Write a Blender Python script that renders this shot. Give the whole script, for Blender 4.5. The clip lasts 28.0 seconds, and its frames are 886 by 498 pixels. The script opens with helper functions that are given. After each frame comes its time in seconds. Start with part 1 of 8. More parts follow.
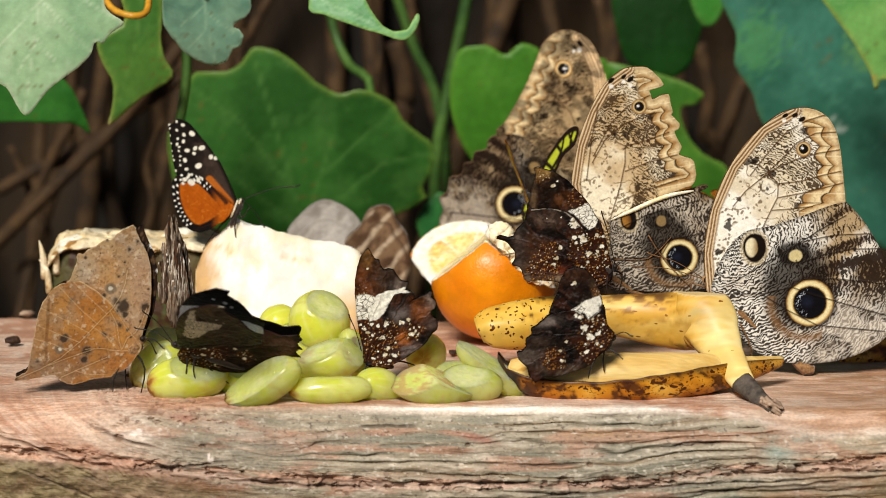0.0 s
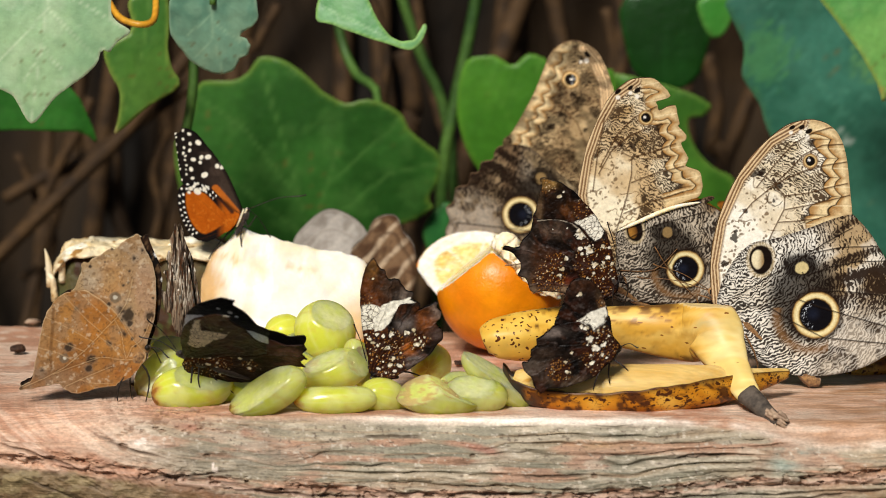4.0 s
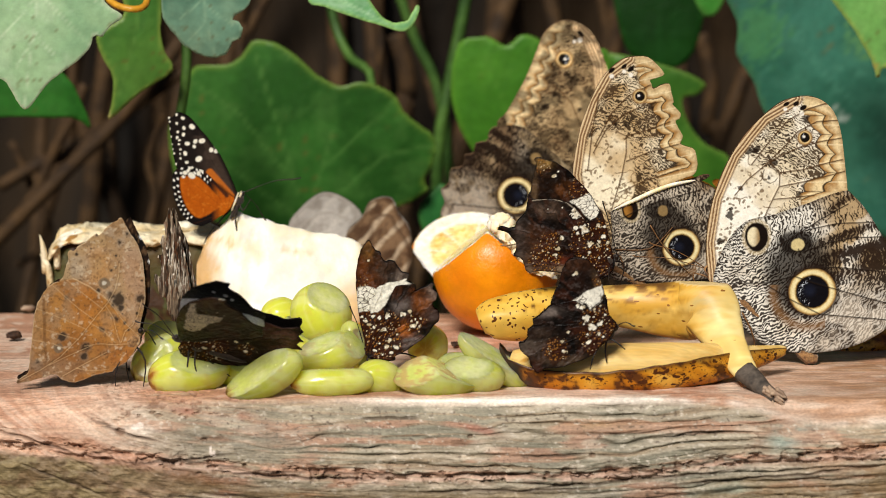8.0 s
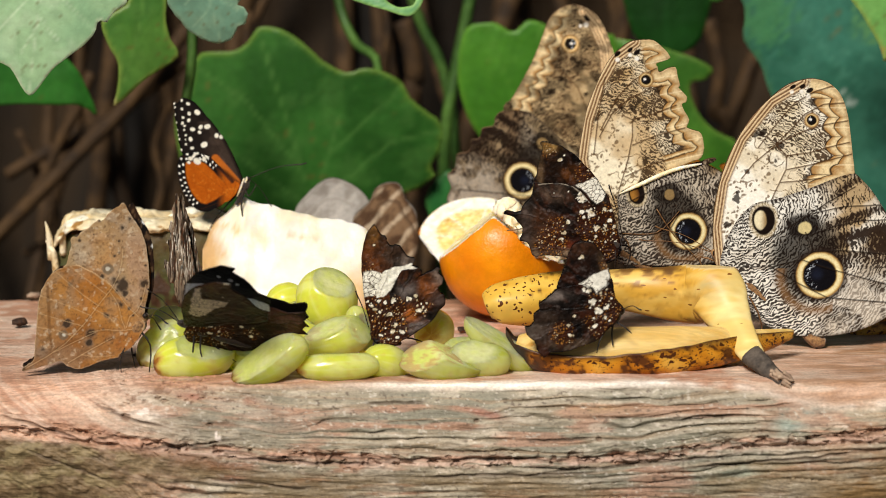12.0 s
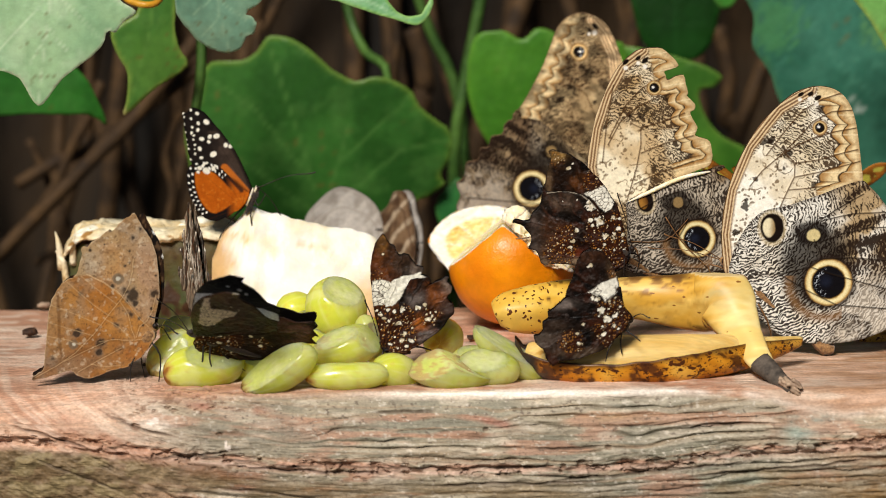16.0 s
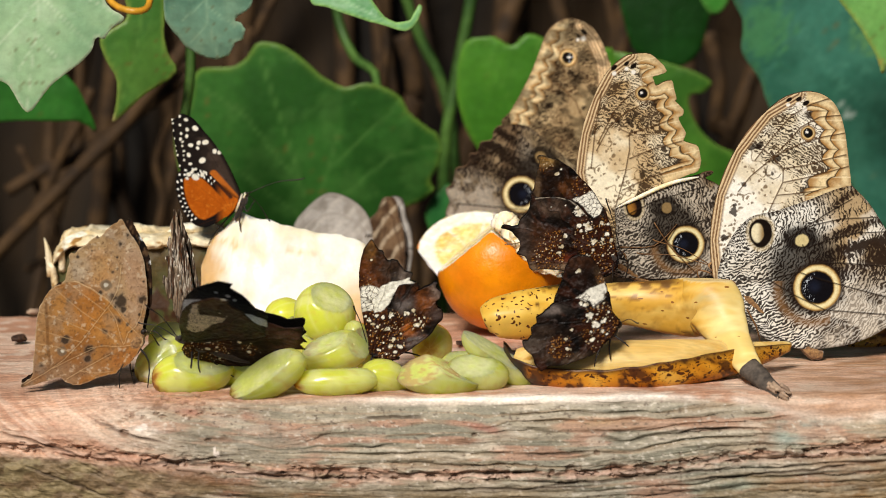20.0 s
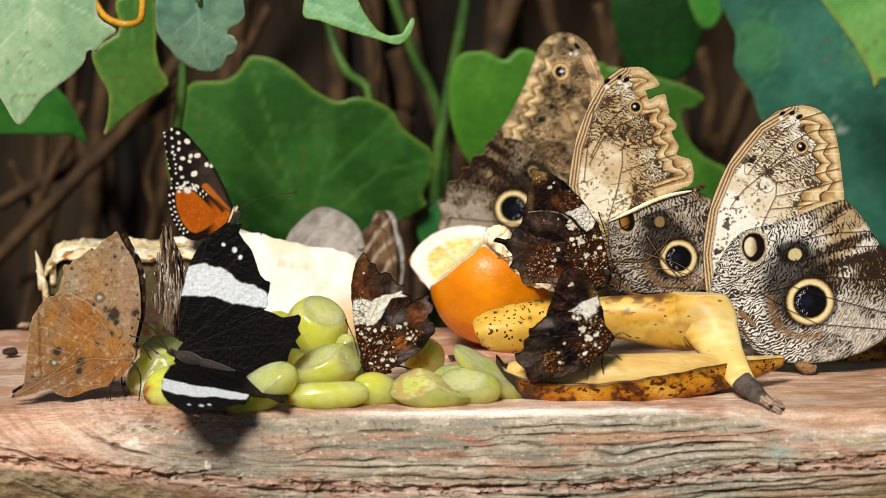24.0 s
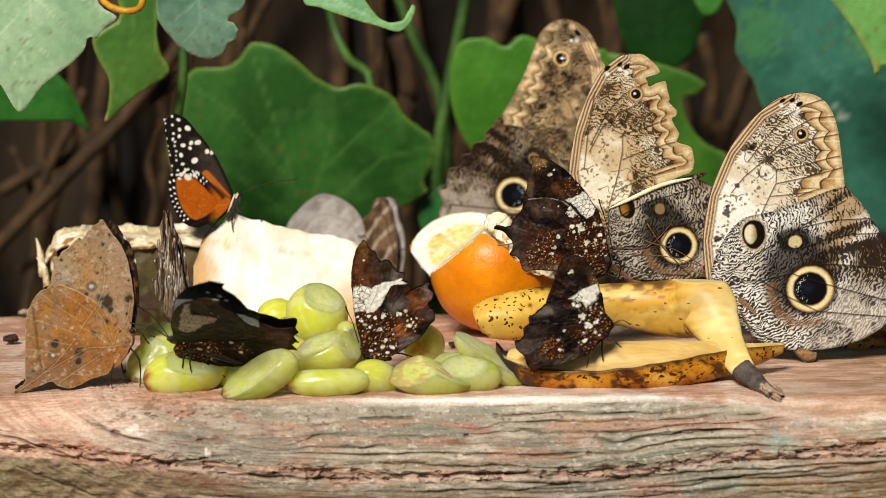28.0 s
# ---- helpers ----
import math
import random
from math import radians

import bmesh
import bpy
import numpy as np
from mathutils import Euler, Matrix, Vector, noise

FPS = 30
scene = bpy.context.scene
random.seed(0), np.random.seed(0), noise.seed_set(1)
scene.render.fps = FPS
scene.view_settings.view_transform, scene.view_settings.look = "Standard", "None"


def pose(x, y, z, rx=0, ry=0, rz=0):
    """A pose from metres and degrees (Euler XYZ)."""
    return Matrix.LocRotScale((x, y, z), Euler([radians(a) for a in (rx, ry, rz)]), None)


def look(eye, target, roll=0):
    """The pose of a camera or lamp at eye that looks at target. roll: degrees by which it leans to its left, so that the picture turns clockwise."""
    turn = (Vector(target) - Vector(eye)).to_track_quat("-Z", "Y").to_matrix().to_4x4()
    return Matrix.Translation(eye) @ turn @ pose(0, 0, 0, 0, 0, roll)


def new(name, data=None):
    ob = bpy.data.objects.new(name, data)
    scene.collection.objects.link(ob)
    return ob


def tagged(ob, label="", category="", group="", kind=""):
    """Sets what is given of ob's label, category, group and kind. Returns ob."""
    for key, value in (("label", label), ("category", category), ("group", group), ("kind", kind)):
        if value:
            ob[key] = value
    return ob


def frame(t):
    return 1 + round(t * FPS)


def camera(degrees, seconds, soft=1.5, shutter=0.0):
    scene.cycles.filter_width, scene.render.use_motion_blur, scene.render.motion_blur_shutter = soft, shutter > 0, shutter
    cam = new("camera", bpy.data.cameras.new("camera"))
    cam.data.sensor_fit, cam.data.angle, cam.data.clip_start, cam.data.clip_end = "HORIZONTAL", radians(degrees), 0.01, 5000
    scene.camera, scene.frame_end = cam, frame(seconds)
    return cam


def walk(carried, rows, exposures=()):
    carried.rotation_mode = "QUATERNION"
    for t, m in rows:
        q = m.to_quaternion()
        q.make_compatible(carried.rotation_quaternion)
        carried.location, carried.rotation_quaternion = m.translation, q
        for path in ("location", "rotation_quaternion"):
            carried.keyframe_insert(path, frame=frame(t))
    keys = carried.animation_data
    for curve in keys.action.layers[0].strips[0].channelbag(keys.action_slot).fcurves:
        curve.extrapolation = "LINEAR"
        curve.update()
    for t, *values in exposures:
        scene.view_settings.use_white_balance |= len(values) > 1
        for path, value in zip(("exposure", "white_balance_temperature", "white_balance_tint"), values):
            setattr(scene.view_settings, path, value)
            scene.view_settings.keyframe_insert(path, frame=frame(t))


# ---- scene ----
# ---- camera and its path ----
TOP = 0.2            # height of the wooden slab's upper side over the ground
cam = camera(16.0, 28.0, soft=0.55, shutter=0.4)
cam.data.dof.use_dof = True
cam.data.dof.focus_distance = 1.215
cam.data.dof.aperture_fstop = 11.0
PATH = [
    (0, pose(-0.0025, -1.1488, 0.4388, 0, 0, -0.139) @ pose(0, 0, 0, 81.071) @ pose(0, 0, 0, 0, 0, 0.428)),
    (0.5, pose(-0.0018, -1.1476, 0.4391, 0, 0, -0.037) @ pose(0, 0, 0, 81.015) @ pose(0, 0, 0, 0, 0, 0.619)),
    (1, pose(-0.0001, -1.1477, 0.4401, 0, 0, 0.011) @ pose(0, 0, 0, 80.995) @ pose(0, 0, 0, 0, 0, 0.676)),
    (1.5, pose(-0.0019, -1.1481, 0.4420, 0, 0, -0.141) @ pose(0, 0, 0, 80.968) @ pose(0, 0, 0, 0, 0, 0.842)),
    (2, pose(-0.0001, -1.1479, 0.4363, 0, 0, -0.154) @ pose(0, 0, 0, 81.249) @ pose(0, 0, 0, 0, 0, 0.801)),
    (2.5, pose(-0.0001, -1.1474, 0.4396, 0, 0, -0.186) @ pose(0, 0, 0, 81.124) @ pose(0, 0, 0, 0, 0, 0.761)),
    (3, pose(-0.0021, -1.1477, 0.4395, 0, 0, -0.270) @ pose(0, 0, 0, 81.257) @ pose(0, 0, 0, 0, 0, 0.811)),
    (3.5, pose(-0.0021, -1.1484, 0.4383, 0, 0, -0.124) @ pose(0, 0, 0, 81.371) @ pose(0, 0, 0, 0, 0, 0.694)),
    (4, pose(-0.0011, -1.1473, 0.4389, 0, 0, 0.035) @ pose(0, 0, 0, 81.243) @ pose(0, 0, 0, 0, 0, 0.682)),
    (4.5, pose(-0.0027, -1.1474, 0.4372, 0, 0, 0.113) @ pose(0, 0, 0, 81.243) @ pose(0, 0, 0, 0, 0, 0.580)),
    (6.5, pose(0.0009, -1.1464, 0.4362, 0, 0, 0.111) @ pose(0, 0, 0, 81.114) @ pose(0, 0, 0, 0, 0, 0.290)),
    (7, pose(0.0008, -1.1464, 0.4364, 0, 0, 0.021) @ pose(0, 0, 0, 81.052) @ pose(0, 0, 0, 0, 0, 0.117)),
    (7.5, pose(-0.0011, -1.1459, 0.4364, 0, 0, -0.080) @ pose(0, 0, 0, 80.981) @ pose(0, 0, 0, 0, 0, 0.075)),
    (8, pose(0.0000, -1.1460, 0.4365, 0, 0, 0.000) @ pose(0, 0, 0, 81.000) @ pose(0, 0, 0, 0, 0, -0.000)),
    (8.5, pose(0.0002, -1.1462, 0.4364, 0, 0, 0.090) @ pose(0, 0, 0, 81.056) @ pose(0, 0, 0, 0, 0, -0.037)),
    (9, pose(0.0027, -1.1451, 0.4354, 0, 0, 0.272) @ pose(0, 0, 0, 81.082) @ pose(0, 0, 0, 0, 0, -0.122)),
    (9.5, pose(0.0011, -1.1462, 0.4351, 0, 0, 0.203) @ pose(0, 0, 0, 81.064) @ pose(0, 0, 0, 0, 0, -0.156)),
    (10, pose(0.0036, -1.1450, 0.4341, 0, 0, 0.200) @ pose(0, 0, 0, 81.007) @ pose(0, 0, 0, 0, 0, -0.260)),
    (10.5, pose(0.0021, -1.1447, 0.4334, 0, 0, 0.171) @ pose(0, 0, 0, 80.960) @ pose(0, 0, 0, 0, 0, -0.211)),
    (11, pose(0.0018, -1.1447, 0.4357, 0, 0, 0.219) @ pose(0, 0, 0, 80.853) @ pose(0, 0, 0, 0, 0, -0.184)),
    (11.5, pose(0.0031, -1.1433, 0.4325, 0, 0, 0.224) @ pose(0, 0, 0, 80.914) @ pose(0, 0, 0, 0, 0, -0.192)),
    (12, pose(0.0029, -1.1434, 0.4318, 0, 0, 0.248) @ pose(0, 0, 0, 80.918) @ pose(0, 0, 0, 0, 0, -0.242)),
    (12.5, pose(0.0034, -1.1453, 0.4341, 0, 0, 0.327) @ pose(0, 0, 0, 81.022) @ pose(0, 0, 0, 0, 0, -0.234)),
    (14.5, pose(0.0057, -1.1449, 0.4354, 0, 0, 0.259) @ pose(0, 0, 0, 80.910) @ pose(0, 0, 0, 0, 0, -0.320)),
    (15, pose(0.0052, -1.1457, 0.4350, 0, 0, 0.390) @ pose(0, 0, 0, 80.984) @ pose(0, 0, 0, 0, 0, -0.465)),
    (15.5, pose(0.0052, -1.1436, 0.4336, 0, 0, 0.444) @ pose(0, 0, 0, 81.027) @ pose(0, 0, 0, 0, 0, -0.435)),
    (16, pose(0.0051, -1.1446, 0.4336, 0, 0, 0.516) @ pose(0, 0, 0, 81.003) @ pose(0, 0, 0, 0, 0, -0.500)),
    (16.5, pose(0.0074, -1.1453, 0.4324, 0, 0, 0.653) @ pose(0, 0, 0, 81.068) @ pose(0, 0, 0, 0, 0, -0.618)),
    (17, pose(0.0071, -1.1446, 0.4325, 0, 0, 0.576) @ pose(0, 0, 0, 81.039) @ pose(0, 0, 0, 0, 0, -0.637)),
    (17.5, pose(0.0050, -1.1444, 0.4343, 0, 0, 0.490) @ pose(0, 0, 0, 80.970) @ pose(0, 0, 0, 0, 0, -0.592)),
    (18, pose(0.0056, -1.1436, 0.4337, 0, 0, 0.494) @ pose(0, 0, 0, 80.951) @ pose(0, 0, 0, 0, 0, -0.535)),
    (18.5, pose(0.0066, -1.1445, 0.4346, 0, 0, 0.542) @ pose(0, 0, 0, 80.940) @ pose(0, 0, 0, 0, 0, -0.469)),
    (19, pose(0.0087, -1.1449, 0.4342, 0, 0, 0.569) @ pose(0, 0, 0, 80.956) @ pose(0, 0, 0, 0, 0, -0.501)),
    (19.5, pose(0.0078, -1.1452, 0.4352, 0, 0, 0.501) @ pose(0, 0, 0, 80.979) @ pose(0, 0, 0, 0, 0, -0.570)),
    (20, pose(0.0077, -1.1451, 0.4330, 0, 0, 0.430) @ pose(0, 0, 0, 81.137) @ pose(0, 0, 0, 0, 0, -0.574)),
    (20.5, pose(0.0074, -1.1438, 0.4339, 0, 0, 0.391) @ pose(0, 0, 0, 81.099) @ pose(0, 0, 0, 0, 0, -0.526)),
    (22.5, pose(0.0080, -1.1444, 0.4324, 0, 0, 0.362) @ pose(0, 0, 0, 81.301) @ pose(0, 0, 0, 0, 0, -0.485)),
    (23, pose(0.0078, -1.1447, 0.4323, 0, 0, 0.314) @ pose(0, 0, 0, 81.380) @ pose(0, 0, 0, 0, 0, -0.552)),
    (23.5, pose(0.0080, -1.1445, 0.4325, 0, 0, 0.313) @ pose(0, 0, 0, 81.441) @ pose(0, 0, 0, 0, 0, -0.482)),
    (24, pose(0.0069, -1.1429, 0.4299, 0, 0, 0.251) @ pose(0, 0, 0, 81.509) @ pose(0, 0, 0, 0, 0, -0.459)),
    (24.5, pose(0.0062, -1.1432, 0.4325, 0, 0, 0.266) @ pose(0, 0, 0, 81.342) @ pose(0, 0, 0, 0, 0, -0.308)),
    (25, pose(0.0088, -1.1432, 0.4322, 0, 0, 0.375) @ pose(0, 0, 0, 81.305) @ pose(0, 0, 0, 0, 0, -0.434)),
    (25.5, pose(0.0084, -1.1433, 0.4318, 0, 0, 0.352) @ pose(0, 0, 0, 81.272) @ pose(0, 0, 0, 0, 0, -0.443)),
    (26, pose(0.0087, -1.1432, 0.4322, 0, 0, 0.307) @ pose(0, 0, 0, 81.306) @ pose(0, 0, 0, 0, 0, -0.424)),
    (26.5, pose(0.0086, -1.1432, 0.4321, 0, 0, 0.258) @ pose(0, 0, 0, 81.292) @ pose(0, 0, 0, 0, 0, -0.417)),
    (27, pose(0.0077, -1.1420, 0.4307, 0, 0, 0.255) @ pose(0, 0, 0, 81.305) @ pose(0, 0, 0, 0, 0, -0.395)),
    (27.5, pose(0.0086, -1.1418, 0.4309, 0, 0, 0.329) @ pose(0, 0, 0, 81.229) @ pose(0, 0, 0, 0, 0, -0.377)),
    (28, pose(0.0088, -1.1430, 0.4313, 0, 0, 0.346) @ pose(0, 0, 0, 81.211) @ pose(0, 0, 0, 0, 0, -0.453)),
]
walk(cam, PATH, exposures=[(0, 0.0), (28, 0.0)])

# ---- light ----
world = bpy.data.worlds.new("world")
scene.world = world
world.use_nodes = True
wn = world.node_tree.nodes
sky = wn.new("ShaderNodeTexSky")
sky.sky_type, sky.sun_disc = "NISHITA", False
sky.sun_elevation, sky.sun_rotation = radians(41), radians(200)
wn["Background"].inputs[1].default_value = 0.027
world.node_tree.links.new(sky.outputs[0], wn["Background"].inputs[0])
sun = new("sun", bpy.data.lights.new("sun", "SUN"))
sun.data.energy, sun.data.angle, sun.data.color = 4.5, radians(16), (1.0, 0.96, 0.9)
sun.matrix_basis = look((-0.62, -1.75, 1.6), (0, 0, 0))


# ---- shared mesh and material code ----
def srgb(h):
    v = np.array([int(h[i:i + 2], 16) for i in (0, 2, 4)]) / 255
    return np.where(v <= 0.04045, v / 12.92, ((v + 0.055) / 1.055) ** 2.4)


def rgba(h):
    return (*srgb(h), 1.0)


def val(ix, iy, seed):
    h = np.sin(ix * 127.1 + iy * 311.7 + seed * 74.7) * 43758.5453
    return h - np.floor(h)


def vnoise(x, y, seed=0):
    ix, iy = np.floor(x), np.floor(y)
    fx, fy = x - ix, y - iy
    fx, fy = fx * fx * (3 - 2 * fx), fy * fy * (3 - 2 * fy)
    a = val(ix, iy, seed) * (1 - fx) + val(ix + 1, iy, seed) * fx
    b = val(ix, iy + 1, seed) * (1 - fx) + val(ix + 1, iy + 1, seed) * fx
    return a * (1 - fy) + b * fy


def fbm(x, y, seed=0, octaves=3):
    total, amp, norm = 0.0, 1.0, 0.0
    for k in range(octaves):
        total = total + amp * vnoise(x + 7.3 * k, y - 3.1 * k, seed + k)
        x, y = 1.65 * x - 1.15 * y, 1.15 * x + 1.65 * y
        norm += amp
        amp *= 0.5
    return total / norm


def grain(x, y, seed=0, octaves=3):
    """Layered noise that keeps its axes, for fibres and streaks."""
    total, amp, norm = 0.0, 1.0, 0.0
    for k in range(octaves):
        total = total + amp * vnoise(x * 2 ** k + 7.3 * k, y * 2 ** k - 3.1 * k, seed + k)
        norm += amp
        amp *= 0.5
    return total / norm


def step(v, a, b):
    t = np.clip((v - a) / (b - a), 0, 1)
    return t * t * (3 - 2 * t)


def mix(a, b, t):
    return a + (b - a) * t[:, None]


def tile(h, x):
    return np.tile(srgb(h), (len(x), 1))


def seg_dist(x, z, a, b):
    ax, az, bx, bz = *a, *b
    dx, dz = bx - ax, bz - az
    t = np.clip(((x - ax) * dx + (z - az) * dz) / (dx * dx + dz * dz + 1e-9), 0, 1)
    return np.hypot(x - ax - t * dx, z - az - t * dz)


def line_dist(x, z, pts):
    d = np.full(x.shape, 1e9)
    for a, b in zip(pts, pts[1:]):
        d = np.minimum(d, seg_dist(x, z, a, b))
    return d


def smooth_loop(pts, n=5, closed=True):
    p = np.array(pts, float)
    m = len(p)
    out = []
    for i in range(m if closed else m - 1):
        q = [p[(i + k) % m] if closed else p[min(max(i + k, 0), m - 1)] for k in (-1, 0, 1, 2)]
        for j in range(n):
            t = j / n
            out.append(0.5 * ((2 * q[1]) + (q[2] - q[0]) * t + (2 * q[0] - 5 * q[1] + 4 * q[2] - q[3]) * t * t
                              + (3 * q[1] - q[0] - 3 * q[2] + q[3]) * t ** 3))
    if not closed:
        out.append(p[-1])
    return np.array(out)


def mesh_part(name, verts, faces, material, parent=None, label="", smooth=True, colours=None):
    me = bpy.data.meshes.new(name)
    me.from_pydata([tuple(v) for v in verts], [], faces)
    if colours is not None:
        at = me.color_attributes.new("pattern", "FLOAT_COLOR", "POINT")
        at.data.foreach_set("color", np.hstack([colours, np.ones((len(colours), 1))]).astype(np.float32).ravel())
    if smooth:
        me.polygons.foreach_set("use_smooth", [True] * len(me.polygons))
    me.materials.append(material)
    ob = new(name, me)
    ob.parent = parent
    if label:
        ob["label"] = label
    return ob


def part(name, bm, material, parent, label="", smooth=True):
    me = bpy.data.meshes.new(name)
    bm.to_mesh(me)
    bm.free()
    if smooth:
        me.polygons.foreach_set("use_smooth", [True] * len(me.polygons))
    me.materials.append(material)
    ob = new(name, me)
    ob.parent = parent
    if label:
        ob["label"] = label
    return ob


def thing(name, m, label, category, group="", kind=""):
    ob = new(name)
    ob.empty_display_size = 0.01
    ob.matrix_basis = m
    return tagged(ob, label, category, group, kind)


def tube_data(points, radii, seg=10, sub=4, squash=1.0, ridges=0, ridge=0.0):
    """A tapered tube along a smooth line; a radius for each point."""
    p = smooth_loop(points, sub, closed=False)
    r = np.interp(np.linspace(0, len(points) - 1, len(p)), range(len(points)), radii)
    tang = np.gradient(p, axis=0)
    tang /= np.linalg.norm(tang, axis=1)[:, None] + 1e-12
    ref = np.array([0.0, 1.0, 0.05])
    verts, faces = [], []
    for i in range(len(p)):
        a = np.cross(tang[i], ref)
        a /= np.linalg.norm(a) + 1e-12
        b = np.cross(a, tang[i])
        for k in range(seg):
            w = 2 * math.pi * k / seg
            rr = r[i] * (1 + ridge * math.cos(ridges * w))
            verts.append(p[i] + a * math.cos(w) * rr + b * math.sin(w) * rr * squash)
    for i in range(len(p) - 1):
        for k in range(seg):
            k2 = (k + 1) % seg
            faces.append((i * seg + k, i * seg + k2, (i + 1) * seg + k2, (i + 1) * seg + k))
    faces.append(tuple(range(seg - 1, -1, -1)))
    faces.append(tuple(range((len(p) - 1) * seg, len(p) * seg)))
    return verts, faces


def tube(name, points, radii, material, parent, label="", **kw):
    v, f = tube_data(points, radii, **kw)
    return mesh_part(name, v, f, material, parent, label)


def sheet_data(outline, cell, front, back, side=-1, thick=0.12, bend=None, rough_edge=0.0, loop=5):
    """A thin closed solid over an outline in millimetres of the local x, z plane; colour functions for its two faces."""
    loop_pts = smooth_loop(outline, loop) if loop > 1 else np.array(outline, float)
    if rough_edge:
        k = np.arange(len(loop_pts))
        loop_pts = loop_pts + rough_edge * np.stack([vnoise(k * 0.9, k * 0, 5) - 0.5, vnoise(k * 0.9, k * 0 + 9, 6) - 0.5], 1)
    lo, hi = loop_pts.min(0) - cell, loop_pts.max(0) + cell
    nx, nz = (np.ceil((hi - lo) / cell)).astype(int) + 1
    gx, gz = np.meshgrid(lo[0] + np.arange(nx) * cell, lo[1] + np.arange(nz) * cell, indexing="ij")
    x, z = gx.ravel(), gz.ravel()
    inside = np.zeros(x.shape, bool)
    best, bx, bz = np.full(x.shape, 1e9), x.copy(), z.copy()
    for a, b in zip(loop_pts, np.roll(loop_pts, -1, 0)):
        cross = (a[1] > z) != (b[1] > z)
        if cross.any():
            inside ^= cross & (x < (b[0] - a[0]) * (z - a[1]) / (b[1] - a[1] + 1e-12) + a[0])
        dx, dz = b - a
        t = np.clip(((x - a[0]) * dx + (z - a[1]) * dz) / (dx * dx + dz * dz + 1e-12), 0, 1)
        px, pz = a[0] + t * dx, a[1] + t * dz
        d = np.hypot(x - px, z - pz)
        near = d < best
        best, bx, bz = np.where(near, d, best), np.where(near, px, bx), np.where(near, pz, bz)
    ins = inside.reshape(nx, nz)
    n_in = ins[:-1, :-1].astype(int) + ins[1:, :-1] + ins[:-1, 1:] + ins[1:, 1:]
    ci, cj = np.nonzero(n_in >= 2)
    quads = np.stack([ci * nz + cj, (ci + 1) * nz + cj, (ci + 1) * nz + cj + 1, ci * nz + cj + 1], 1)
    used = np.unique(quads)
    remap = np.full(nx * nz, -1)
    remap[used] = np.arange(len(used))
    quads = remap[quads]
    x, z, best, bx, bz, inside = (a[used] for a in (x, z, best, bx, bz, inside))
    # the rim follows the outline
    edges = np.concatenate([quads[:, [k, (k + 1) % 4]] for k in range(4)])
    key = np.sort(edges, 1)
    _, first, count = np.unique(key, axis=0, return_index=True, return_counts=True)
    rim_edges = edges[first[count == 1]]
    rim = np.zeros(len(x), bool)
    rim[rim_edges.ravel()] = True
    x, z = np.where(rim | ~inside, bx, x), np.where(rim | ~inside, bz, z)
    edge = np.where(rim | ~inside, 0, best)
    yb = bend(x, z) if bend else np.zeros(len(x))
    half = np.where(rim, 0.02, thick)
    cf, hf = front(x, z, edge)
    cb, hb = back(x, z, edge)
    hf, hb = np.maximum(hf, -0.6 * half), np.maximum(hb, -0.6 * half)
    v1 = np.stack([x, yb + side * (half + hf), z], 1) / 1000
    v2 = np.stack([x, yb - side * (half + hb), z], 1) / 1000
    n = len(x)
    q1, q2 = (quads, quads[:, ::-1] + n) if side < 0 else (quads[:, ::-1], quads + n)
    rims = np.stack([rim_edges[:, 0], rim_edges[:, 0] + n, rim_edges[:, 1] + n, rim_edges[:, 1]], 1)
    return np.vstack([v1, v2]), np.vstack([q1, q2, rims]).tolist(), np.vstack([cf, cb])


def sheet(name, material, parent, label="", **kw):
    v, f, c = sheet_data(**kw)
    return mesh_part(name, v, f, material, parent, label, colours=c)


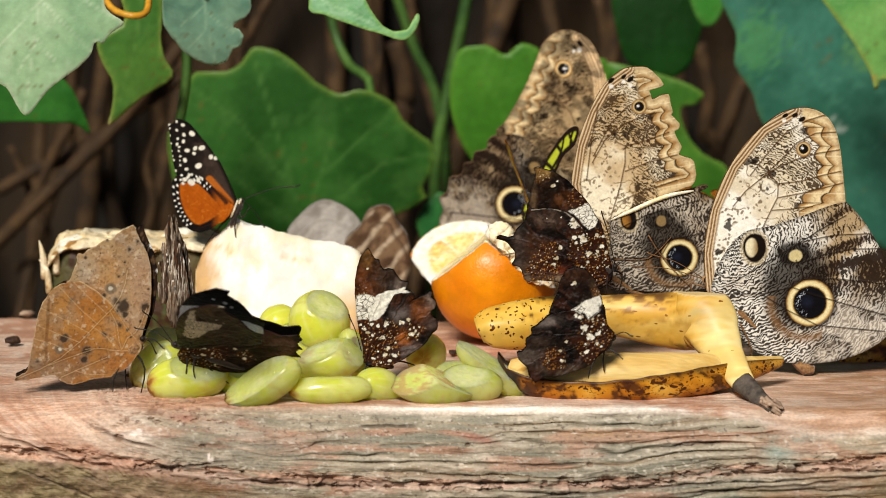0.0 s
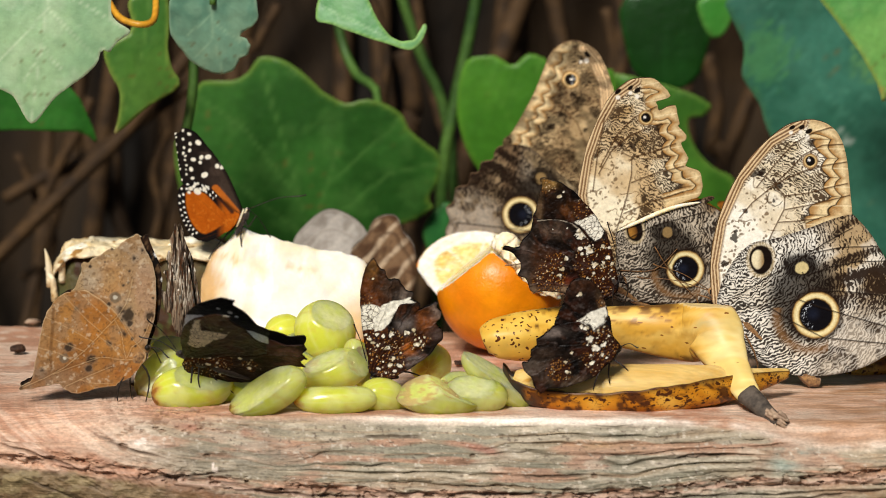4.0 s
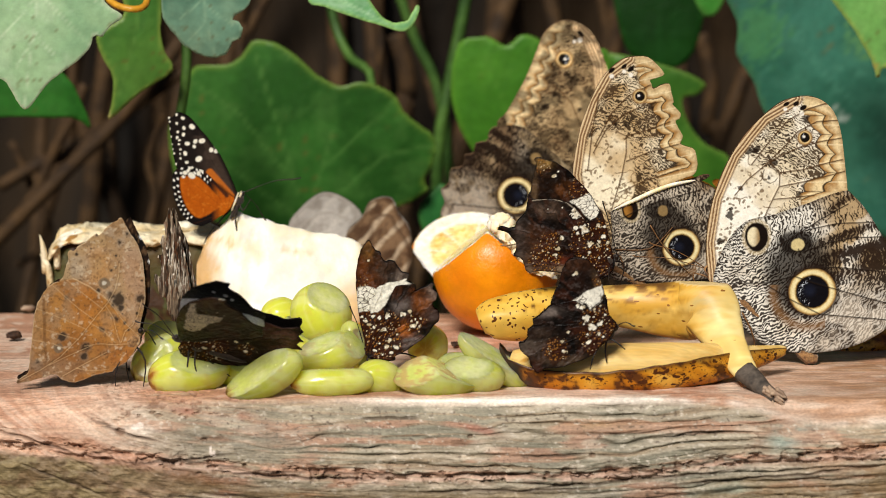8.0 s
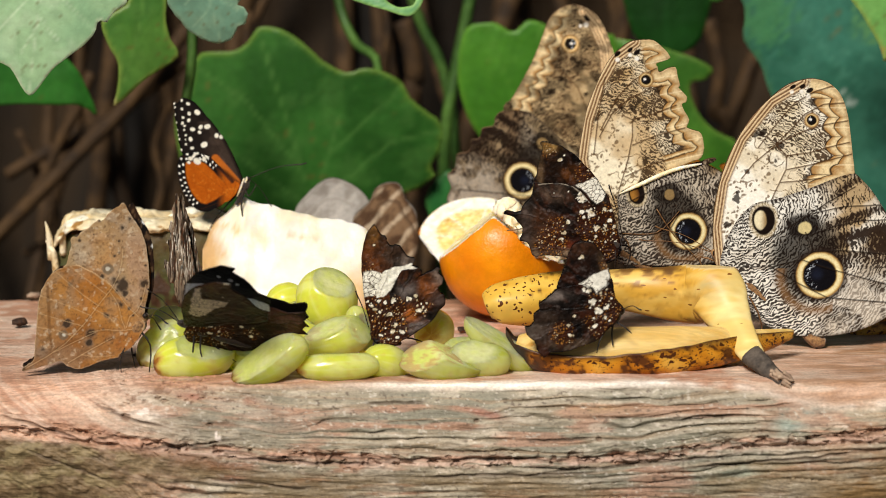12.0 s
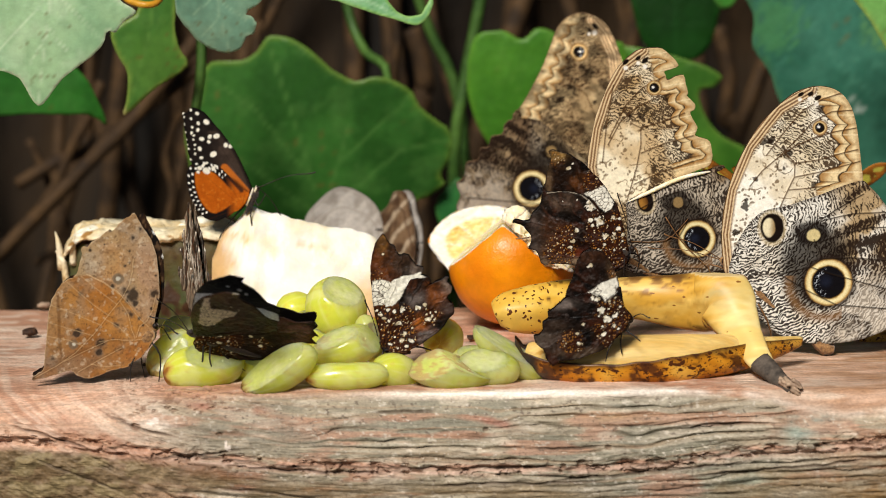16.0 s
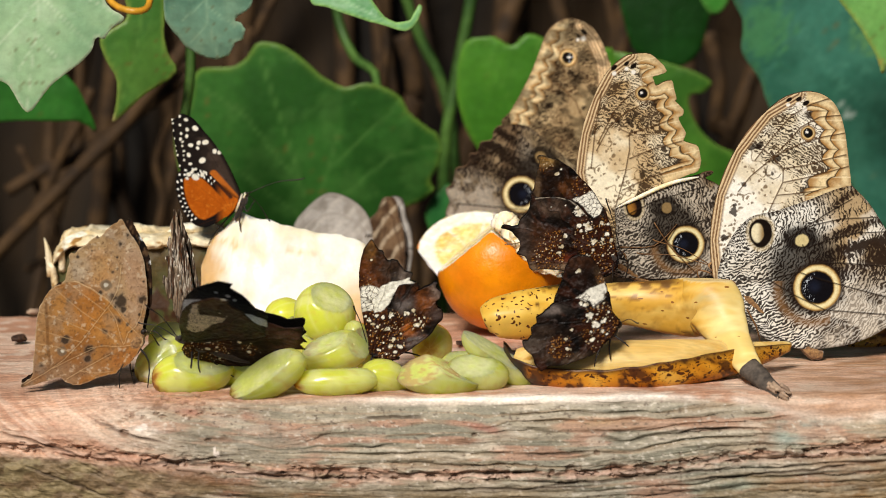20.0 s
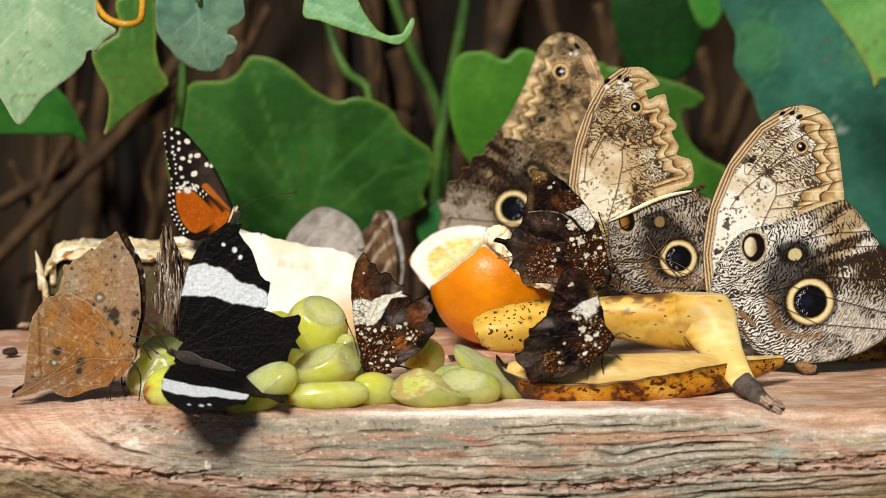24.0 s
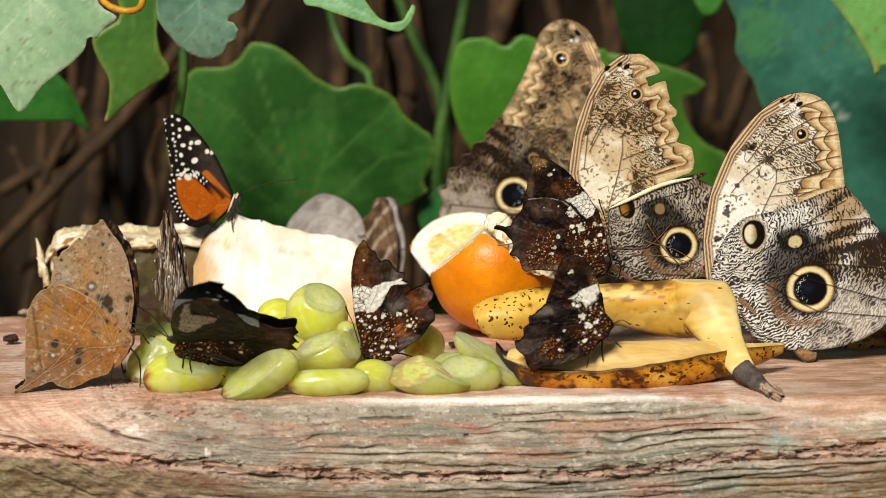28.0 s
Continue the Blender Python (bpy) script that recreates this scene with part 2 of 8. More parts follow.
def material(name, c1="808080", c2=None, scale=200.0, rough=0.5, attr=False, vary=0.25, bump=0.0, bump_scale=400.0,
             trans=0.0, sss=0.0, sss_radius=0.004, coat=0.0, spec=0.5, spots=None, sheen=0.0, stretch=(1, 1, 1), through_light=0.0, flecks=None):
    """Principled surface: two colours or a pattern attribute, grain at two scales, relief, and spots (colour, scale, threshold)."""
    m = bpy.data.materials.new(name)
    m.use_nodes = True
    nt = m.node_tree
    nd, ln = nt.nodes, nt.links
    bs = nd["Principled BSDF"]
    tc = nd.new("ShaderNodeTexCoord")
    mp = nd.new("ShaderNodeMapping")
    mp.inputs["Scale"].default_value = stretch
    ln.new(tc.outputs["Object"], mp.inputs[0])

    def noise_tex(s, detail=4):
        n = nd.new("ShaderNodeTexNoise")
        n.inputs["Scale"].default_value, n.inputs["Detail"].default_value = s, detail
        ln.new(mp.outputs[0], n.inputs["Vector"])
        return n.outputs[0]

    def ramp(src, a, b):
        r = nd.new("ShaderNodeMapRange")
        r.inputs[1].default_value, r.inputs[2].default_value = a, b
        ln.new(src, r.inputs[0])
        return r.outputs[0]

    def blend(kind, fac, a, b):
        x = nd.new("ShaderNodeMix")
        x.data_type, x.blend_type = "RGBA", kind
        for k, v in ((0, fac), (6, a), (7, b)):
            if hasattr(v, "is_linked"):
                ln.new(v, x.inputs[k])
            else:
                x.inputs[k].default_value = v
        return x.outputs[2]

    if attr:
        a = nd.new("ShaderNodeAttribute")
        a.attribute_name = "pattern"
        col = a.outputs["Color"]
    else:
        col = blend("MIX", ramp(noise_tex(scale), 0.35, 0.65), rgba(c1), rgba(c2 or c1))
    for tone, size, level in ([] if not spots else spots if isinstance(spots, list) else [spots]):
        col = blend("MIX", ramp(noise_tex(size, 2), level, level + 0.04), col, rgba(tone))
    for tone, size, radius in flecks or []:
        vo_ = nd.new("ShaderNodeTexVoronoi")
        vo_.inputs["Scale"].default_value = size
        wv = nd.new("ShaderNodeMix")
        wv.data_type, wv.blend_type = "RGBA", "ADD"
        wv.inputs[0].default_value = 0.004
        ln.new(mp.outputs[0], wv.inputs[6])
        nz = nd.new("ShaderNodeTexNoise")
        nz.inputs["Scale"].default_value = size * 0.8
        ln.new(mp.outputs[0], nz.inputs["Vector"])
        ln.new(nz.outputs["Color"], wv.inputs[7])
        ln.new(wv.outputs[2], vo_.inputs["Vector"])
        lim = nd.new("ShaderNodeMath")
        lim.operation = "MULTIPLY"
        ln.new(noise_tex(size * 0.25, 2), lim.inputs[0])
        lim.inputs[1].default_value = radius * 2
        gt = nd.new("ShaderNodeMath")
        gt.operation = "LESS_THAN"
        ln.new(vo_.outputs["Distance"], gt.inputs[0])
        ln.new(lim.outputs[0], gt.inputs[1])
        col = blend("MIX", gt.outputs[0], col, rgba(tone))
    grey = nd.new("ShaderNodeCombineColor")
    g = nd.new("ShaderNodeMapRange")
    g.inputs[1].default_value, g.inputs[2].default_value = 0.25, 0.75
    g.inputs[3].default_value, g.inputs[4].default_value = 1 - vary, 1 + vary
    ln.new(noise_tex(scale * 4.3, 3), g.inputs[0])
    for k in range(3):
        ln.new(g.outputs[0], grey.inputs[k])
    col = blend("MULTIPLY", 1.0, col, grey.outputs[0])
    ln.new(col, bs.inputs["Base Color"])
    rr = nd.new("ShaderNodeMapRange")
    rr.inputs[3].default_value, rr.inputs[4].default_value = max(rough - 0.12, 0.03), min(rough + 0.12, 1)
    ln.new(noise_tex(scale * 1.7, 2), rr.inputs[0])
    ln.new(rr.outputs[0], bs.inputs["Roughness"])
    bs.inputs["Specular IOR Level"].default_value = spec
    bs.inputs["Coat Weight"].default_value = coat
    bs.inputs["Coat Roughness"].default_value = 0.12
    bs.inputs["Sheen Weight"].default_value = sheen
    bs.inputs["Transmission Weight"].default_value = trans
    bs.inputs["IOR"].default_value = 1.37
    if sss:
        bs.inputs["Subsurface Weight"].default_value = sss
        bs.inputs["Subsurface Radius"].default_value = (1.0, 0.9, 0.45)
        bs.inputs["Subsurface Scale"].default_value = sss_radius
    if bump:
        b = nd.new("ShaderNodeBump")
        b.inputs["Strength"].default_value, b.inputs["Distance"].default_value = 1.0, bump
        ln.new(noise_tex(bump_scale, 5), b.inputs["Height"])
        ln.new(b.outputs[0], bs.inputs["Normal"])
    if through_light:
        tr = nd.new("ShaderNodeBsdfTranslucent")
        ln.new(col, tr.inputs[0])
        ms = nd.new("ShaderNodeMixShader")
        ms.inputs[0].default_value = through_light
        ln.new(bs.outputs[0], ms.inputs[1])
        ln.new(tr.outputs[0], ms.inputs[2])
        ln.new(ms.outputs[0], nd["Material Output"].inputs[0])
    return m


# ---- materials ----
M_WING = material("wing_scales", attr=True, rough=0.7, vary=0.14, scale=260, bump=0.00006, bump_scale=1800, spec=0.1, through_light=0.05)
M_WING_GLOSSY = material("glossy_wing_scales", attr=True, rough=0.42, vary=0.25, scale=220, bump=0.0005, bump_scale=600, spec=0.2, through_light=0.15)
M_BODY_DARK = material("dark_insect_hair", "17100c", "3a2a1e", 900, 0.7, bump=0.0002, bump_scale=2500, sheen=0.3)
M_BODY_TAN = material("tan_insect_hair", "6b4a2c", "a2794a", 900, 0.75, bump=0.0002, bump_scale=2500, sheen=0.3)
M_LEG = material("insect_leg", "120d0a", "2c2018", 900, 0.5)
M_LEG_TAN = material("tan_insect_leg", "5a3b20", "8a6238", 900, 0.5)
M_LEAF = material("leaf_blade", attr=True, rough=0.42, vary=0.12, scale=60, bump=0.0004, bump_scale=220, through_light=0.22)
M_STEM = material("green_stem", "2c4a1c", "4a6a2a", 60, 0.5, bump=0.0003)
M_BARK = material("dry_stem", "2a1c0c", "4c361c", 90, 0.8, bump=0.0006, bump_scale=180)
M_GRAPE = material("grape_skin", attr=True, scale=60, rough=0.2, trans=0.22, sss=1.0, sss_radius=0.02, vary=0.05, bump=0.00006, bump_scale=300)
M_GRAPE_CUT = material("grape_flesh", attr=True, scale=120, rough=0.22, trans=0.25, sss=1.0, sss_radius=0.02, vary=0.08, bump=0.0004, bump_scale=350)
M_PULP = material("white_fruit_pulp", attr=True, scale=60, rough=0.4, sss=0.3, sss_radius=0.003, vary=0.05, bump=0.0009, bump_scale=140)
M_RIND_YELLOW = material("yellow_rind", "d8a02e", "b8791e", 80, 0.4, bump=0.0003)
M_PINE_TOP = material("dry_pineapple_flesh", "eee2c2", "cdae74", 60, 0.6, bump=0.002, bump_scale=220, spots=[("9a7038", 110, 0.6), ("f2ead2", 60, 0.6)])
M_PINE_RIND = material("pineapple_rind", "4f3c1c", "3c4420", 55, 0.6, bump=0.0012, bump_scale=160, spots=("3a2412", 70, 0.58))
M_PEEL = material("orange_peel", "e88c0a", "d27206", 45, 0.34, vary=0.14, bump=0.00022, bump_scale=900, coat=0.06, spec=0.35)
M_PITH = material("orange_pith", "f7ead0", "f2dcae", 120, 0.6, bump=0.0003, sss=0.3, sss_radius=0.003)
M_SEGMENT = material("orange_pulp", attr=True, scale=90, rough=0.25, sss=0.5, sss_radius=0.004, coat=0.3, bump=0.0004, bump_scale=500)
M_BANANA = material("ripe_banana_peel", attr=True, scale=60, rough=0.38, vary=0.14, flecks=[("4a2409", 420, 0.26), ("3a1a06", 900, 0.26)], bump=0.0002, bump_scale=250, stretch=(0.6, 1, 1))
M_BANANA_SMOOTH = material("smooth_banana_peel", attr=True, scale=50, rough=0.42, vary=0.12, flecks=[("8a5a22", 260, 0.1)], bump=0.0003, bump_scale=120, stretch=(0.35, 1, 1))
M_BANANA_PALE = material("yellow_banana_peel", attr=True, scale=50, rough=0.42, vary=0.1, flecks=[("5a3210", 420, 0.27)], bump=0.0002, bump_scale=200)
M_BANANA_FLESH = material("banana_flesh", "e2c27a", "d2a95c", 240, 0.36, sss=0.3, sss_radius=0.003, vary=0.12, bump=0.0005, bump_scale=300, stretch=(0.12, 1, 1), spots=[("c4933f", 160, 0.62)])
M_BANANA_TIP = material("dried_banana_stem", "2a2420", "5c5146", 200, 0.75, bump=0.0006, bump_scale=400)
M_SOIL = material("soil", "1e1611", "33261c", 18, 0.95, bump=0.008, bump_scale=30)
# the bank's very dark browns include the shade of foliage overhead
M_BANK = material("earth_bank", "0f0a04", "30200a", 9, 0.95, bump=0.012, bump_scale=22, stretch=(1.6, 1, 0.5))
M_CRUMB = material("dark_crumb", "2a1a12", "4d3524", 400, 0.8, bump=0.0004)
M_PEBBLE = material("pale_crumb", "b59a80", "8d7460", 300, 0.8, bump=0.0004)


def wood_material():
    m = bpy.data.materials.new("weathered_wood")
    m.use_nodes = True
    nd, ln = m.node_tree.nodes, m.node_tree.links
    bs = nd["Principled BSDF"]
    at = nd.new("ShaderNodeAttribute")
    at.attribute_name = "pattern"
    tc = nd.new("ShaderNodeTexCoord")
    cols = []
    for sc, stretch, detail in ((60, (0.15, 1, 1), 6), (620, (0.16, 1, 1), 6), (1300, (0.6, 1, 1), 4)):
        mp = nd.new("ShaderNodeMapping")
        mp.inputs["Scale"].default_value = stretch
        ln.new(tc.outputs["Object"], mp.inputs[0])
        n = nd.new("ShaderNodeTexNoise")
        n.inputs["Scale"].default_value, n.inputs["Detail"].default_value = sc, detail
        ln.new(mp.outputs[0], n.inputs["Vector"])
        cols.append(n.outputs[0])
    col = at.outputs["Color"]
    for src, amount in zip(cols, (0.16, 0.2, 0.2)):
        r = nd.new("ShaderNodeMapRange")
        r.inputs[1].default_value, r.inputs[2].default_value = 0.3, 0.7
        r.inputs[3].default_value, r.inputs[4].default_value = 1 - amount, 1 + amount
        ln.new(src, r.inputs[0])
        cc = nd.new("ShaderNodeCombineColor")
        for k in range(3):
            ln.new(r.outputs[0], cc.inputs[k])
        x = nd.new("ShaderNodeMix")
        x.data_type, x.blend_type = "RGBA", "MULTIPLY"
        x.inputs[0].default_value = 1.0
        ln.new(col, x.inputs[6])
        ln.new(cc.outputs[0], x.inputs[7])
        col = x.outputs[2]
    ln.new(col, bs.inputs["Base Color"])
    bs.inputs["Roughness"].default_value = 0.62
    bs.inputs["Specular IOR Level"].default_value = 0.35
    b = nd.new("ShaderNodeBump")
    b.inputs["Distance"].default_value = 0.0008
    ln.new(cols[1], b.inputs["Height"])
    ln.new(b.outputs[0], bs.inputs["Normal"])
    return m


M_WOOD = wood_material()


# ---- ground, earth bank and slab ----
def ground_and_bank():
    n = 60
    v, f = [], []
    for i in range(n):
        for j in range(n):
            u, w = i / (n - 1) * 2 - 1, j / (n - 1) * 2 - 1
            x, y = math.copysign(abs(u) ** 4, u) * 300 + u * 2, math.copysign(abs(w) ** 4, w) * 300 + w * 2
            v.append((x, y, -0.004 + 0.006 * noise.noise((x * 3, y * 3, 0))))
    for i in range(n - 1):
        for j in range(n - 1):
            f.append((i * n + j, (i + 1) * n + j, (i + 1) * n + j + 1, i * n + j + 1))
    tagged(mesh_part("ground", v, f, M_SOIL), "dark bare garden soil", "ground", kind="structure")
    v, f, nx, nz = [], [], 160, 90
    for i in range(nx):
        for j in range(nz):
            x, s = -1.6 + 3.2 * i / (nx - 1), j / (nz - 1)
            z = 1.15 * s - 0.02
            y = 0.62 + 0.28 * s * s + 0.05 * noise.fractal((x * 5, z * 4, 3), 1.0, 2.0, 4) + 0.02 * noise.noise((x * 26, z * 6, 1))
            v.append((x, y, z))
    back = len(v)
    for i in range(nx):
        v.append((-1.6 + 3.2 * i / (nx - 1), 1.6, 1.13))
        v.append((-1.6 + 3.2 * i / (nx - 1), 1.9, -0.02))
    for i in range(nx - 1):
        for j in range(nz - 1):
            f.append((i * nz + j, (i + 1) * nz + j, (i + 1) * nz + j + 1, i * nz + j + 1))
        f.append((i * nz + nz - 1, (i + 1) * nz + nz - 1, back + 2 * i + 2, back + 2 * i))
        f.append((back + 2 * i, back + 2 * i + 2, back + 2 * i + 3, back + 2 * i + 1))
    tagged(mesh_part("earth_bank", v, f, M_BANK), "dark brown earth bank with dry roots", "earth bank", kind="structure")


ground_and_bank()


def wood_slab():
    """A split log: flat top, rolled front edge, grooved face with a cracked ledge."""
    keys = [-0.5, -0.2, -0.167, -0.135, -0.105, -0.06, 0.0, 0.04, 0.08, 0.106, 0.128, 0.145, 0.17, 0.5]
    edge_z = [-9, -9, -8, -5, -1.5, -0.5, 0, 0, 0, -0.5, -5, -8, -5, -5]
    edge_y = [6, 6, 6, 4, 1, 0, 0, 0, 0, -1, -5, -7, -7, -7]
    soft = [40, 40, 34, 22, 8, 4, 3, 3, 3, 4, 5, 4, 4, 4]
    ledge = [-15, -15, -15.5, -18, -21, -25.8, -27, -27, -25, -20.7, -18.8, -17.5, -14.3, -14]
    nx, nt = 900, 300
    xs = np.concatenate([np.linspace(-0.5, -0.19, 30, endpoint=False), np.linspace(-0.19, 0.19, nx - 60), np.linspace(0.19, 0.5, 31)[1:]])
    nx = len(xs)
    ez, ey, so, le = (np.interp(xs, keys, k) for k in (edge_z, edge_y, soft, ledge))
    for arr in (ez, ey, so, le):
        arr[20:-20] = np.convolve(arr, np.ones(41) / 41, mode="valid")
    wob = 1.2 * (fbm(xs * 60, xs * 0, 3) - 0.5)
    t = np.concatenate([np.linspace(0, 0.3, 80, endpoint=False), np.linspace(0.3, 0.93, 230, endpoint=False), np.linspace(0.93, 1, 16)])
    nt = len(t)
    Y, Z = np.zeros((nx, nt)), np.zeros((nx, nt))
    for i in range(nx):
        e, y0, s, l = ez[i] + wob[i], ey[i], so[i], le[i] + 1.6 * wob[i]
        tk = [0, 0.02, 0.26, 0.30, 0.325, 0.345, 0.40, 0.48, 0.58, 0.64, 0.67, 0.70, 0.76, 0.85, 0.93, 1.0]
        yk = [200, 186, y0 + s * 1.3, y0 + s * 0.35, y0 - 2.4, y0 - 4.6, y0 - 7.5, y0 - 10, y0 - 12, y0 - 12.8, y0 - 11.4, y0 - 13.6, y0 - 13.6, y0 - 12, y0 - 6, y0 + 25]
        zk = [-12, -2, 0.1 * e, 0.45 * e, e - 0.6, e - 2.6, e - 7, e + (l - e) * 0.45, l + 5, l + 1.6, l, l - 2.4, l - 9, l - 22, l - 45, -200]
        Y[i] = np.interp(t, tk, yk)
        Z[i] = np.interp(t, tk, zk)
    for _ in range(1):
        Z[:, 1:-1] = (Z[:, :-2] + 2 * Z[:, 1:-1] + Z[:, 2:]) / 4
        Y[:, 1:-1] = (Y[:, :-2] + 2 * Y[:, 1:-1] + Y[:, 2:]) / 4
    X = np.repeat(xs[:, None], nt, 1) * 1000
    x, y, z = X.ravel(), Y.ravel(), Z.ravel()
    T = np.repeat(t[None], nx, 0).ravel()
    face = step(T, 0.30, 0.36)
    # grain lines follow the ledge and swirl about the knots
    lz = np.repeat(le[:, None], nt, 1).ravel()
    slant = 0.5 * 9 * np.log1p(np.exp(np.clip(-(x + 112) / 9, -30, 30)))
    g = z - 0.55 * (lz + 26) - slant + 6.0 * (grain(x / 55, z / 14, 11) - 0.5) + 1.1 * (fbm(x / 14, z / 5, 12) - 0.5)
    for kx, kz, ks in ((66, -16, 7), (15, -10, 6), (-60, -14, 9)):
        d2 = ((x - kx) ** 2 + 3 * (z - kz) ** 2) / ks ** 2
        g = g + 2.6 * np.exp(-d2)
    zone = step(grain(x / 45, z / 8, 21) + 0.06 * step(x, 0, 60), 0.42, 0.66) * 0.85 + 0.15
    warp = g / (3.3 - 0.9 * step(-x, 105, 125)) + 1.3 * grain(x / 50, g / 5, 5) + 0.3 * grain(x / 9, g / 2, 6)
    saw = warp - np.floor(warp)
    groove = np.minimum(saw / 0.36, (1 - saw) / 0.64)
    fine = grain(x / 22, g * 1.5, 31)
    cut = (1 - groove) ** 1.7 * zone * (1 - 0.75 * step(-x, 96, 118)) * (1 - 0.8 * np.exp(-((x + 72) / 24) ** 2 - ((z + 17) / 9) ** 2)) * step(vnoise(x / 13, np.floor(warp) * 3.7, 35), 0.15, 0.5)
    crack = step(grain(x / 42, g / 1.0, 44), 0.8, 0.86) * 0.3
    for cx, cz, cl, sl in ((-118, -12, 16, -0.25), (-96, -22, 22, 0.1), (-150, -16, 18, -0.3), (-52, -28, 30, -0.05), (22, -33, 40, 0.03), (70, -29, 46, 0.1), (120, -27, 40, 0.12), (95, -12, 12, 0.1), (-20, -7, 14, 0.05), (-140, -30, 20, -0.4), (-70, -36, 26, -0.1), (40, -20, 16, 0.05)):
        dz = z - cz - sl * (x - cx) - 1.6 * (fbm(x / 7, x * 0 + cx, 51) - 0.5)
        crack = np.maximum(crack, np.exp(-(dz / 0.45) ** 2) * (1 - step(np.abs(x - cx), cl * 0.5, cl)))
    relief = face * (-1.5 * cut - 1.0 * crack + 0.35 * (fine - 0.5) + 0.9 * (fbm(x / 6, z / 4, 27) - 0.5)) + 1.0 * (fbm(x / 11, y / 11 + z / 11, 7) - 0.5)
    ledge_band = np.exp(-((z - lz) / 1.5) ** 2) * face
    relief += ledge_band * (0.8 + 5.0 * (fbm(x / 5, z / 2.5, 61) - 0.45))
    relief -= 1.8 * np.exp(-((z - lz + 2.6 + 2 * (fbm(x / 8, x * 0, 67) - 0.5)) / 0.8) ** 2) * face * step(fbm(x / 9, x * 0, 68), 0.35, 0.5)
    chip = step(fbm(x / 3.2, z / 2.2, 64), 0.58, 0.64) * np.exp(-((z - lz + 0.8) / 3.2) ** 2) * face
    relief -= 1.6 * chip
    top = 1 - face
    # hollows and splinters on the top near the rolled edge
    pit = step(fbm(x / 2.2, y / 1.6 + z / 1.6, 71), 0.6, 0.72) * step(T, 0.2, 0.28) * (1 - step(T, 0.36, 0.42)) * step(-x, 60, 90) * step(x, -140, -120)
    for px_, pz_, pr_ in ((-119, -12, 1.5), (-107, -3, 1.6), (-104, -3.4, 1.0), (-88, -14.6, 0.9), (10, -13.5, 0.9), (55, -20, 1.0)):
        pit = np.maximum(pit, 1 - step(np.hypot((x - px_) * 0.7, z - pz_ + 0.8 * (fbm(x / 1.5, z / 1.5, 72) - 0.5)), pr_ * 0.6, pr_))
    relief -= 0.9 * pit
    crumbly = step(-x, 70, 110) * step(lz - z, 2, 6) * face
    relief += crumbly * 3.0 * (fbm(x / 5, z / 4, 38) - 0.5)
    relief += top * 0.5 * (grain(x / 9, y / 2.4, 81) - 0.5)
    ny, nzv = -face * 0.95, 1 - 0.9 * face
    y, z = y + relief * ny * 1.0, z + relief * nzv
    # colour: pinkish tan top, grey and brown streaks on the face, rust along the ledge
    n1, n2, n3 = fbm(x / 45, z / 10 + y / 30, 2), grain(x / 70, g / 1.0, 3), fbm(x / 9, y / 5 + z / 3, 4)
    c = mix(np.tile(srgb("d6b49c"), (len(x), 1)), srgb("b98a6e"), step(n1, 0.35, 0.65))
    c = mix(c, srgb("e0cab4"), step(n3, 0.5, 0.72) * 0.7)
    c = mix(c, srgb("94694f"), step(grain(x / 30, y / 3, 6), 0.58, 0.72) * 0.5 * (1 - face))
    def blot(cx, cz, rx, rz, slope=0.0, seed=0):
        dz = z - cz - slope * (x - cx)
        return np.exp(-((x - cx) / rx) ** 2 - (dz / rz) ** 2) * (0.35 + 1.3 * step(fbm(x / 8 + seed, z / 3, 20 + seed), 0.3, 0.65))

    ridge = step(saw, 0.25, 0.5) * (1 - step(saw, 0.7, 0.95)) * zone
    face_c = mix(np.tile(srgb("8c806a"), (len(x), 1)), srgb("9f927b"), step(grain(x / 80, g / 3.2, 8), 0.38, 0.62))
    face_c = mix(face_c, srgb("71705f"), step(fbm(x / 35, z / 9, 10), 0.46, 0.66) * 0.6)
    face_c = mix(face_c, srgb("9c8468"), step(n2, 0.54, 0.66) * 0.6)
    face_c = mix(face_c, srgb("b0a48f"), ridge * 0.6)
    face_c = mix(face_c, srgb("b07c62"), step(fbm(x / 26, z / 5, 9) + 0.25 * (n2 - 0.5), 0.5, 0.64) * 0.55)
    face_c = mix(face_c, srgb("c8b8a2"), step(fbm(x / 14, z / 4, 13), 0.6, 0.72) * 0.45)
    face_c = mix(face_c, srgb("5a4b3a"), np.clip(cut * 0.34 + crack * 0.6, 0, 1))
    face_c = mix(face_c, srgb("5a4a3c"), step(fbm(x / 1.3, z / 0.9, 91), 0.7, 0.78) * 0.75)
    face_c = mix(face_c, srgb("ccc0ae"), step(fbm(x / 1.6, z / 1.0, 92), 0.68, 0.76) * 0.6)
    c = mix(c, face_c, face * (0.35 + 0.65 * step(x, -150, -105)))
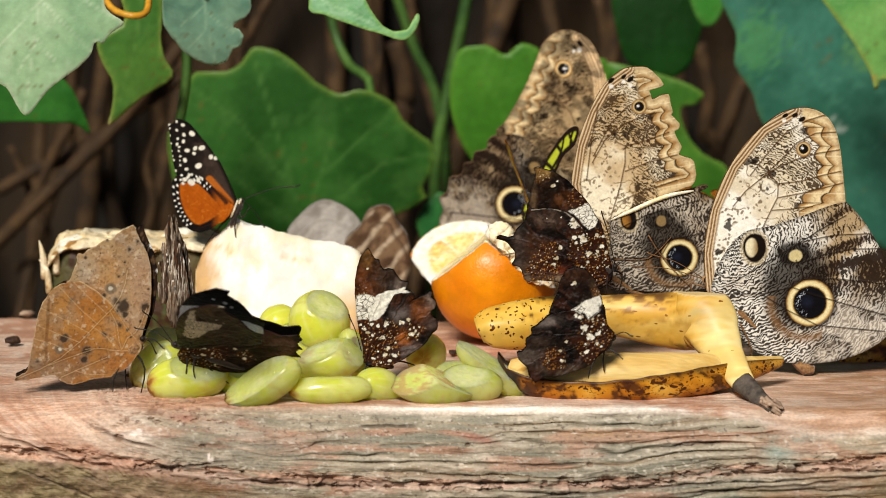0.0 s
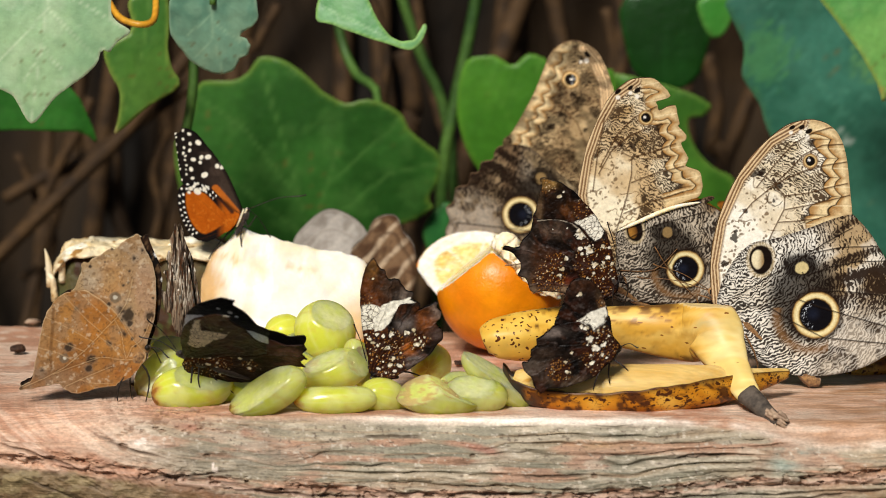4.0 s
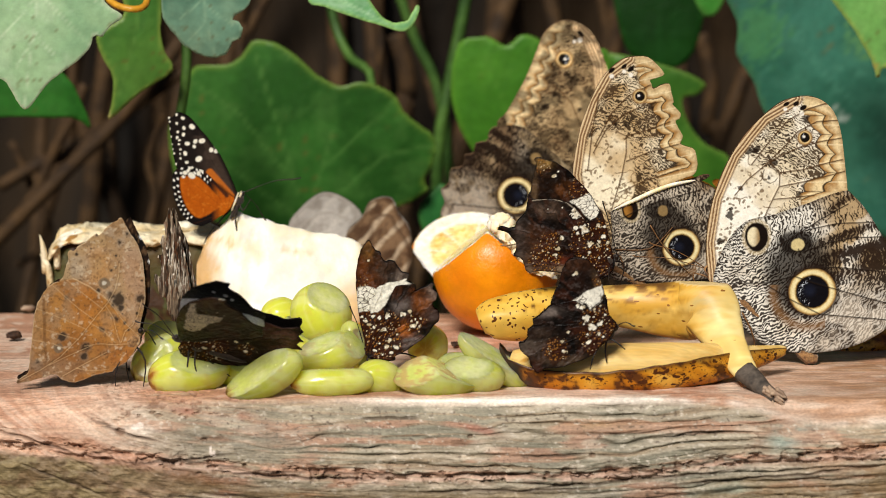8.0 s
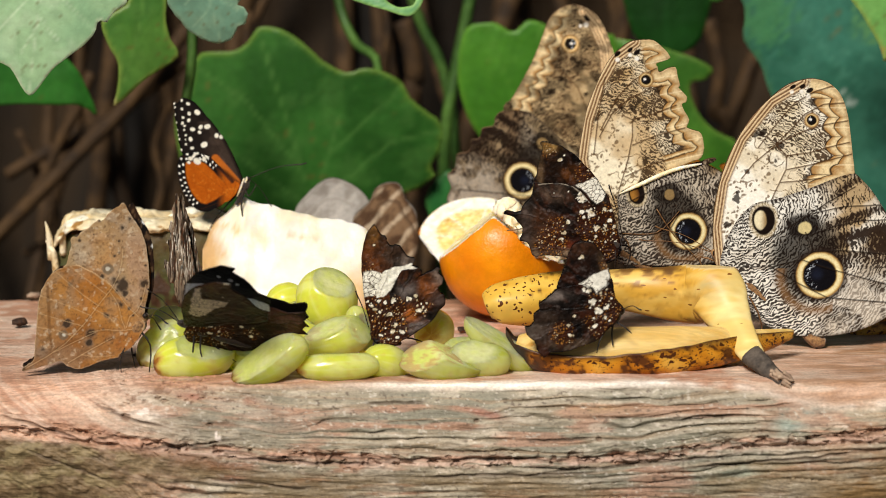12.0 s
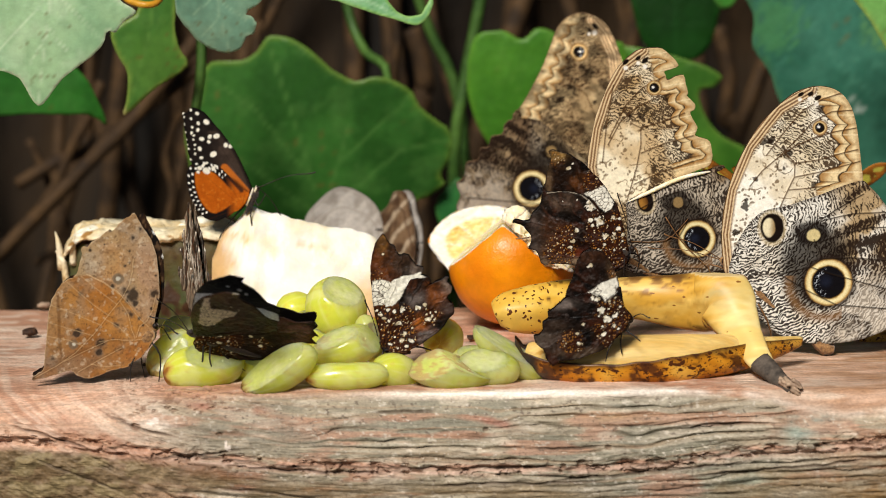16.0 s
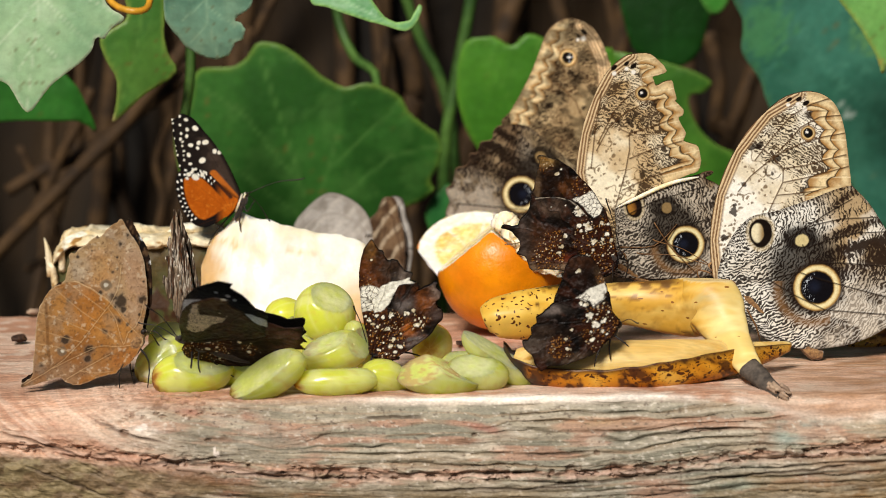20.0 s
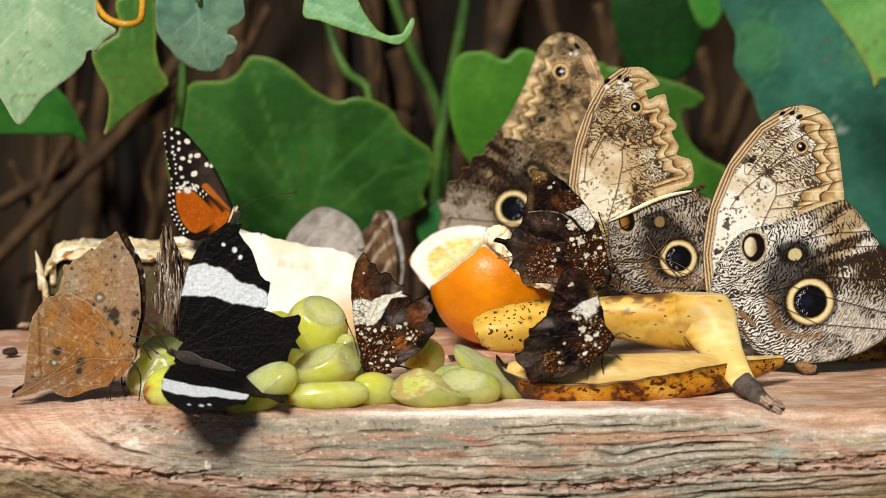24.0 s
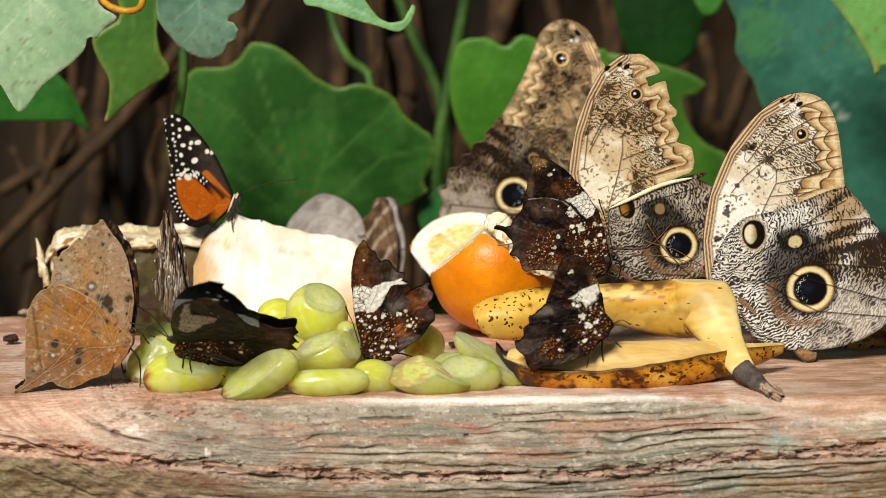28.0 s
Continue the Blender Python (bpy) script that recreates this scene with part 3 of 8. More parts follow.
    # smooth grey middle, pink and rust patches (rust below the left ledge also holds its painted shade), ochre foot,
    # faint blue-green paint
    for tone, cx, cz, rx, rz, sl, k in (("7f7765", -78, -16, 26, 6, -0.05, 0.7), ("a2614c", -86, -5.5, 14, 1.6, -0.06, 0.6), ("9a5a48", 14, -11, 6, 1.4, -0.2, 0.6),
                                        ("d8d0c0", -116, -10, 11, 5, -0.2, 0.7), ("8e5436", -140, -15, 22, 3.6, -0.35, 0.75), ("b09468", 60, -10, 18, 2, 0.0, 0.35),
                                        ("8a5c3e", 118, -14, 5, 4, 0.6, 0.5), ("93a89c", 127, -12, 8, 4, 0.3, 0.5), ("8fa598", 103, -33, 10, 5, 0.2, 0.5), ("7a4c2e", -108, -25, 34, 3.2, -0.2, 0.7), ("68461e", 152, -40, 34, 9, 0.12, 0.95), ("9a7250", 155, -20, 22, 8, 0.1, 0.5)):
        c = mix(c, srgb(tone), np.clip(blot(cx, cz, rx, rz, sl, int(cx) % 7), 0, 1) * k * step(T, 0.24, 0.32))
    c = mix(c, srgb("b98a70"), np.clip(ledge_band * 0.8, 0, 1) * step(fbm(x / 9, z / 2, 62), 0.35, 0.6))
    c = mix(c, srgb("c9a692"), np.exp(-((z - lz + 1.8) / 1.3) ** 2) * face * 0.75 * step(fbm(x / 10, z, 63), 0.3, 0.55))
    # shadow in the ledge's crevice, painted as a broken dark line
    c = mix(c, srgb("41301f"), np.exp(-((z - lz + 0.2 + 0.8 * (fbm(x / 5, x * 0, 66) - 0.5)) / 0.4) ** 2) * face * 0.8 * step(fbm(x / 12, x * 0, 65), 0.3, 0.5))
    c = mix(c, srgb("6a4c38"), chip * 0.5)
    # highlight of the rolled front edge, painted on as a cream line
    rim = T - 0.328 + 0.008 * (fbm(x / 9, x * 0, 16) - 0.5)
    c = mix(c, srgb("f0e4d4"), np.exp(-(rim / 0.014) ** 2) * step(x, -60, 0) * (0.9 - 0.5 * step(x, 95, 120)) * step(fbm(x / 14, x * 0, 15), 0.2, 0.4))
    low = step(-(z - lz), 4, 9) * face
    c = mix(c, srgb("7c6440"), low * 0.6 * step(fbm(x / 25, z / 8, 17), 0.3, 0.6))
    left = step(-x, 85, 140) * step(T, 0.22, 0.3)
    c = mix(c, srgb("cda183"), left * 0.5)
    c = mix(c, srgb("96604a"), left * step(grain(x / 30, g / 1.6, 33), 0.46, 0.66) * 0.3)
    c = mix(c, srgb("ead2bc"), left * step(grain(x / 26, g / 1.3, 37), 0.54, 0.68) * 0.25)
    foot = left * step(lz - z + 3 * (fbm(x / 9, z / 5, 34) - 0.5), 3, 6)
    c = mix(c, srgb("6c5a3a"), foot * 0.85)
    c = mix(c, srgb("4e3c22"), foot * step(fbm(x / 3, z / 2.4, 39), 0.58, 0.68) * 0.6)
    c = mix(c, srgb("92805a"), foot * step(fbm(x / 7, z / 4, 36), 0.5, 0.6) * 0.7)
    c = mix(c, srgb("6f5238"), left * cut * 0.6)
    c = mix(c, srgb("3f2e20"), crack * face * 0.7)
    c = mix(c, srgb("6a4a34"), pit * 0.6)
    # the large owl's shadow, painted brown into the top's right end
    c = mix(c, srgb("9c7250"), (1 - face) * step(x, 92, 150) * (0.3 + 0.6 * step(grain(x / 20, y / 4, 18), 0.35, 0.65)))
    # two small pale droppings, uneven
    for sx, sz, lobes in ((-112.5, -10.2, ((-1.2, -0.3, 1.5, 0.9), (0.6, 0.3, 1.7, 1.1))), (-85, -19.0, ((-0.5, 0.6, 0.6, 2.0), (0.5, -0.4, 0.8, 1.2)))):
        for ox, oz, rx, rz in lobes:
            d = np.hypot((x - sx - ox) / rx, (z - sz - oz) / rz) + 0.5 * (fbm(x / 1.2, z / 1.2, 95) - 0.5)
            c = mix(c, srgb("e0cfc0"), (1 - step(d, 0.75, 1.05)) * 0.9)
    verts = np.stack([x / 1000, y / 1000, TOP + z / 1000], 1)
    n = len(verts)
    f = []
    for i in range(nx - 1):
        for j in range(nt - 1):
            f.append((i * nt + j, (i + 1) * nt + j, (i + 1) * nt + j + 1, i * nt + j + 1))
    back = [(xx, 0.215, TOP - 0.2) for xx in xs]
    verts = np.vstack([verts, back])
    c = np.vstack([c, np.tile(srgb("8a6a50"), (nx, 1))])
    for i in range(nx - 1):
        f.append((n + i, n + i + 1, (i + 1) * nt, i * nt))
        f.append((i * nt + nt - 1, (i + 1) * nt + nt - 1, n + i + 1, n + i))
    f.append((*range(nt - 1, -1, -1), n))
    f.append((*range((nx - 1) * nt, nx * nt), n + nx - 1))
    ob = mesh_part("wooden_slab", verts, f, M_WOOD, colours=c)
    tagged(ob, "weathered split log slab with grooved grey-brown front on the soil", "wood slab")


wood_slab()


# ---- fruit ----
def grape(m, axes, planes=(), scar=0.0, tan=0.0, seed=0):
    """A piece of grape: an egg-shaped skin sliced by planes (normal, height), with wet cut faces; semi-axes in millimetres."""
    a, b, c = axes
    cut = len(planes) > 0
    g = thing("grape_piece" if cut else "grape", m, ("translucent green grape piece with a browned stem end" if scar else "translucent green grape piece with wet cut flesh") if cut
              else "whole pale green grape in the fruit heap", "grape", "grapes on the slab")
    nu, nv = 64, 40
    w = (np.arange(nv + 1) / nv - 0.5) * math.pi
    u = np.arange(nu) / nu * 2 * math.pi
    W, U = np.meshgrid(w, u, indexing="ij")
    r = np.cos(W) ** 0.9
    lump_ = 1 + 0.05 * (fbm(np.cos(U) * 1.5 + seed * 3, np.sin(U) * 1.5 + W * 2, seed) - 0.5)
    P = np.stack([a * np.sin(W) * lump_, b * r * np.cos(U) * lump_, c * r * np.sin(U) * lump_], -1).reshape(-1, 3)
    inside = np.zeros(len(P), bool)
    for nrm, h in planes:
        q = np.array(nrm, float) / np.linalg.norm(nrm)
        d = P @ q - h
        over = d > 0
        wet = 0.5 * (fbm(P[:, 0] / 3 + seed, P[:, 1] / 3 + P[:, 2] / 3, 5) - 0.5)
        soft_d = np.where(d > 3, d, 0.3 * np.log1p(np.exp(np.clip(d, -20, 3) / 0.3)))
        P = P - (soft_d + over * np.clip(d, 0, 1) * wet)[:, None] * q
        inside |= d > 0.2
    x, ang = P[:, 0] / a, np.arctan2(P[:, 2] / c, P[:, 1] / b)
    n1, n2 = fbm(P[:, 0] / 8 + seed, P[:, 1] / 8 + P[:, 2] / 8, 3), fbm(P[:, 0] / 2.2, P[:, 1] / 2.2 + P[:, 2] / 2.2 + seed, 4)
    col = mix(tile("e0e452", n1), srgb("f0ee80"), step(n1, 0.35, 0.65))
    vein = np.abs(np.sin(6 * ang + 2.2 * (n1 - 0.5)))
    col = mix(col, srgb("f4f4a8"), (1 - step(vein, 0.0, 0.5)) * 0.35)
    col = mix(col, srgb("dcb45a"), step(n2, 0.55, 0.8) * 0.35)
    flesh = mix(tile("e4e878", n1), srgb("f4f2a4"), step(n1 * 0.6 + n2 * 0.4, 0.35, 0.65))
    flesh = mix(flesh, srgb("d2d878"), step(n2, 0.5, 0.7) * 0.4)
    flesh = mix(flesh, srgb("d9a866"), step(n2 + 0.5 * (n1 - 0.5) - 0.3 * (x + 0.3), 0.62 - 0.14 * tan, 0.78 - 0.14 * tan) * min(1.0, tan) * 0.75)
    col = np.where(inside[:, None], flesh, col)
    if scar:
        star = -x + (0.05 if cut else -0.03) * np.sin(5 * ang + seed) - (0 if cut else 0.04) + 0.2 * (n2 - 0.5)
        col = mix(col, srgb("cfa55a"), step(star, 0.72, 0.9) * 0.8 * scar)
        col = mix(col, srgb("9c6226"), step(star, 0.86, 0.98) * scar)
        col = mix(col, srgb("4e2e14"), step(star, 1.0, 1.05) * scar)
    skin_f, cut_f = [], []
    for j in range(nv):
        for i in range(nu):
            q = (j * nu + i, j * nu + (i + 1) % nu, (j + 1) * nu + (i + 1) % nu, (j + 1) * nu + i)
            (cut_f if sum(inside[k] for k in q) >= 3 else skin_f).append(q)

    def piece(name, faces, mat_, label=""):
        used = sorted({k for q in faces for k in q})
        back = {k: i for i, k in enumerate(used)}
        mesh_part(name, P[used] / 1000, [tuple(back[k] for k in q) for q in faces], mat_, g, label, colours=col[used])
    piece("skin", skin_f, M_GRAPE)
    if cut_f:
        piece("cut_face", cut_f, M_GRAPE_CUT, "pale wet cut flesh")
    return g


def grapes():
    rows = [
        # place, turn, semi-axes, cutting planes, browned stem end, browned flesh
        ((-0.0953, 0.0160, 0.2056), (0, -8, 8), (15.5, 8.5, 9.2), [((0.25, -0.6, 0.76), 6.0)], 1, 0.35),
        ((-0.0667, 0.0020, 0.2071), (0, -27, -8), (16, 7.5, 8.4), [((-0.15, -0.55, 0.82), 2.6)], 0.8, 0.1),
        ((-0.0412, 0.0050, 0.2044), (0, -1, 3), (16, 7.5, 6), [((0, 0.2, 0.97), 4.6)], 1, 0),
        ((-0.0034, 0.0060, 0.2063), (0, 9, 6), (16.5, 8, 8.4), [((-0.55, -0.5, 0.68), 4.6), ((0.28, -0.2, 0.94), 3.8)], 0, 1.6),
        ((-0.0468, 0.0500, 0.2215), (0, 62, 14), (12.5, 11, 12), [((-0.55, -0.55, 0.5), 8.6), ((0.5, 0.2, 0.8), 10.2)], 0, 0),
        ((-0.0420, 0.0280, 0.2107), (0, -14, 10), (13.5, 8.5, 8), [((0.75, -0.6, 0.3), 8.4), ((-0.2, -0.4, 0.9), 6.4)], 0, 0.6),
        ((-0.0331, 0.0340, 0.2123), (0, 70, 0), (10, 5.5, 5.5), [((0.1, -0.8, 0.5), 3.4)], 0, 1.4),
        ((-0.0636, 0.0700, 0.2168), (0, 0, 30), (8, 8, 8), [], 0, 0),
        ((-0.0233, 0.0120, 0.2040), (0, 20, 40), (10, 7.5, 7), [], 0, 0.2),
        ((0.0114, 0.0120, 0.2053), (0, 8, 10), (12, 8, 7.5), [((-0.2, -0.6, 0.8), 5.0)], 0, 0.1),
        ((0.0191, 0.0180, 0.2100), (0, 38, 8), (16.5, 6, 6.5), [((-0.1, -0.35, 0.93), 2.0)], 0, 0),
        ((-0.0059, 0.0480, 0.2097), (0, 0, 84), (9.5, 8, 8.3), [], 0.55, 0.2),
        ((-0.1081, 0.0360, 0.2058), (0, -34, 30), (12, 9, 9.5), [((-0.2, -0.6, 0.7), 6.5)], 0.6, 0.5),
        ((-0.0744, 0.0240, 0.2027), (0, 10, -20), (11, 8, 7.5), [((0, -0.3, 0.95), 5.0)], 0, 0),
        ((-0.0825, 0.0300, 0.2015), (0, 6, -10), (11, 8, 7.5), [((0, -0.5, 0.8), 6)], 0, 0),
        ((-0.0554, 0.0500, 0.2120), (0, 30, 0), (10, 9, 9), [((0, -0.3, 0.95), 5.0)], 0, 0),
        ((-0.1057, 0.0520, 0.2105), (0, 20, -30), (10, 9, 8), [((0, -0.4, 0.9), 5.0)], 0, 0.3),
        ((0.0047, 0.0260, 0.2056), (0, -10, 10), (8, 6, 6), [((0.2, -0.5, 0.8), 3.4)], 0, 0),
    ]
    for k, ((x, y, z), (rx, ry, rz), axes, planes, scar, tan) in enumerate(rows):
        grape(pose(x, y, z, rx, ry, rz), axes, planes, scar, tan, k + 1)


grapes()


def lump(name, rings, material_, parent, label="", rough=0.0, seed=0, sub=4, seg=28, colours=None):
    """A solid lofted along x: each ring is x and a loop of (y, z) corners in millimetres, rounded."""
    loops = [smooth_loop(r[1], seg // len(r[1])) for r in rings]
    xs = [r[0] for r in rings]
    n = len(loops[0])
    fine = smooth_loop(np.array([np.concatenate([[x], l.ravel()]) for x, l in zip(xs, loops)]), sub, closed=False)
    v, f = [], []
    for row in fine:
        yz = row[1:].reshape(-1, 2)
        for k in range(n):
            p = np.array([row[0], *yz[k]])
            d = rough * noise.fractal(tuple(p / 9 + seed), 1.0, 2.0, 4)
            ctr = yz.mean(0)
            o = np.array([0, *(yz[k] - ctr)])
            p = p + o / (np.linalg.norm(o) + 1e-9) * d
            v.append(p / 1000)
    m = len(fine)
    for i in range(m - 1):
        for k in range(n):
            k2 = (k + 1) % n
            f.append((i * n + k, (i + 1) * n + k, (i + 1) * n + k2, i * n + k2))
    for ring0, flip in ((0, False), ((m - 1) * n, True)):
        centre = len(v)
        v.append(np.mean(v[ring0:ring0 + n], 0))
        for k in range(n):
            k2 = (k + 1) % n
            f.append((ring0 + k2, centre, ring0 + k) if flip else (ring0 + k, centre, ring0 + k2))
    return mesh_part(name, v, f, material_, parent, label, colours=colours(np.array(v) * 1000) if colours else None)


def white_fruit():
    """A wedge of white-fleshed fruit: a sloping cut face in front, yellow rind behind and below."""
    o = (-0.0660, 0.1300, 0.2064)
    g = thing("fruit_wedge", pose(*o), "wedge of white juicy fruit flesh with yellow-brown rind", "fruit")
    h = [(-35, 14, 22), (-31, 22, 30), (-24, 28, 37), (-19, 30, 42), (-13, 30, 39.5), (-4, 30, 38.5), (6, 30, 36), (18, 29, 33), (30, 28, 30.5), (33, 24, 28)]
    rings = []
    for x, d, top in h:
        w = d / 2
        rings.append((x, [(-w * 0.9 - 4, -3), (-w - 5, 6), (-w * 0.6, top * 0.55), (-1, top - 1), (3, top), (w * 0.7, top * 0.7), (w, 8), (w * 0.8, -3)]))

    def tone(p):
        n, m = fbm(p[:, 0] / 9, p[:, 2] / 9, 3), fbm(p[:, 0] / 3, p[:, 2] / 3, 8)
        c = mix(tile("ece6d8", n), srgb("e6d8b6"), step(n, 0.45, 0.7) * 0.8)
        c = mix(c, srgb("c99a55"), step(-p[:, 0] + 8 * (m - 0.5), 22, 32) * 0.85)
        c = mix(c, srgb("d9b074"), (1 - step(np.abs(p[:, 2] - 28 + 0.12 * p[:, 0] + 7 * (m - 0.5)), 0.3, 1.6)) * step(fbm(p[:, 0] / 7, p[:, 2] / 7, 5), 0.5, 0.62) * 0.8)
        c = mix(c, srgb("d2a35a"), (1 - step(p[:, 2], 8, 20)) * step(p[:, 0], 16, 28) * 0.7)
        return mix(c, srgb("b98a4e"), step(p[:, 1], 4, 9) * 0.5)
    lump("flesh", rings, M_PULP, g, rough=1.5, seed=3, seg=64, sub=6, colours=tone)
    rind = [(x * 1.02 + 1.2, [(yy * (1.0 if yy < 0 else 1.05) + (1.5 if yy > 0 else -0.4), zz * 0.62 - 3.5) for yy, zz in loop]) for x, loop in rings]
    lump("rind", rind, M_RIND_YELLOW, g, "yellow-brown rind", rough=0.6, seed=5, seg=32)


white_fruit()


def pineapple():
    o = (-0.1261, 0.1500, 0.1992)
    g = thing("pineapple_piece", pose(*o), "cut pineapple piece with brown-green rind and pale dry top", "pineapple")
    rings = []
    for x, top, d in ((-37, 32, 16), (-31, 38, 24), (-17, 41, 28), (0, 41, 30), (15, 41, 30), (30, 39, 28), (36, 37, 20)):
        w = d / 2
        rings.append((x, [(-w * 0.8, -3), (-w - 2, 8), (-w - 2, 20), (-w, top - 5), (-w * 0.5, top - 3.5), (w * 0.5, top - 3.5), (w, top - 5), (w * 0.8, -3)]))
    lump("rind", rings, M_PINE_RIND, g, "bumpy brown-green rind", rough=2.2, seed=9, seg=48, sub=8)
    tops = [(x * 1.01, [(-w - 1.6, top - 4.5), (-w - 1.2, top - 1), (-w * 0.4, top + 0.6), (w * 0.4, top + 0.4), (w + 1, top - 1), (w, top - 4.5)])
            for x, top, w in ((-37, 32, 8), (-31, 39, 12), (-17, 41.5, 14), (0, 40.5, 15), (15, 41, 15), (30, 40, 14), (36, 37, 10))]
    lump("cut_top", tops, M_PINE_TOP, g, "pale dry fibrous flesh", rough=4.0, seed=11, seg=96, sub=20)
    for dx, dz, ln_, lean in ((-38, 30, 10, -2), (-36, 24, 8, -4), (-33, 32, 6, 1)):
        tube("leaf_stub", [(dx / 1000, -0.012, dz / 1000 - 0.006), ((dx + lean * 0.2) / 1000, -0.014, (dz + ln_ * 0.4) / 1000), ((dx + lean) / 1000, -0.013, (dz + ln_) / 1000)],
             [0.0016, 0.0013, 0.0002], M_PINE_TOP, g, "pale dry leaf stub", seg=6)


pineapple()


def orange_wedge(m, r, planes, label, rim, seed):
    """A piece of orange: a ball sliced by planes (normal, height); peel outside, pith and juicy segments on the cut faces. Millimetres."""
    g = thing("orange_wedge", m, label, "orange", "orange wedges on the slab")
    nu, nv = 120, 80
    W, U = np.meshgrid((np.arange(nv + 1) / nv - 0.5) * math.pi, np.arange(nu) / nu * 2 * math.pi, indexing="ij")
    P = r * np.stack([np.cos(W) * np.cos(U), np.cos(W) * np.sin(U), np.sin(W)], -1).reshape(-1, 3)
    P = P * (1 + 0.02 * (fbm(P[:, 0] / 9 + seed, P[:, 1] / 9 + P[:, 2] / 9, seed) - 0.5))[:, None]
    inside, depth = np.zeros(len(P), bool), np.zeros(len(P))
    for nrm, h in planes:
        q = np.array(nrm, float) / np.linalg.norm(nrm)
        over = P @ q - h
        rough_ = 0.9 * (fbm(P[:, 0] / 4 + seed, P[:, 1] / 4 + P[:, 2] / 4, 5) - 0.5)
        P = np.where((over > 0)[:, None], P - (over + np.clip(over, 0, 1) * rough_)[:, None] * q, P)
        inside |= over > 0.25
        centre = q * h
        edge_r = math.sqrt(max(r * r - h * h, 1.0))
        rad = np.linalg.norm(P - centre, axis=1) / edge_r
        depth = np.where(over > 0.25, rad, depth)
    n1, n2 = fbm(P[:, 0] / 5 + seed, P[:, 1] / 5 + P[:, 2] / 5, 6), fbm(P[:, 0] / 1.3 + seed, P[:, 1] / 1.3 + P[:, 2] / 1.3, 7)
    ang = np.arctan2(P[:, 2] + 0.6 * P[:, 1], P[:, 0])
    seg_ = np.abs(np.sin(ang * 4 + seed))
    flesh = mix(tile("f0c268", n1), srgb("f8e2a4"), step(0.5 * n1 + 0.5 * n2, 0.35, 0.62))
    flesh = mix(flesh, srgb("fdf4dc"), (1 - step(seg_, 0.05, 0.2)) * 0.8)
    flesh = mix(flesh, srgb("fbf1da"), step(depth + 0.12 * (n1 - 0.5), rim - 0.08, rim))
    f_peel, f_cut = [], []
    for j in range(nv):
        for i in range(nu):
            quad = (j * nu + i, j * nu + (i + 1) % nu, (j + 1) * nu + (i + 1) % nu, (j + 1) * nu + i)
            (f_cut if sum(inside[k] for k in quad) >= 2 else f_peel).append(quad)

    def piece(name, faces, mat_, lab, colours=None):
        used = sorted({k for q in faces for k in q})
        back = {k: i for i, k in enumerate(used)}
        mesh_part(name, P[used] / 1000, [tuple(back[k] for k in q) for q in faces], mat_, g, lab, colours=None if colours is None else colours[used])
    piece("peel", f_peel, M_PEEL, "glossy dimpled orange peel")
    piece("cut_face", f_cut, M_SEGMENT, "pale cut flesh and white pith", flesh)
    return g


front_wedge = orange_wedge(pose(0.0216, 0.1300, 0.2261, -9, 0, 0), 25.8, [((-0.635, -0.06, 0.77), 15.2), ((0.59, -0.10, 0.80), 11.9)], "fresh orange wedge with its glossy peel outward", 0.86, 1)
orange_wedge(pose(0.0110, 0.1680, 0.2194, -9, 0, 0), 26.0, [((-0.10, -0.66, 0.74), 13.0), ((-0.72, 0.11, -0.69), 10.6)], "fresh orange wedge with pale pith and cut flesh", 0.72, 4)


pith_at = [Vector(p) for p in [(0.0186, 0.1130, 0.2489), (0.0217, 0.1110, 0.2478), (0.0249, 0.1100, 0.2457), (0.0274, 0.1100, 0.2425), (0.0299, 0.1100, 0.2379), (0.0335, 0.1090, 0.2334), (0.0393, 0.1070, 0.2301), (0.0466, 0.1070, 0.2278)]]
pv, pf = tube_data([front_wedge.matrix_basis.inverted() @ p for p in pith_at], [0.002, 0.0040, 0.0048, 0.0044, 0.0034, 0.0026, 0.0024, 0.0012], seg=20, sub=10)
pv = [Vector(p) + 0.0026 * Vector([noise.fractal((p[0] * 260 + k * 9, p[1] * 260, p[2] * 260), 1.0, 2.0, 3) for k in range(3)]) for p in pv]
mesh_part("torn_pith", pv, pf, M_PITH, front_wedge, "torn white pith")


def bruised(v, c1, c2, dark, level, seed):
    """Peel colours: two yellows and brown bruises."""
    p = np.array(v) * 1000
    n, m = fbm(p[:, 0] / 14 + seed, p[:, 2] / 6 + p[:, 1] / 6, seed), fbm(p[:, 0] / 4, p[:, 2] / 2.2 + p[:, 1] / 3, seed + 1)
    c = mix(tile(c1, n), srgb(c2), step(n, 0.35, 0.68))
    c = mix(c, srgb("d9b052"), step(1 - n, 0.55, 0.7) * 0.5)
    c = mix(c, srgb("7a4610"), step(m + 0.3 * (n - 0.5), level - 0.08, level) * 0.55)
    return mix(c, srgb(dark), step(m + 0.4 * (n - 0.5), level, level + 0.06) * 0.85)


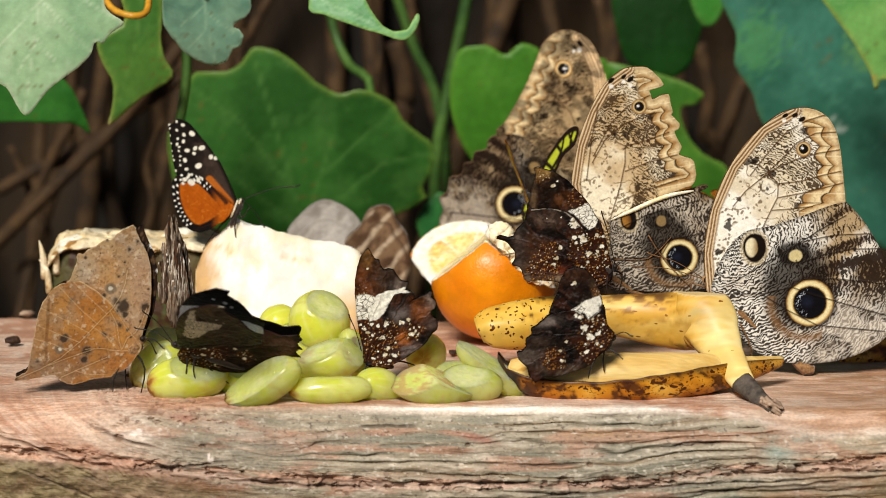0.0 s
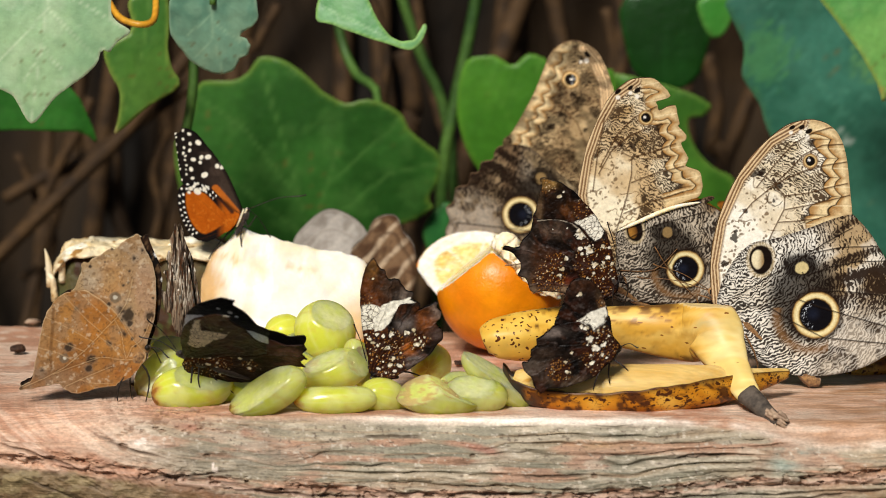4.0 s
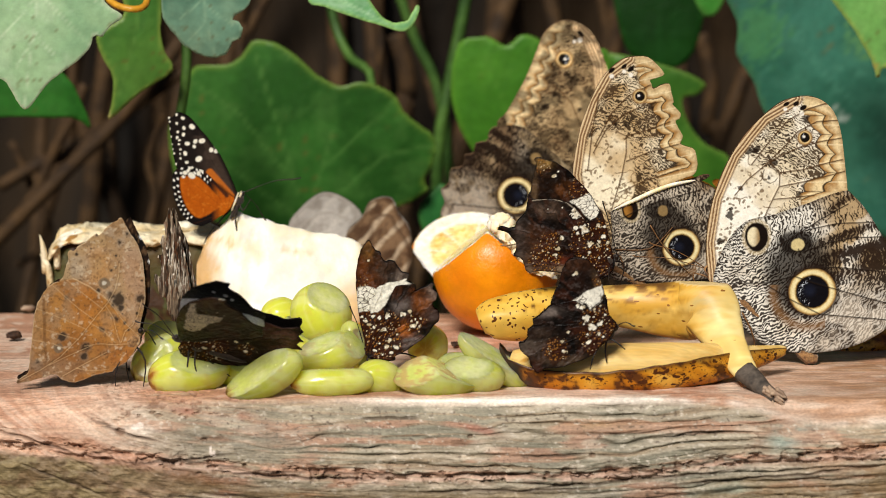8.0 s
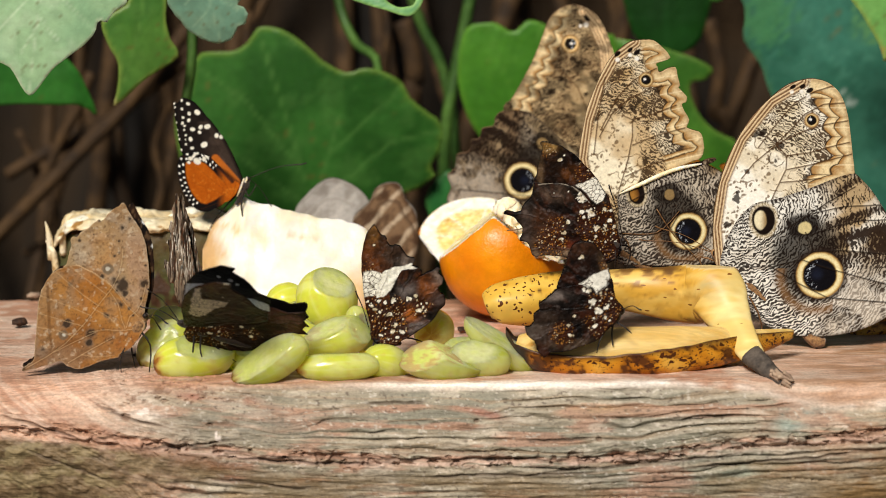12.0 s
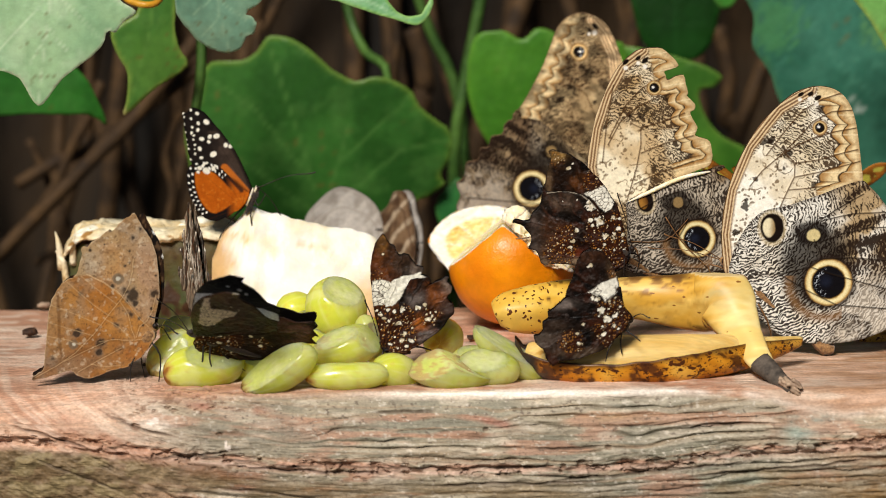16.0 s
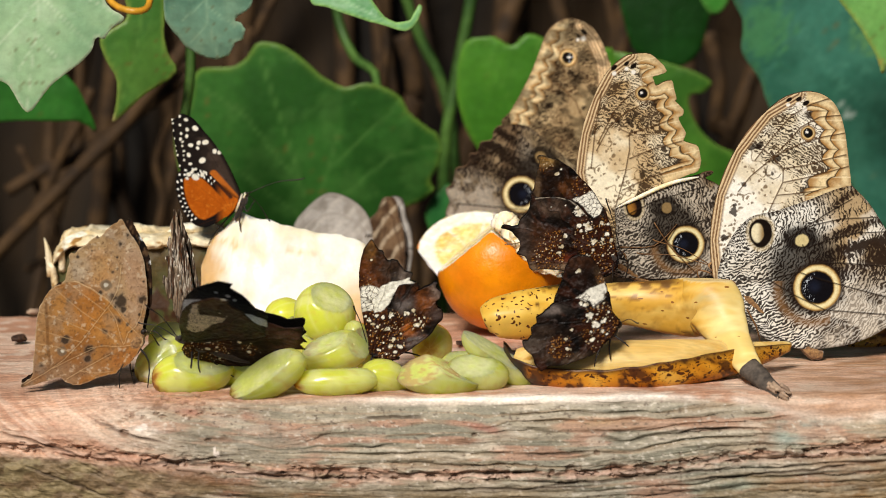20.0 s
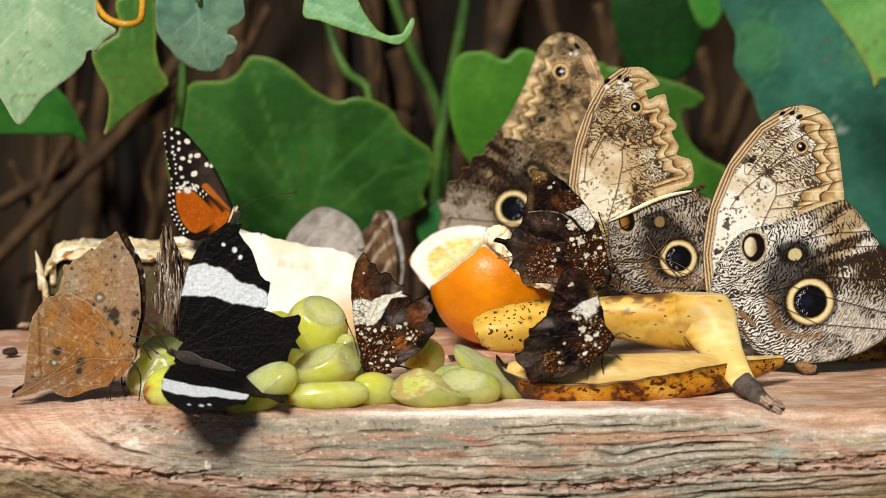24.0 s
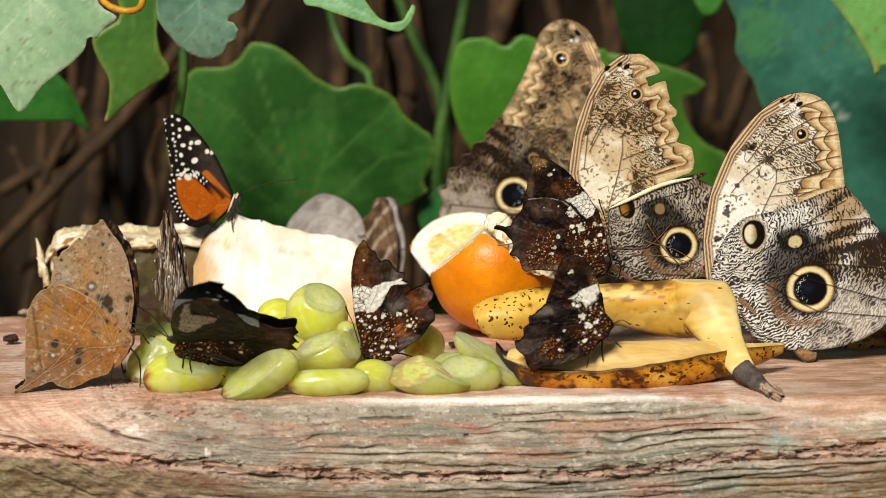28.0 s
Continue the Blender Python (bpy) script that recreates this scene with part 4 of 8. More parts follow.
def banana_boat():
    """The lower banana: its peel slit open on top, flesh bulging out."""
    pts = [(0.0214, 0.0260, 0.2106), (0.0258, 0.0230, 0.2097), (0.0354, 0.0210, 0.2072), (0.0523, 0.0190, 0.2065), (0.0693, 0.0190, 0.2065), (0.0865, 0.0210, 0.2070), (0.1018, 0.0260, 0.2076), (0.1153, 0.0330, 0.2079), (0.1316, 0.0440, 0.2087)]
    rad = [0.0042, 0.0074, 0.0094, 0.0100, 0.0100, 0.0096, 0.0084, 0.0062, 0.0018]
    o = pts[4]
    g = thing("opened_banana", pose(o[0], o[1], TOP), "overripe spotted banana slit open with pale flesh showing", "banana", "bananas on the slab")
    loc = [(p[0] - o[0], p[1] - o[1], p[2] - TOP) for p in pts]
    p = smooth_loop(loc, 20, closed=False)
    r = np.interp(np.linspace(0, 8, len(p)), range(9), rad)
    seg, v, f = 44, [], []
    for i, q in enumerate(p):
        for shell_r in (1.0, 0.86):
            for k in range(seg + 1):
                shut = 1.1 * max(0.0, 1 - i / len(p) / 0.1)
                lift = 0.05 + shut + 0.62 * min(1, max(0, (i / len(p) - 0.42) / 0.45))
                w = math.pi - lift + (math.pi + 0.1 + shut + lift) * k / seg + 0.05 * noise.noise((q[0] * 160, 0, 0))
                rr = r[i] * shell_r * (1 + 0.035 * math.cos(5 * w))
                v.append((q[0], q[1] + rr * math.cos(w) * 1.1, q[2] + rr * math.sin(w)))
    n1 = 2 * (seg + 1)
    for i in range(len(p) - 1):
        for k in range(seg):
            a = i * n1 + k
            f.append((a, a + 1, a + n1 + 1, a + n1))
            b = i * n1 + seg + 1 + k
            f.append((b, b + n1, b + n1 + 1, b + 1))
        for a, b in ((i * n1, i * n1 + seg + 1), (i * n1 + seg, i * n1 + 2 * seg + 1)):
            f.append((a, a + n1, b + n1, b))
    for i in (0, len(p) - 1):
        for k in range(seg):
            a, b = i * n1 + k, i * n1 + seg + 1 + k
            f.append((a, a + 1, b + 1, b))
    col = bruised(v, "cd8c20", "b06a10", "43200a", 0.63, 21)
    q = np.array(v) * 1000
    n = fbm(q[:, 0] / 3, q[:, 2] / 3, 9)
    col = mix(col, srgb("2c241f"), 1 - step(q[:, 0] - q[:, 0].min() + 5 * (n - 0.5) + 0.3 * (q[:, 2] - 9), 6.5, 11.5))
    col = mix(col, srgb("38200e"), np.repeat(np.exp(-((np.arange(n1) % (seg + 1)) / 2.2) ** 2)[None], len(p), 0).ravel() * 0.9)
    mesh_part("peel", v, f, M_BANANA, g, colours=col)
    tube("flesh", [(q[0], q[1] + 0.0008, q[2] + 0.0005) for q in loc[1:]], [0.0022, 0.0068, 0.0085, 0.0088, 0.0082, 0.0064, 0.004, 0.001], M_BANANA_FLESH, g, "pale soft flesh", seg=32, sub=10, squash=1.0, ridges=3, ridge=0.03)


banana_boat()


def banana_peel_with_stem():
    """A curved peel, flat where it was cut open on top, narrowing into a bent neck with a dry stem."""
    pts = [(0.0580, 0.0520, 0.2247), (0.0711, 0.0520, 0.2242), (0.0840, 0.0500, 0.2233), (0.0936, 0.0470, 0.2236), (0.1008, 0.0420, 0.2253), (0.1051, 0.0360, 0.2190), (0.1086, 0.0280, 0.2131), (0.1121, 0.0210, 0.2077), (0.1146, 0.0160, 0.2045)]
    rad = [0.0072, 0.0086, 0.0104, 0.0118, 0.0124, 0.0094, 0.0066, 0.0051, 0.0042]
    o = pts[2]
    g = thing("banana_peel", pose(*o), "yellow banana peel with a dark cut stem on an opened banana", "banana", "bananas on the slab")
    loc = [tuple(a - b for a, b in zip(p, o)) for p in pts]
    v, f = tube_data(loc, rad, seg=56, sub=20, squash=0.62, ridges=5, ridge=0.03)
    lid = 0.2350 - o[2]
    v = np.array(v)
    v[:, 2] = np.minimum(v[:, 2], lid + 0.0004 * (fbm(v[:, 0] * 300, v[:, 1] * 300, 5) - 0.5))
    p = v * 1000
    n, m = fbm(p[:, 0] / 12, p[:, 2] / 5 + p[:, 1] / 7, 31), fbm(p[:, 0] / 4, p[:, 2] / 1.6 + p[:, 1] / 3, 32)
    c = mix(tile("d3a03c", n), srgb("e0b75c"), step(n, 0.35, 0.65))
    neck = step(p[:, 0] - 0.5 * p[:, 2], 10, 22)
    c = mix(c, mix(tile("e0c070", n), srgb("e8d08a"), step(n, 0.36, 0.62)), neck)
    c = mix(c, srgb("b58430"), step(m, 0.56, 0.68) * 0.4 * (1 - neck))
    c = mix(c, srgb("6d3f16"), step(m + 0.03 * p[:, 2] - 0.08, 0.6, 0.78) * 0.6 * (1 - step(p[:, 0], 0, 10)))
    c = mix(c, srgb("b5a674"), np.exp(-((p[:, 0] - 14) / 6) ** 2 - ((p[:, 2] - 5) / 4) ** 2) * step(n, 0.35, 0.6) * 0.7)
    c = mix(c, srgb("4c2e14"), step(p[:, 2], lid * 1000 - 2.4 - 2.4 * m, lid * 1000 - 0.9 - 2.4 * m) * 0.8 * (1 - step(p[:, 0], 0, 9)) * (p[:, 2] < lid * 1000 - 0.25))
    c = mix(c, srgb("d8bd84"), (p[:, 2] > lid * 1000 - 0.3) * 0.9)
    c = mix(c, srgb("5e3a14"), np.exp(-((p[:, 0] - 10) / 9) ** 2) * np.exp(-((p[:, 2] + 0.30 * p[:, 0] + 6.6) / 1.0) ** 2) * step(m, 0.4, 0.55) * 0.8)
    c = mix(c, srgb("8a5a24"), np.exp(-((p[:, 0] - 2) / 4) ** 2 - ((p[:, 2] - 1.5) / 0.7) ** 2) * step(m, 0.35, 0.5) * 0.8)
    mesh_part("peel", v, f, M_BANANA_SMOOTH, g, colours=c)
    stem = [tuple(a - b for a, b in zip(p, o)) for p in [(0.1133, 0.0160, 0.2054), (0.1167, 0.0110, 0.2030), (0.1196, 0.0060, 0.2007), (0.1222, 0.0020, 0.1992), (0.1248, -0.0010, 0.1985)]]
    tube("stem", stem, [0.0042, 0.0037, 0.0031, 0.0028, 0.0030], M_BANANA_TIP, g, "grey-black dried stem", seg=16, sub=6, ridges=3, ridge=0.12)
    rng = random.Random(8)
    for _ in range(26):
        d = Vector((rng.uniform(0.8, 1.2), rng.uniform(-0.8, 0.2), rng.uniform(-0.8, -0.1)))
        e = Vector(stem[4]) + Vector((rng.uniform(-1, 1), rng.uniform(-1, 1), rng.uniform(-1, 1))) * 0.0026 - d * 0.002
        tube("stem_fibre", [tuple(e - d * 0.0015), tuple(e + d * 0.0012), tuple(e + d * rng.uniform(0.002, 0.0042))], [0.0008, 0.0007, 0.0003], M_PEBBLE, g, "pale frayed cut end", seg=6, sub=2)


banana_peel_with_stem()


def banana_piece(name, pts, rad, label, mat_, c1, c2, level):
    o = pts[len(pts) // 2]
    g = thing(name, pose(*o), label, "banana", "bananas on the slab")
    loc = [tuple(a - b for a, b in zip(p, o)) for p in pts]
    v, f = tube_data(loc, rad, seg=40, sub=18, ridges=5, ridge=0.05)
    mesh_part("peel", v, f, mat_, g, colours=bruised(v, c1, c2, "4a2810", level, 41))
    tube("tip", [loc[0], tuple(np.array(loc[0]) + (np.array(loc[0]) - np.array(loc[1])) * 0.15)], [rad[0] * 0.8, rad[0] * 0.4], M_BANANA_TIP, g, "dark tip", seg=10)
    return g


banana_piece("banana", [(0.0150, 0.0660, 0.2153), (0.0185, 0.0660, 0.2166), (0.0274, 0.0680, 0.2171), (0.0390, 0.0720, 0.2175), (0.0504, 0.0780, 0.2174), (0.0640, 0.0840, 0.2170)],
             [0.0045, 0.0076, 0.0094, 0.0102, 0.0104, 0.007], "ripe yellow banana with brown flecks behind the peel", M_BANANA_PALE, "e2b84e", "d2a038", 0.76)
banana_piece("banana", [(0.1605, 0.1000, 0.1975), (0.1695, 0.1000, 0.1993), (0.1816, 0.1050, 0.2003), (0.2006, 0.1100, 0.2007)],
             [0.004, 0.0065, 0.008, 0.006], "brown overripe banana at the rear of the slab", M_BANANA, "a8701c", "8a5010", 0.58)


def crumbs():
    rng = random.Random(4)
    for px, size, mat_, lab in (((-0.1747, 0.1163, 0.2000), 2.6, M_CRUMB, "dark crumb"), ((-0.1773, 0.1805, 0.2000), 2.2, M_PEBBLE, "pale crumb"), ((0.0050, 0.0990, 0.2000), 1.8, M_CRUMB, "dark crumb"),
                                ((0.1518, 0.1138, 0.2000), 1.6, M_CRUMB, "dark crumb"), ((-0.1204, 0.0488, 0.2000), 1.2, M_CRUMB, "dark crumb")):
        bm = bmesh.new()
        bmesh.ops.create_icosphere(bm, subdivisions=2, radius=size / 1000)
        for w in bm.verts:
            w.co *= 1 + 0.5 * noise.noise(w.co * 700 + Vector((size, 0, 0)))
            w.co.z *= 0.6
            w.co.x *= 1.4
        ob = part("food_crumb", bm, mat_, None)
        ob.matrix_basis = pose(px[0], px[1], px[2] + size * 0.0004, 0, 0, rng.uniform(0, 180))
        tagged(ob, lab + " lying on the wooden slab", "crumb", "crumbs on the slab")


crumbs()


# ---- wing patterns, in millimetres of the wing's own plane ----
def spots_on(c, x, z, pts, r, colour, soft=0.25):
    """Round spots; each is (x, z) or (x, z, radius)."""
    col = srgb(colour)
    for k, p in enumerate(pts):
        rr = p[2] if len(p) > 2 else r * (0.75 + 0.5 * ((k * 37) % 10) / 10)
        wob = 0.12 * rr * np.sin(2 * np.arctan2(z - p[1], x - p[0]) + k)
        c = mix(c, col, 1 - step(np.hypot((x - p[0]) * (0.9 + 0.05 * (k % 4)), z - p[1]) + wob, rr * (1 - soft), rr * (1 + soft)))
    return c


def area(x, z, pts, soft=0.3):
    """1 inside a closed outline, falling to 0 over soft millimetres round it."""
    inside = np.zeros(x.shape, bool)
    for a, b in zip(pts, pts[1:] + pts[:1]):
        cross = (a[1] > z) != (b[1] > z)
        inside ^= cross & (x < (b[0] - a[0]) * (z - a[1]) / (b[1] - a[1] + 1e-9) + a[0])
    d = line_dist(x, z, pts + pts[:1])
    return step(np.where(inside, d, -d), -soft, soft)


def ring_eye(c, x, z, p, r, ring="dcc88e", core="0c0a0e", halo="22150e", squash=1.0):
    n = fbm(x / 1.2, z / 1.2, 7)
    d = (np.hypot(x - p[0], (z - p[1]) * squash) + 0.35 * (n - 0.5)) / r
    c = mix(c, srgb(halo), (1 - step(d, 1.02, 1.34)) * 0.9)
    c = mix(c, srgb("a8834c"), 1 - step(d, 0.98, 1.06))
    c = mix(c, srgb(ring), 1 - step(d, 0.92, 1.0))
    c = mix(c, srgb("efe3b4"), np.exp(-((d - 0.84) / 0.06) ** 2) * 0.6)
    c = mix(c, srgb("8a6a34"), (1 - step(d, 0.72, 0.78)))
    c = mix(c, srgb(core), 1 - step(d, 0.68, 0.74))
    arc = np.exp(-((d - 0.52) / 0.08) ** 2) * (x < p[0] - 0.1 * r)
    c = mix(c, srgb("c9cfd8"), arc * (vnoise(x * 2.6, z * 2.6, 3) > 0.72) * 0.8)
    glint = np.hypot(x - p[0] + 0.12 * r, z - p[1] - 0.05 * r) / r
    return mix(c, srgb("242c42"), (1 - step(glint, 0.05, 0.4)) * 0.3)


def scribble(x, z, cx, cz, period, seed, wave=0.2):
    """Fine wavy cross-lines round a centre, breaking up and joining as they go."""
    wx, wz = x + 3.2 * (fbm(x / 2.2, z / 2.2, seed + 3) - 0.5), z + 3.2 * (fbm(x / 2.2 + 9, z / 2.2, seed + 4) - 0.5)
    r = np.hypot(wx - cx, wz - cz)
    a = np.arctan2(z - cz, x - cx)
    p = r / period + 1.7 * fbm(x / 5, z / 5, seed, 2) + wave * np.sin(a * 34 + 9 * fbm(x / 5, z / 5, seed + 5))
    s = np.sin(2 * np.pi * p) + 1.7 * (fbm(x / 0.9, z / 0.9, seed + 6, 2) - 0.5) + 0.9 * (fbm(x / 2.2, z / 2.2, seed + 7, 2) - 0.5)
    return s, np.hypot(x - cx, z - cz), a


def owl_fore(ring, ring_r, apex, pale, margin, costa, bars, veins, cell=None, cream="faf3e2", dull="d6c29c", cusp=5.6, shift=0.0, dim=1.0, dense=0.0, wide=1.0):
    """Owl butterfly's forewing underside: cream field with brown scribbles, striped costa, tan scalloped border, a small ringed eye near the apex.
    pale: outline of the cream field; margin: line along which the border's inner edge runs; costa: the wing's front edge line."""
    def fn(x, z, edge):
        n1, n2, n3 = fbm(x / 10, z / 10, 4), fbm(x / 2.4, z / 2.4, 5), fbm(x / 5, z / 4, 6)
        s, r, a = scribble(x, z, ring[0] - 46, ring[1] - 72, 1.15, 2)
        ground = mix(tile(cream, x), srgb(dull), step(n1, 0.42, 0.72) * 0.7)
        brown = mix(tile("160d07", x), srgb("4a3420"), n3)
        field = area(x, z, pale, 1.4)
        field = np.clip(field + 0.8 * (n2 - 0.5) * (1 - np.abs(2 * field - 1)), 0, 1)
        thick = step(fbm(x / 9 + 3, z / 6, 43), 0.48, 0.66)
        amount = 0.22 + dense + 1.5 * (fbm(x / 6, z / 6, 41) - 0.45) + 0.55 * thick
        lines = step(s, 0.3 - amount, 0.7 - amount) * step(field, 0.75, 0.35)
        ground = mix(ground, srgb(dull), (1 - field) * (0.3 + 0.4 * thick))
        c = mix(ground, brown, lines * 0.95)
        # loose worm lines and crumbs on the cream
        worm = np.abs(fbm(x / 4.2, z / 4.2, 14, 2) - 0.5)
        keep = step(fbm(x / 6, z / 6, 15), 0.4, 0.55)
        c = mix(c, srgb("6d5230"), (1 - step(worm, 0.012, 0.035)) * field * keep * 0.9)
        d1, d2, own = cells(x + 3 * (n2 - 0.5), z + 3 * (n3 - 0.5), 1.5, 47)
        c = mix(c, srgb("6a5236"), (1 - step(d1, 0.12 + 0.2 * own, 0.22 + 0.3 * own)) * (own > 0.5) * field * step(fbm(x / 4, z / 4, 48), 0.42, 0.55) * 0.85)
        for (px, pz, pr) in bars:
            d = np.hypot(x - px, (z - pz) * 1.1) / pr + 2.2 * (fbm(x / 1.6, z / 1.6, 51) - 0.5) + 1.2 * (n2 - 0.5)
            c = mix(c, srgb("20140c"), (1 - step(d, 0.55, 0.85)) * 0.9)
        if cell:
            d = np.abs(np.hypot((x - cell[0]) * 0.9, z - cell[1]) + 3.0 * (n2 - 0.5) - cell[2])
            c = mix(c, srgb("3c2a18"), (1 - step(d, 0.15, 0.45)) * step(n3, 0.4, 0.5) * 0.8)
        # scalloped border between the margin line and the wing's edge
        m = line_dist(x, z, margin)
        out = np.clip(1 - step(edge - 10.5, -0.5, 0.5), 0, 1) * step(x, min(p[0] for p in margin) - 1, min(p[0] for p in margin) + 1)
        fold = np.abs(np.mod((z + shift + 0.8 * (n1 - 0.5)) / cusp, 1.0) * 2 - 1)
        sc = 1 - fold ** 1.6
        in_line, mid_line = wide * (7.4 + 3.0 * sc) + 0.7 * (n2 - 0.5), wide * (3.4 + 2.6 * sc) + 0.6 * (n3 - 0.5)
        border = out * (1 - step(edge, in_line - 0.3, in_line + 0.1)) * (m < 11)
        # each scallop pales outwards from the dark line behind it
        depth = np.where(edge > mid_line, (in_line - edge) / 4.0, (mid_line - edge) / 4.5)
        tan = mix(tile("a87c46", x), srgb("e6cd9c"), step(depth + 0.5 * (fbm(x / 3.0, z / 3.0, 8) - 0.5), 0.05, 0.75))
        tan = mix(tan, srgb("8a6234"), (1 - step(edge, 0.3, 2.2)) * 0.5)
        tan = mix(tan, srgb("6a4624"), step(fbm(x / 1.2, z / 1.2, 9), 0.6, 0.74) * 0.3)
        tan = mix(tan, srgb("f0dcb0"), (1 - step(1 - sc, 0.0, 0.02)) * 0.6)
        tan = tan * dim
        c = mix(c, tan, border * (1 if dim == 1 else 0.75 + 0.5 * (n2 - 0.5)))
        rim = np.maximum(border, out * (m < 11))
        for line, w in ((in_line, 0.5), (mid_line, 0.4)):
            c = mix(c, srgb("23140a"), rim * (1 - step(np.abs(edge - line), 0.1, w)) * 0.92)
        c = mix(c, srgb("2c190c"), border * (1 - step(sc, 0.0, 0.16)) * step(edge, 2.0, 5.0) * 0.7)
        cd = line_dist(x, z, costa)
        stripe = np.sin(cd * 5.2 + 2.0 * fbm(x / 12, z / 12, 17))
        cc = mix(tile("7a5838", x), srgb("d8bb90"), step(stripe + 0.6 * (n2 - 0.5), -0.35, 0.45))
        c = mix(c, cc, (1 - step(cd, 2.6, 4.0)) * (1 - border) * 0.95)
        v = np.minimum.reduce([line_dist(x, z, p) for p in veins])
        c = mix(c, srgb("4a3018"), (1 - step(v, 0.12, 0.42)) * 0.85)
        c = ring_eye(c, x, z, ring, ring_r, "b58646", "120d0a", "7d5c38")
        c = spots_on(c, x, z, [(ring[0] - 0.4, ring[1] + 0.3, 0.5)], 1, "f0e8dc")
        for px, pz, pr in apex:
            d = np.hypot((x - px) * 0.85 + (z - pz) * 0.5, ((z - pz) * 0.85 - (x - px) * 0.5) * 1.7)
            c = mix(c, srgb("150d08"), 1 - step(d, pr * 0.8, pr * 1.1))
            c = mix(c, srgb("f0e8da"), 1 - step(np.hypot(x - px + 0.3 * pr, z - pz + 1.5 * pr), pr * 0.4, pr * 0.75))
        if dim < 1:
            c = c * (0.55 + 0.95 * step(fbm(x / 4.5, z / 3, 77), 0.34, 0.64))[:, None]
        return c, 0.2 * (1 - step(v, 0.1, 0.7)) + 0.25 * (n2 - 0.5) + 0.12 * stripe * (cd < 3)
    return fn


def owl_hind(base, eye, eye_r, pupil, spot, veins, tones=("9a8058", "e4d6b0", "cdbb86"), pale="ece6d8", buff="b09670", brown="2c1d13", dusk=0.0):
    """Owl butterfly's hindwing underside: concentric scribbles near the base, brown banding towards the edge, a great ringed eye and two small ones."""
    def fn(x, z, edge):
        n1, n2, n3 = fbm(x / 9, z / 9, 24), fbm(x / 2.4, z / 2.4, 25), fbm(x / 12, z / 5, 26)
        s, r, a = scribble(x, z, base[0] + 8, base[1] + 20, 1.3, 12, 0.16)
        s2, _, _ = scribble(x, z, base[0] - 30, base[1] + 6, 1.5, 17, 0.1)
        outer = step(r, 26, 44) * step(z - base[1] - 0.1 * (x - base[0]), -16, 6)
        s = s * (1 - outer) + s2 * outer
        light = mix(tile(pale, x), srgb("d9cdb8"), step(n1, 0.4, 0.68) * 0.7)
        light = mix(light, srgb(buff), np.clip(outer * (0.25 + 0.9 * step(n1, 0.35, 0.6)) + dusk, 0, 1))
        dark = mix(tile("0c0705", x), srgb(brown), n3 * 0.8)
        # dark bands that fan out between the veins
        fan = np.arctan2(z - base[1], x - base[0])
        band = fbm(fan * 17, r / 22, 27, 2) - 0.5
        bias = 0.1 + 0.25 * step(base[1] - z, 4, 16) + 0.9 * (fbm(x / 7, z / 7, 28) - 0.5) + outer * (0.15 + 4.6 * band) + 0.5 * dusk
        c = mix(light, dark, step(s, -0.1 - bias, 0.45 - bias) * 0.96)
        grey = step(x - eye[0] + 0.6 * (eye[1] - z), 6, 16) * step(eye[1] + 2 - z, -4, 6)
        c = mix(c, mix(tile("45382c", x), srgb("b8ac9a"), step(0.5 * n2 + 0.5 * fbm(x / 5, z / 5, 30), 0.36, 0.6)), grey * 0.6)
        c = mix(c, srgb(brown), step(band + 0.5 * (n1 - 0.5), 0.0, 0.1) * outer * 0.6)
        # dusky cloud round the great eye, buff crescent below it
        d = np.hypot((x - eye[0] + 0.55 * eye_r) * 0.9, (z - eye[1] - 0.75 * eye_r) * 0.72)
        c = mix(c, srgb("160e09"), (1 - step(d + 2.5 * (n2 - 0.5), eye_r * 0.95, eye_r * 1.75)) * 0.9)
        ring = np.hypot(x - eye[0] + 1.5, z - eye[1]) / eye_r
        c = mix(c, srgb("7d5a36"), np.exp(-((ring - 1.55) / 0.2) ** 2) * 0.75 * (z < eye[1] + 0.3 * eye_r) * (x < eye[0] + 0.6 * eye_r))
        c = ring_eye(c, x, z, eye, eye_r)
        d = np.hypot((x - pupil[0]) * 1.05, (z - pupil[1]) * 0.82) + 0.5 * (n2 - 0.5)
        c = mix(c, srgb("c9b48c"), (1 - step(d, pupil[2] * 1.15, pupil[2] * 1.4)) * 0.6)
        c = mix(c, srgb("160d08"), 1 - step(d, pupil[2] * 0.95, pupil[2] * 1.1))
        d = np.hypot((x - pupil[0] + 0.25 * pupil[2]) * 1.3, (z - pupil[1]) * 0.85) + 0.4 * (n2 - 0.5)
        c = mix(c, mix(tile(tones[0], x), srgb(tones[1]), step(-(x - pupil[0]), -1, 1.6)), 1 - step(d, pupil[2] * 0.6, pupil[2] * 0.75))
        d = np.hypot(x - spot[0], z - spot[1]) + 0.9 * (n2 - 0.5)
        c = mix(c, srgb("150d08"), (1 - step(np.hypot((x - spot[0] + 1) * 0.75, z - spot[1] - 0.8) + 1.6 * (n2 - 0.5), spot[2] * 1.3, spot[2] * 2.0)) * 0.85)
        c = mix(c, srgb(tones[2]), 1 - step(d, spot[2] * 0.8, spot[2] * 1.0))
        v = np.minimum.reduce([line_dist(x, z, p) for p in veins])
        c = mix(c, srgb("1c130c"), (1 - step(v, 0.12, 0.42)) * 0.85)
        c = mix(c, srgb("2a1c14"), (1 - step(edge, 0.3, 1.4)) * 0.5)
        return c, 0.2 * (1 - step(v, 0.1, 0.7)) + 0.22 * (n2 - 0.5)
    return fn


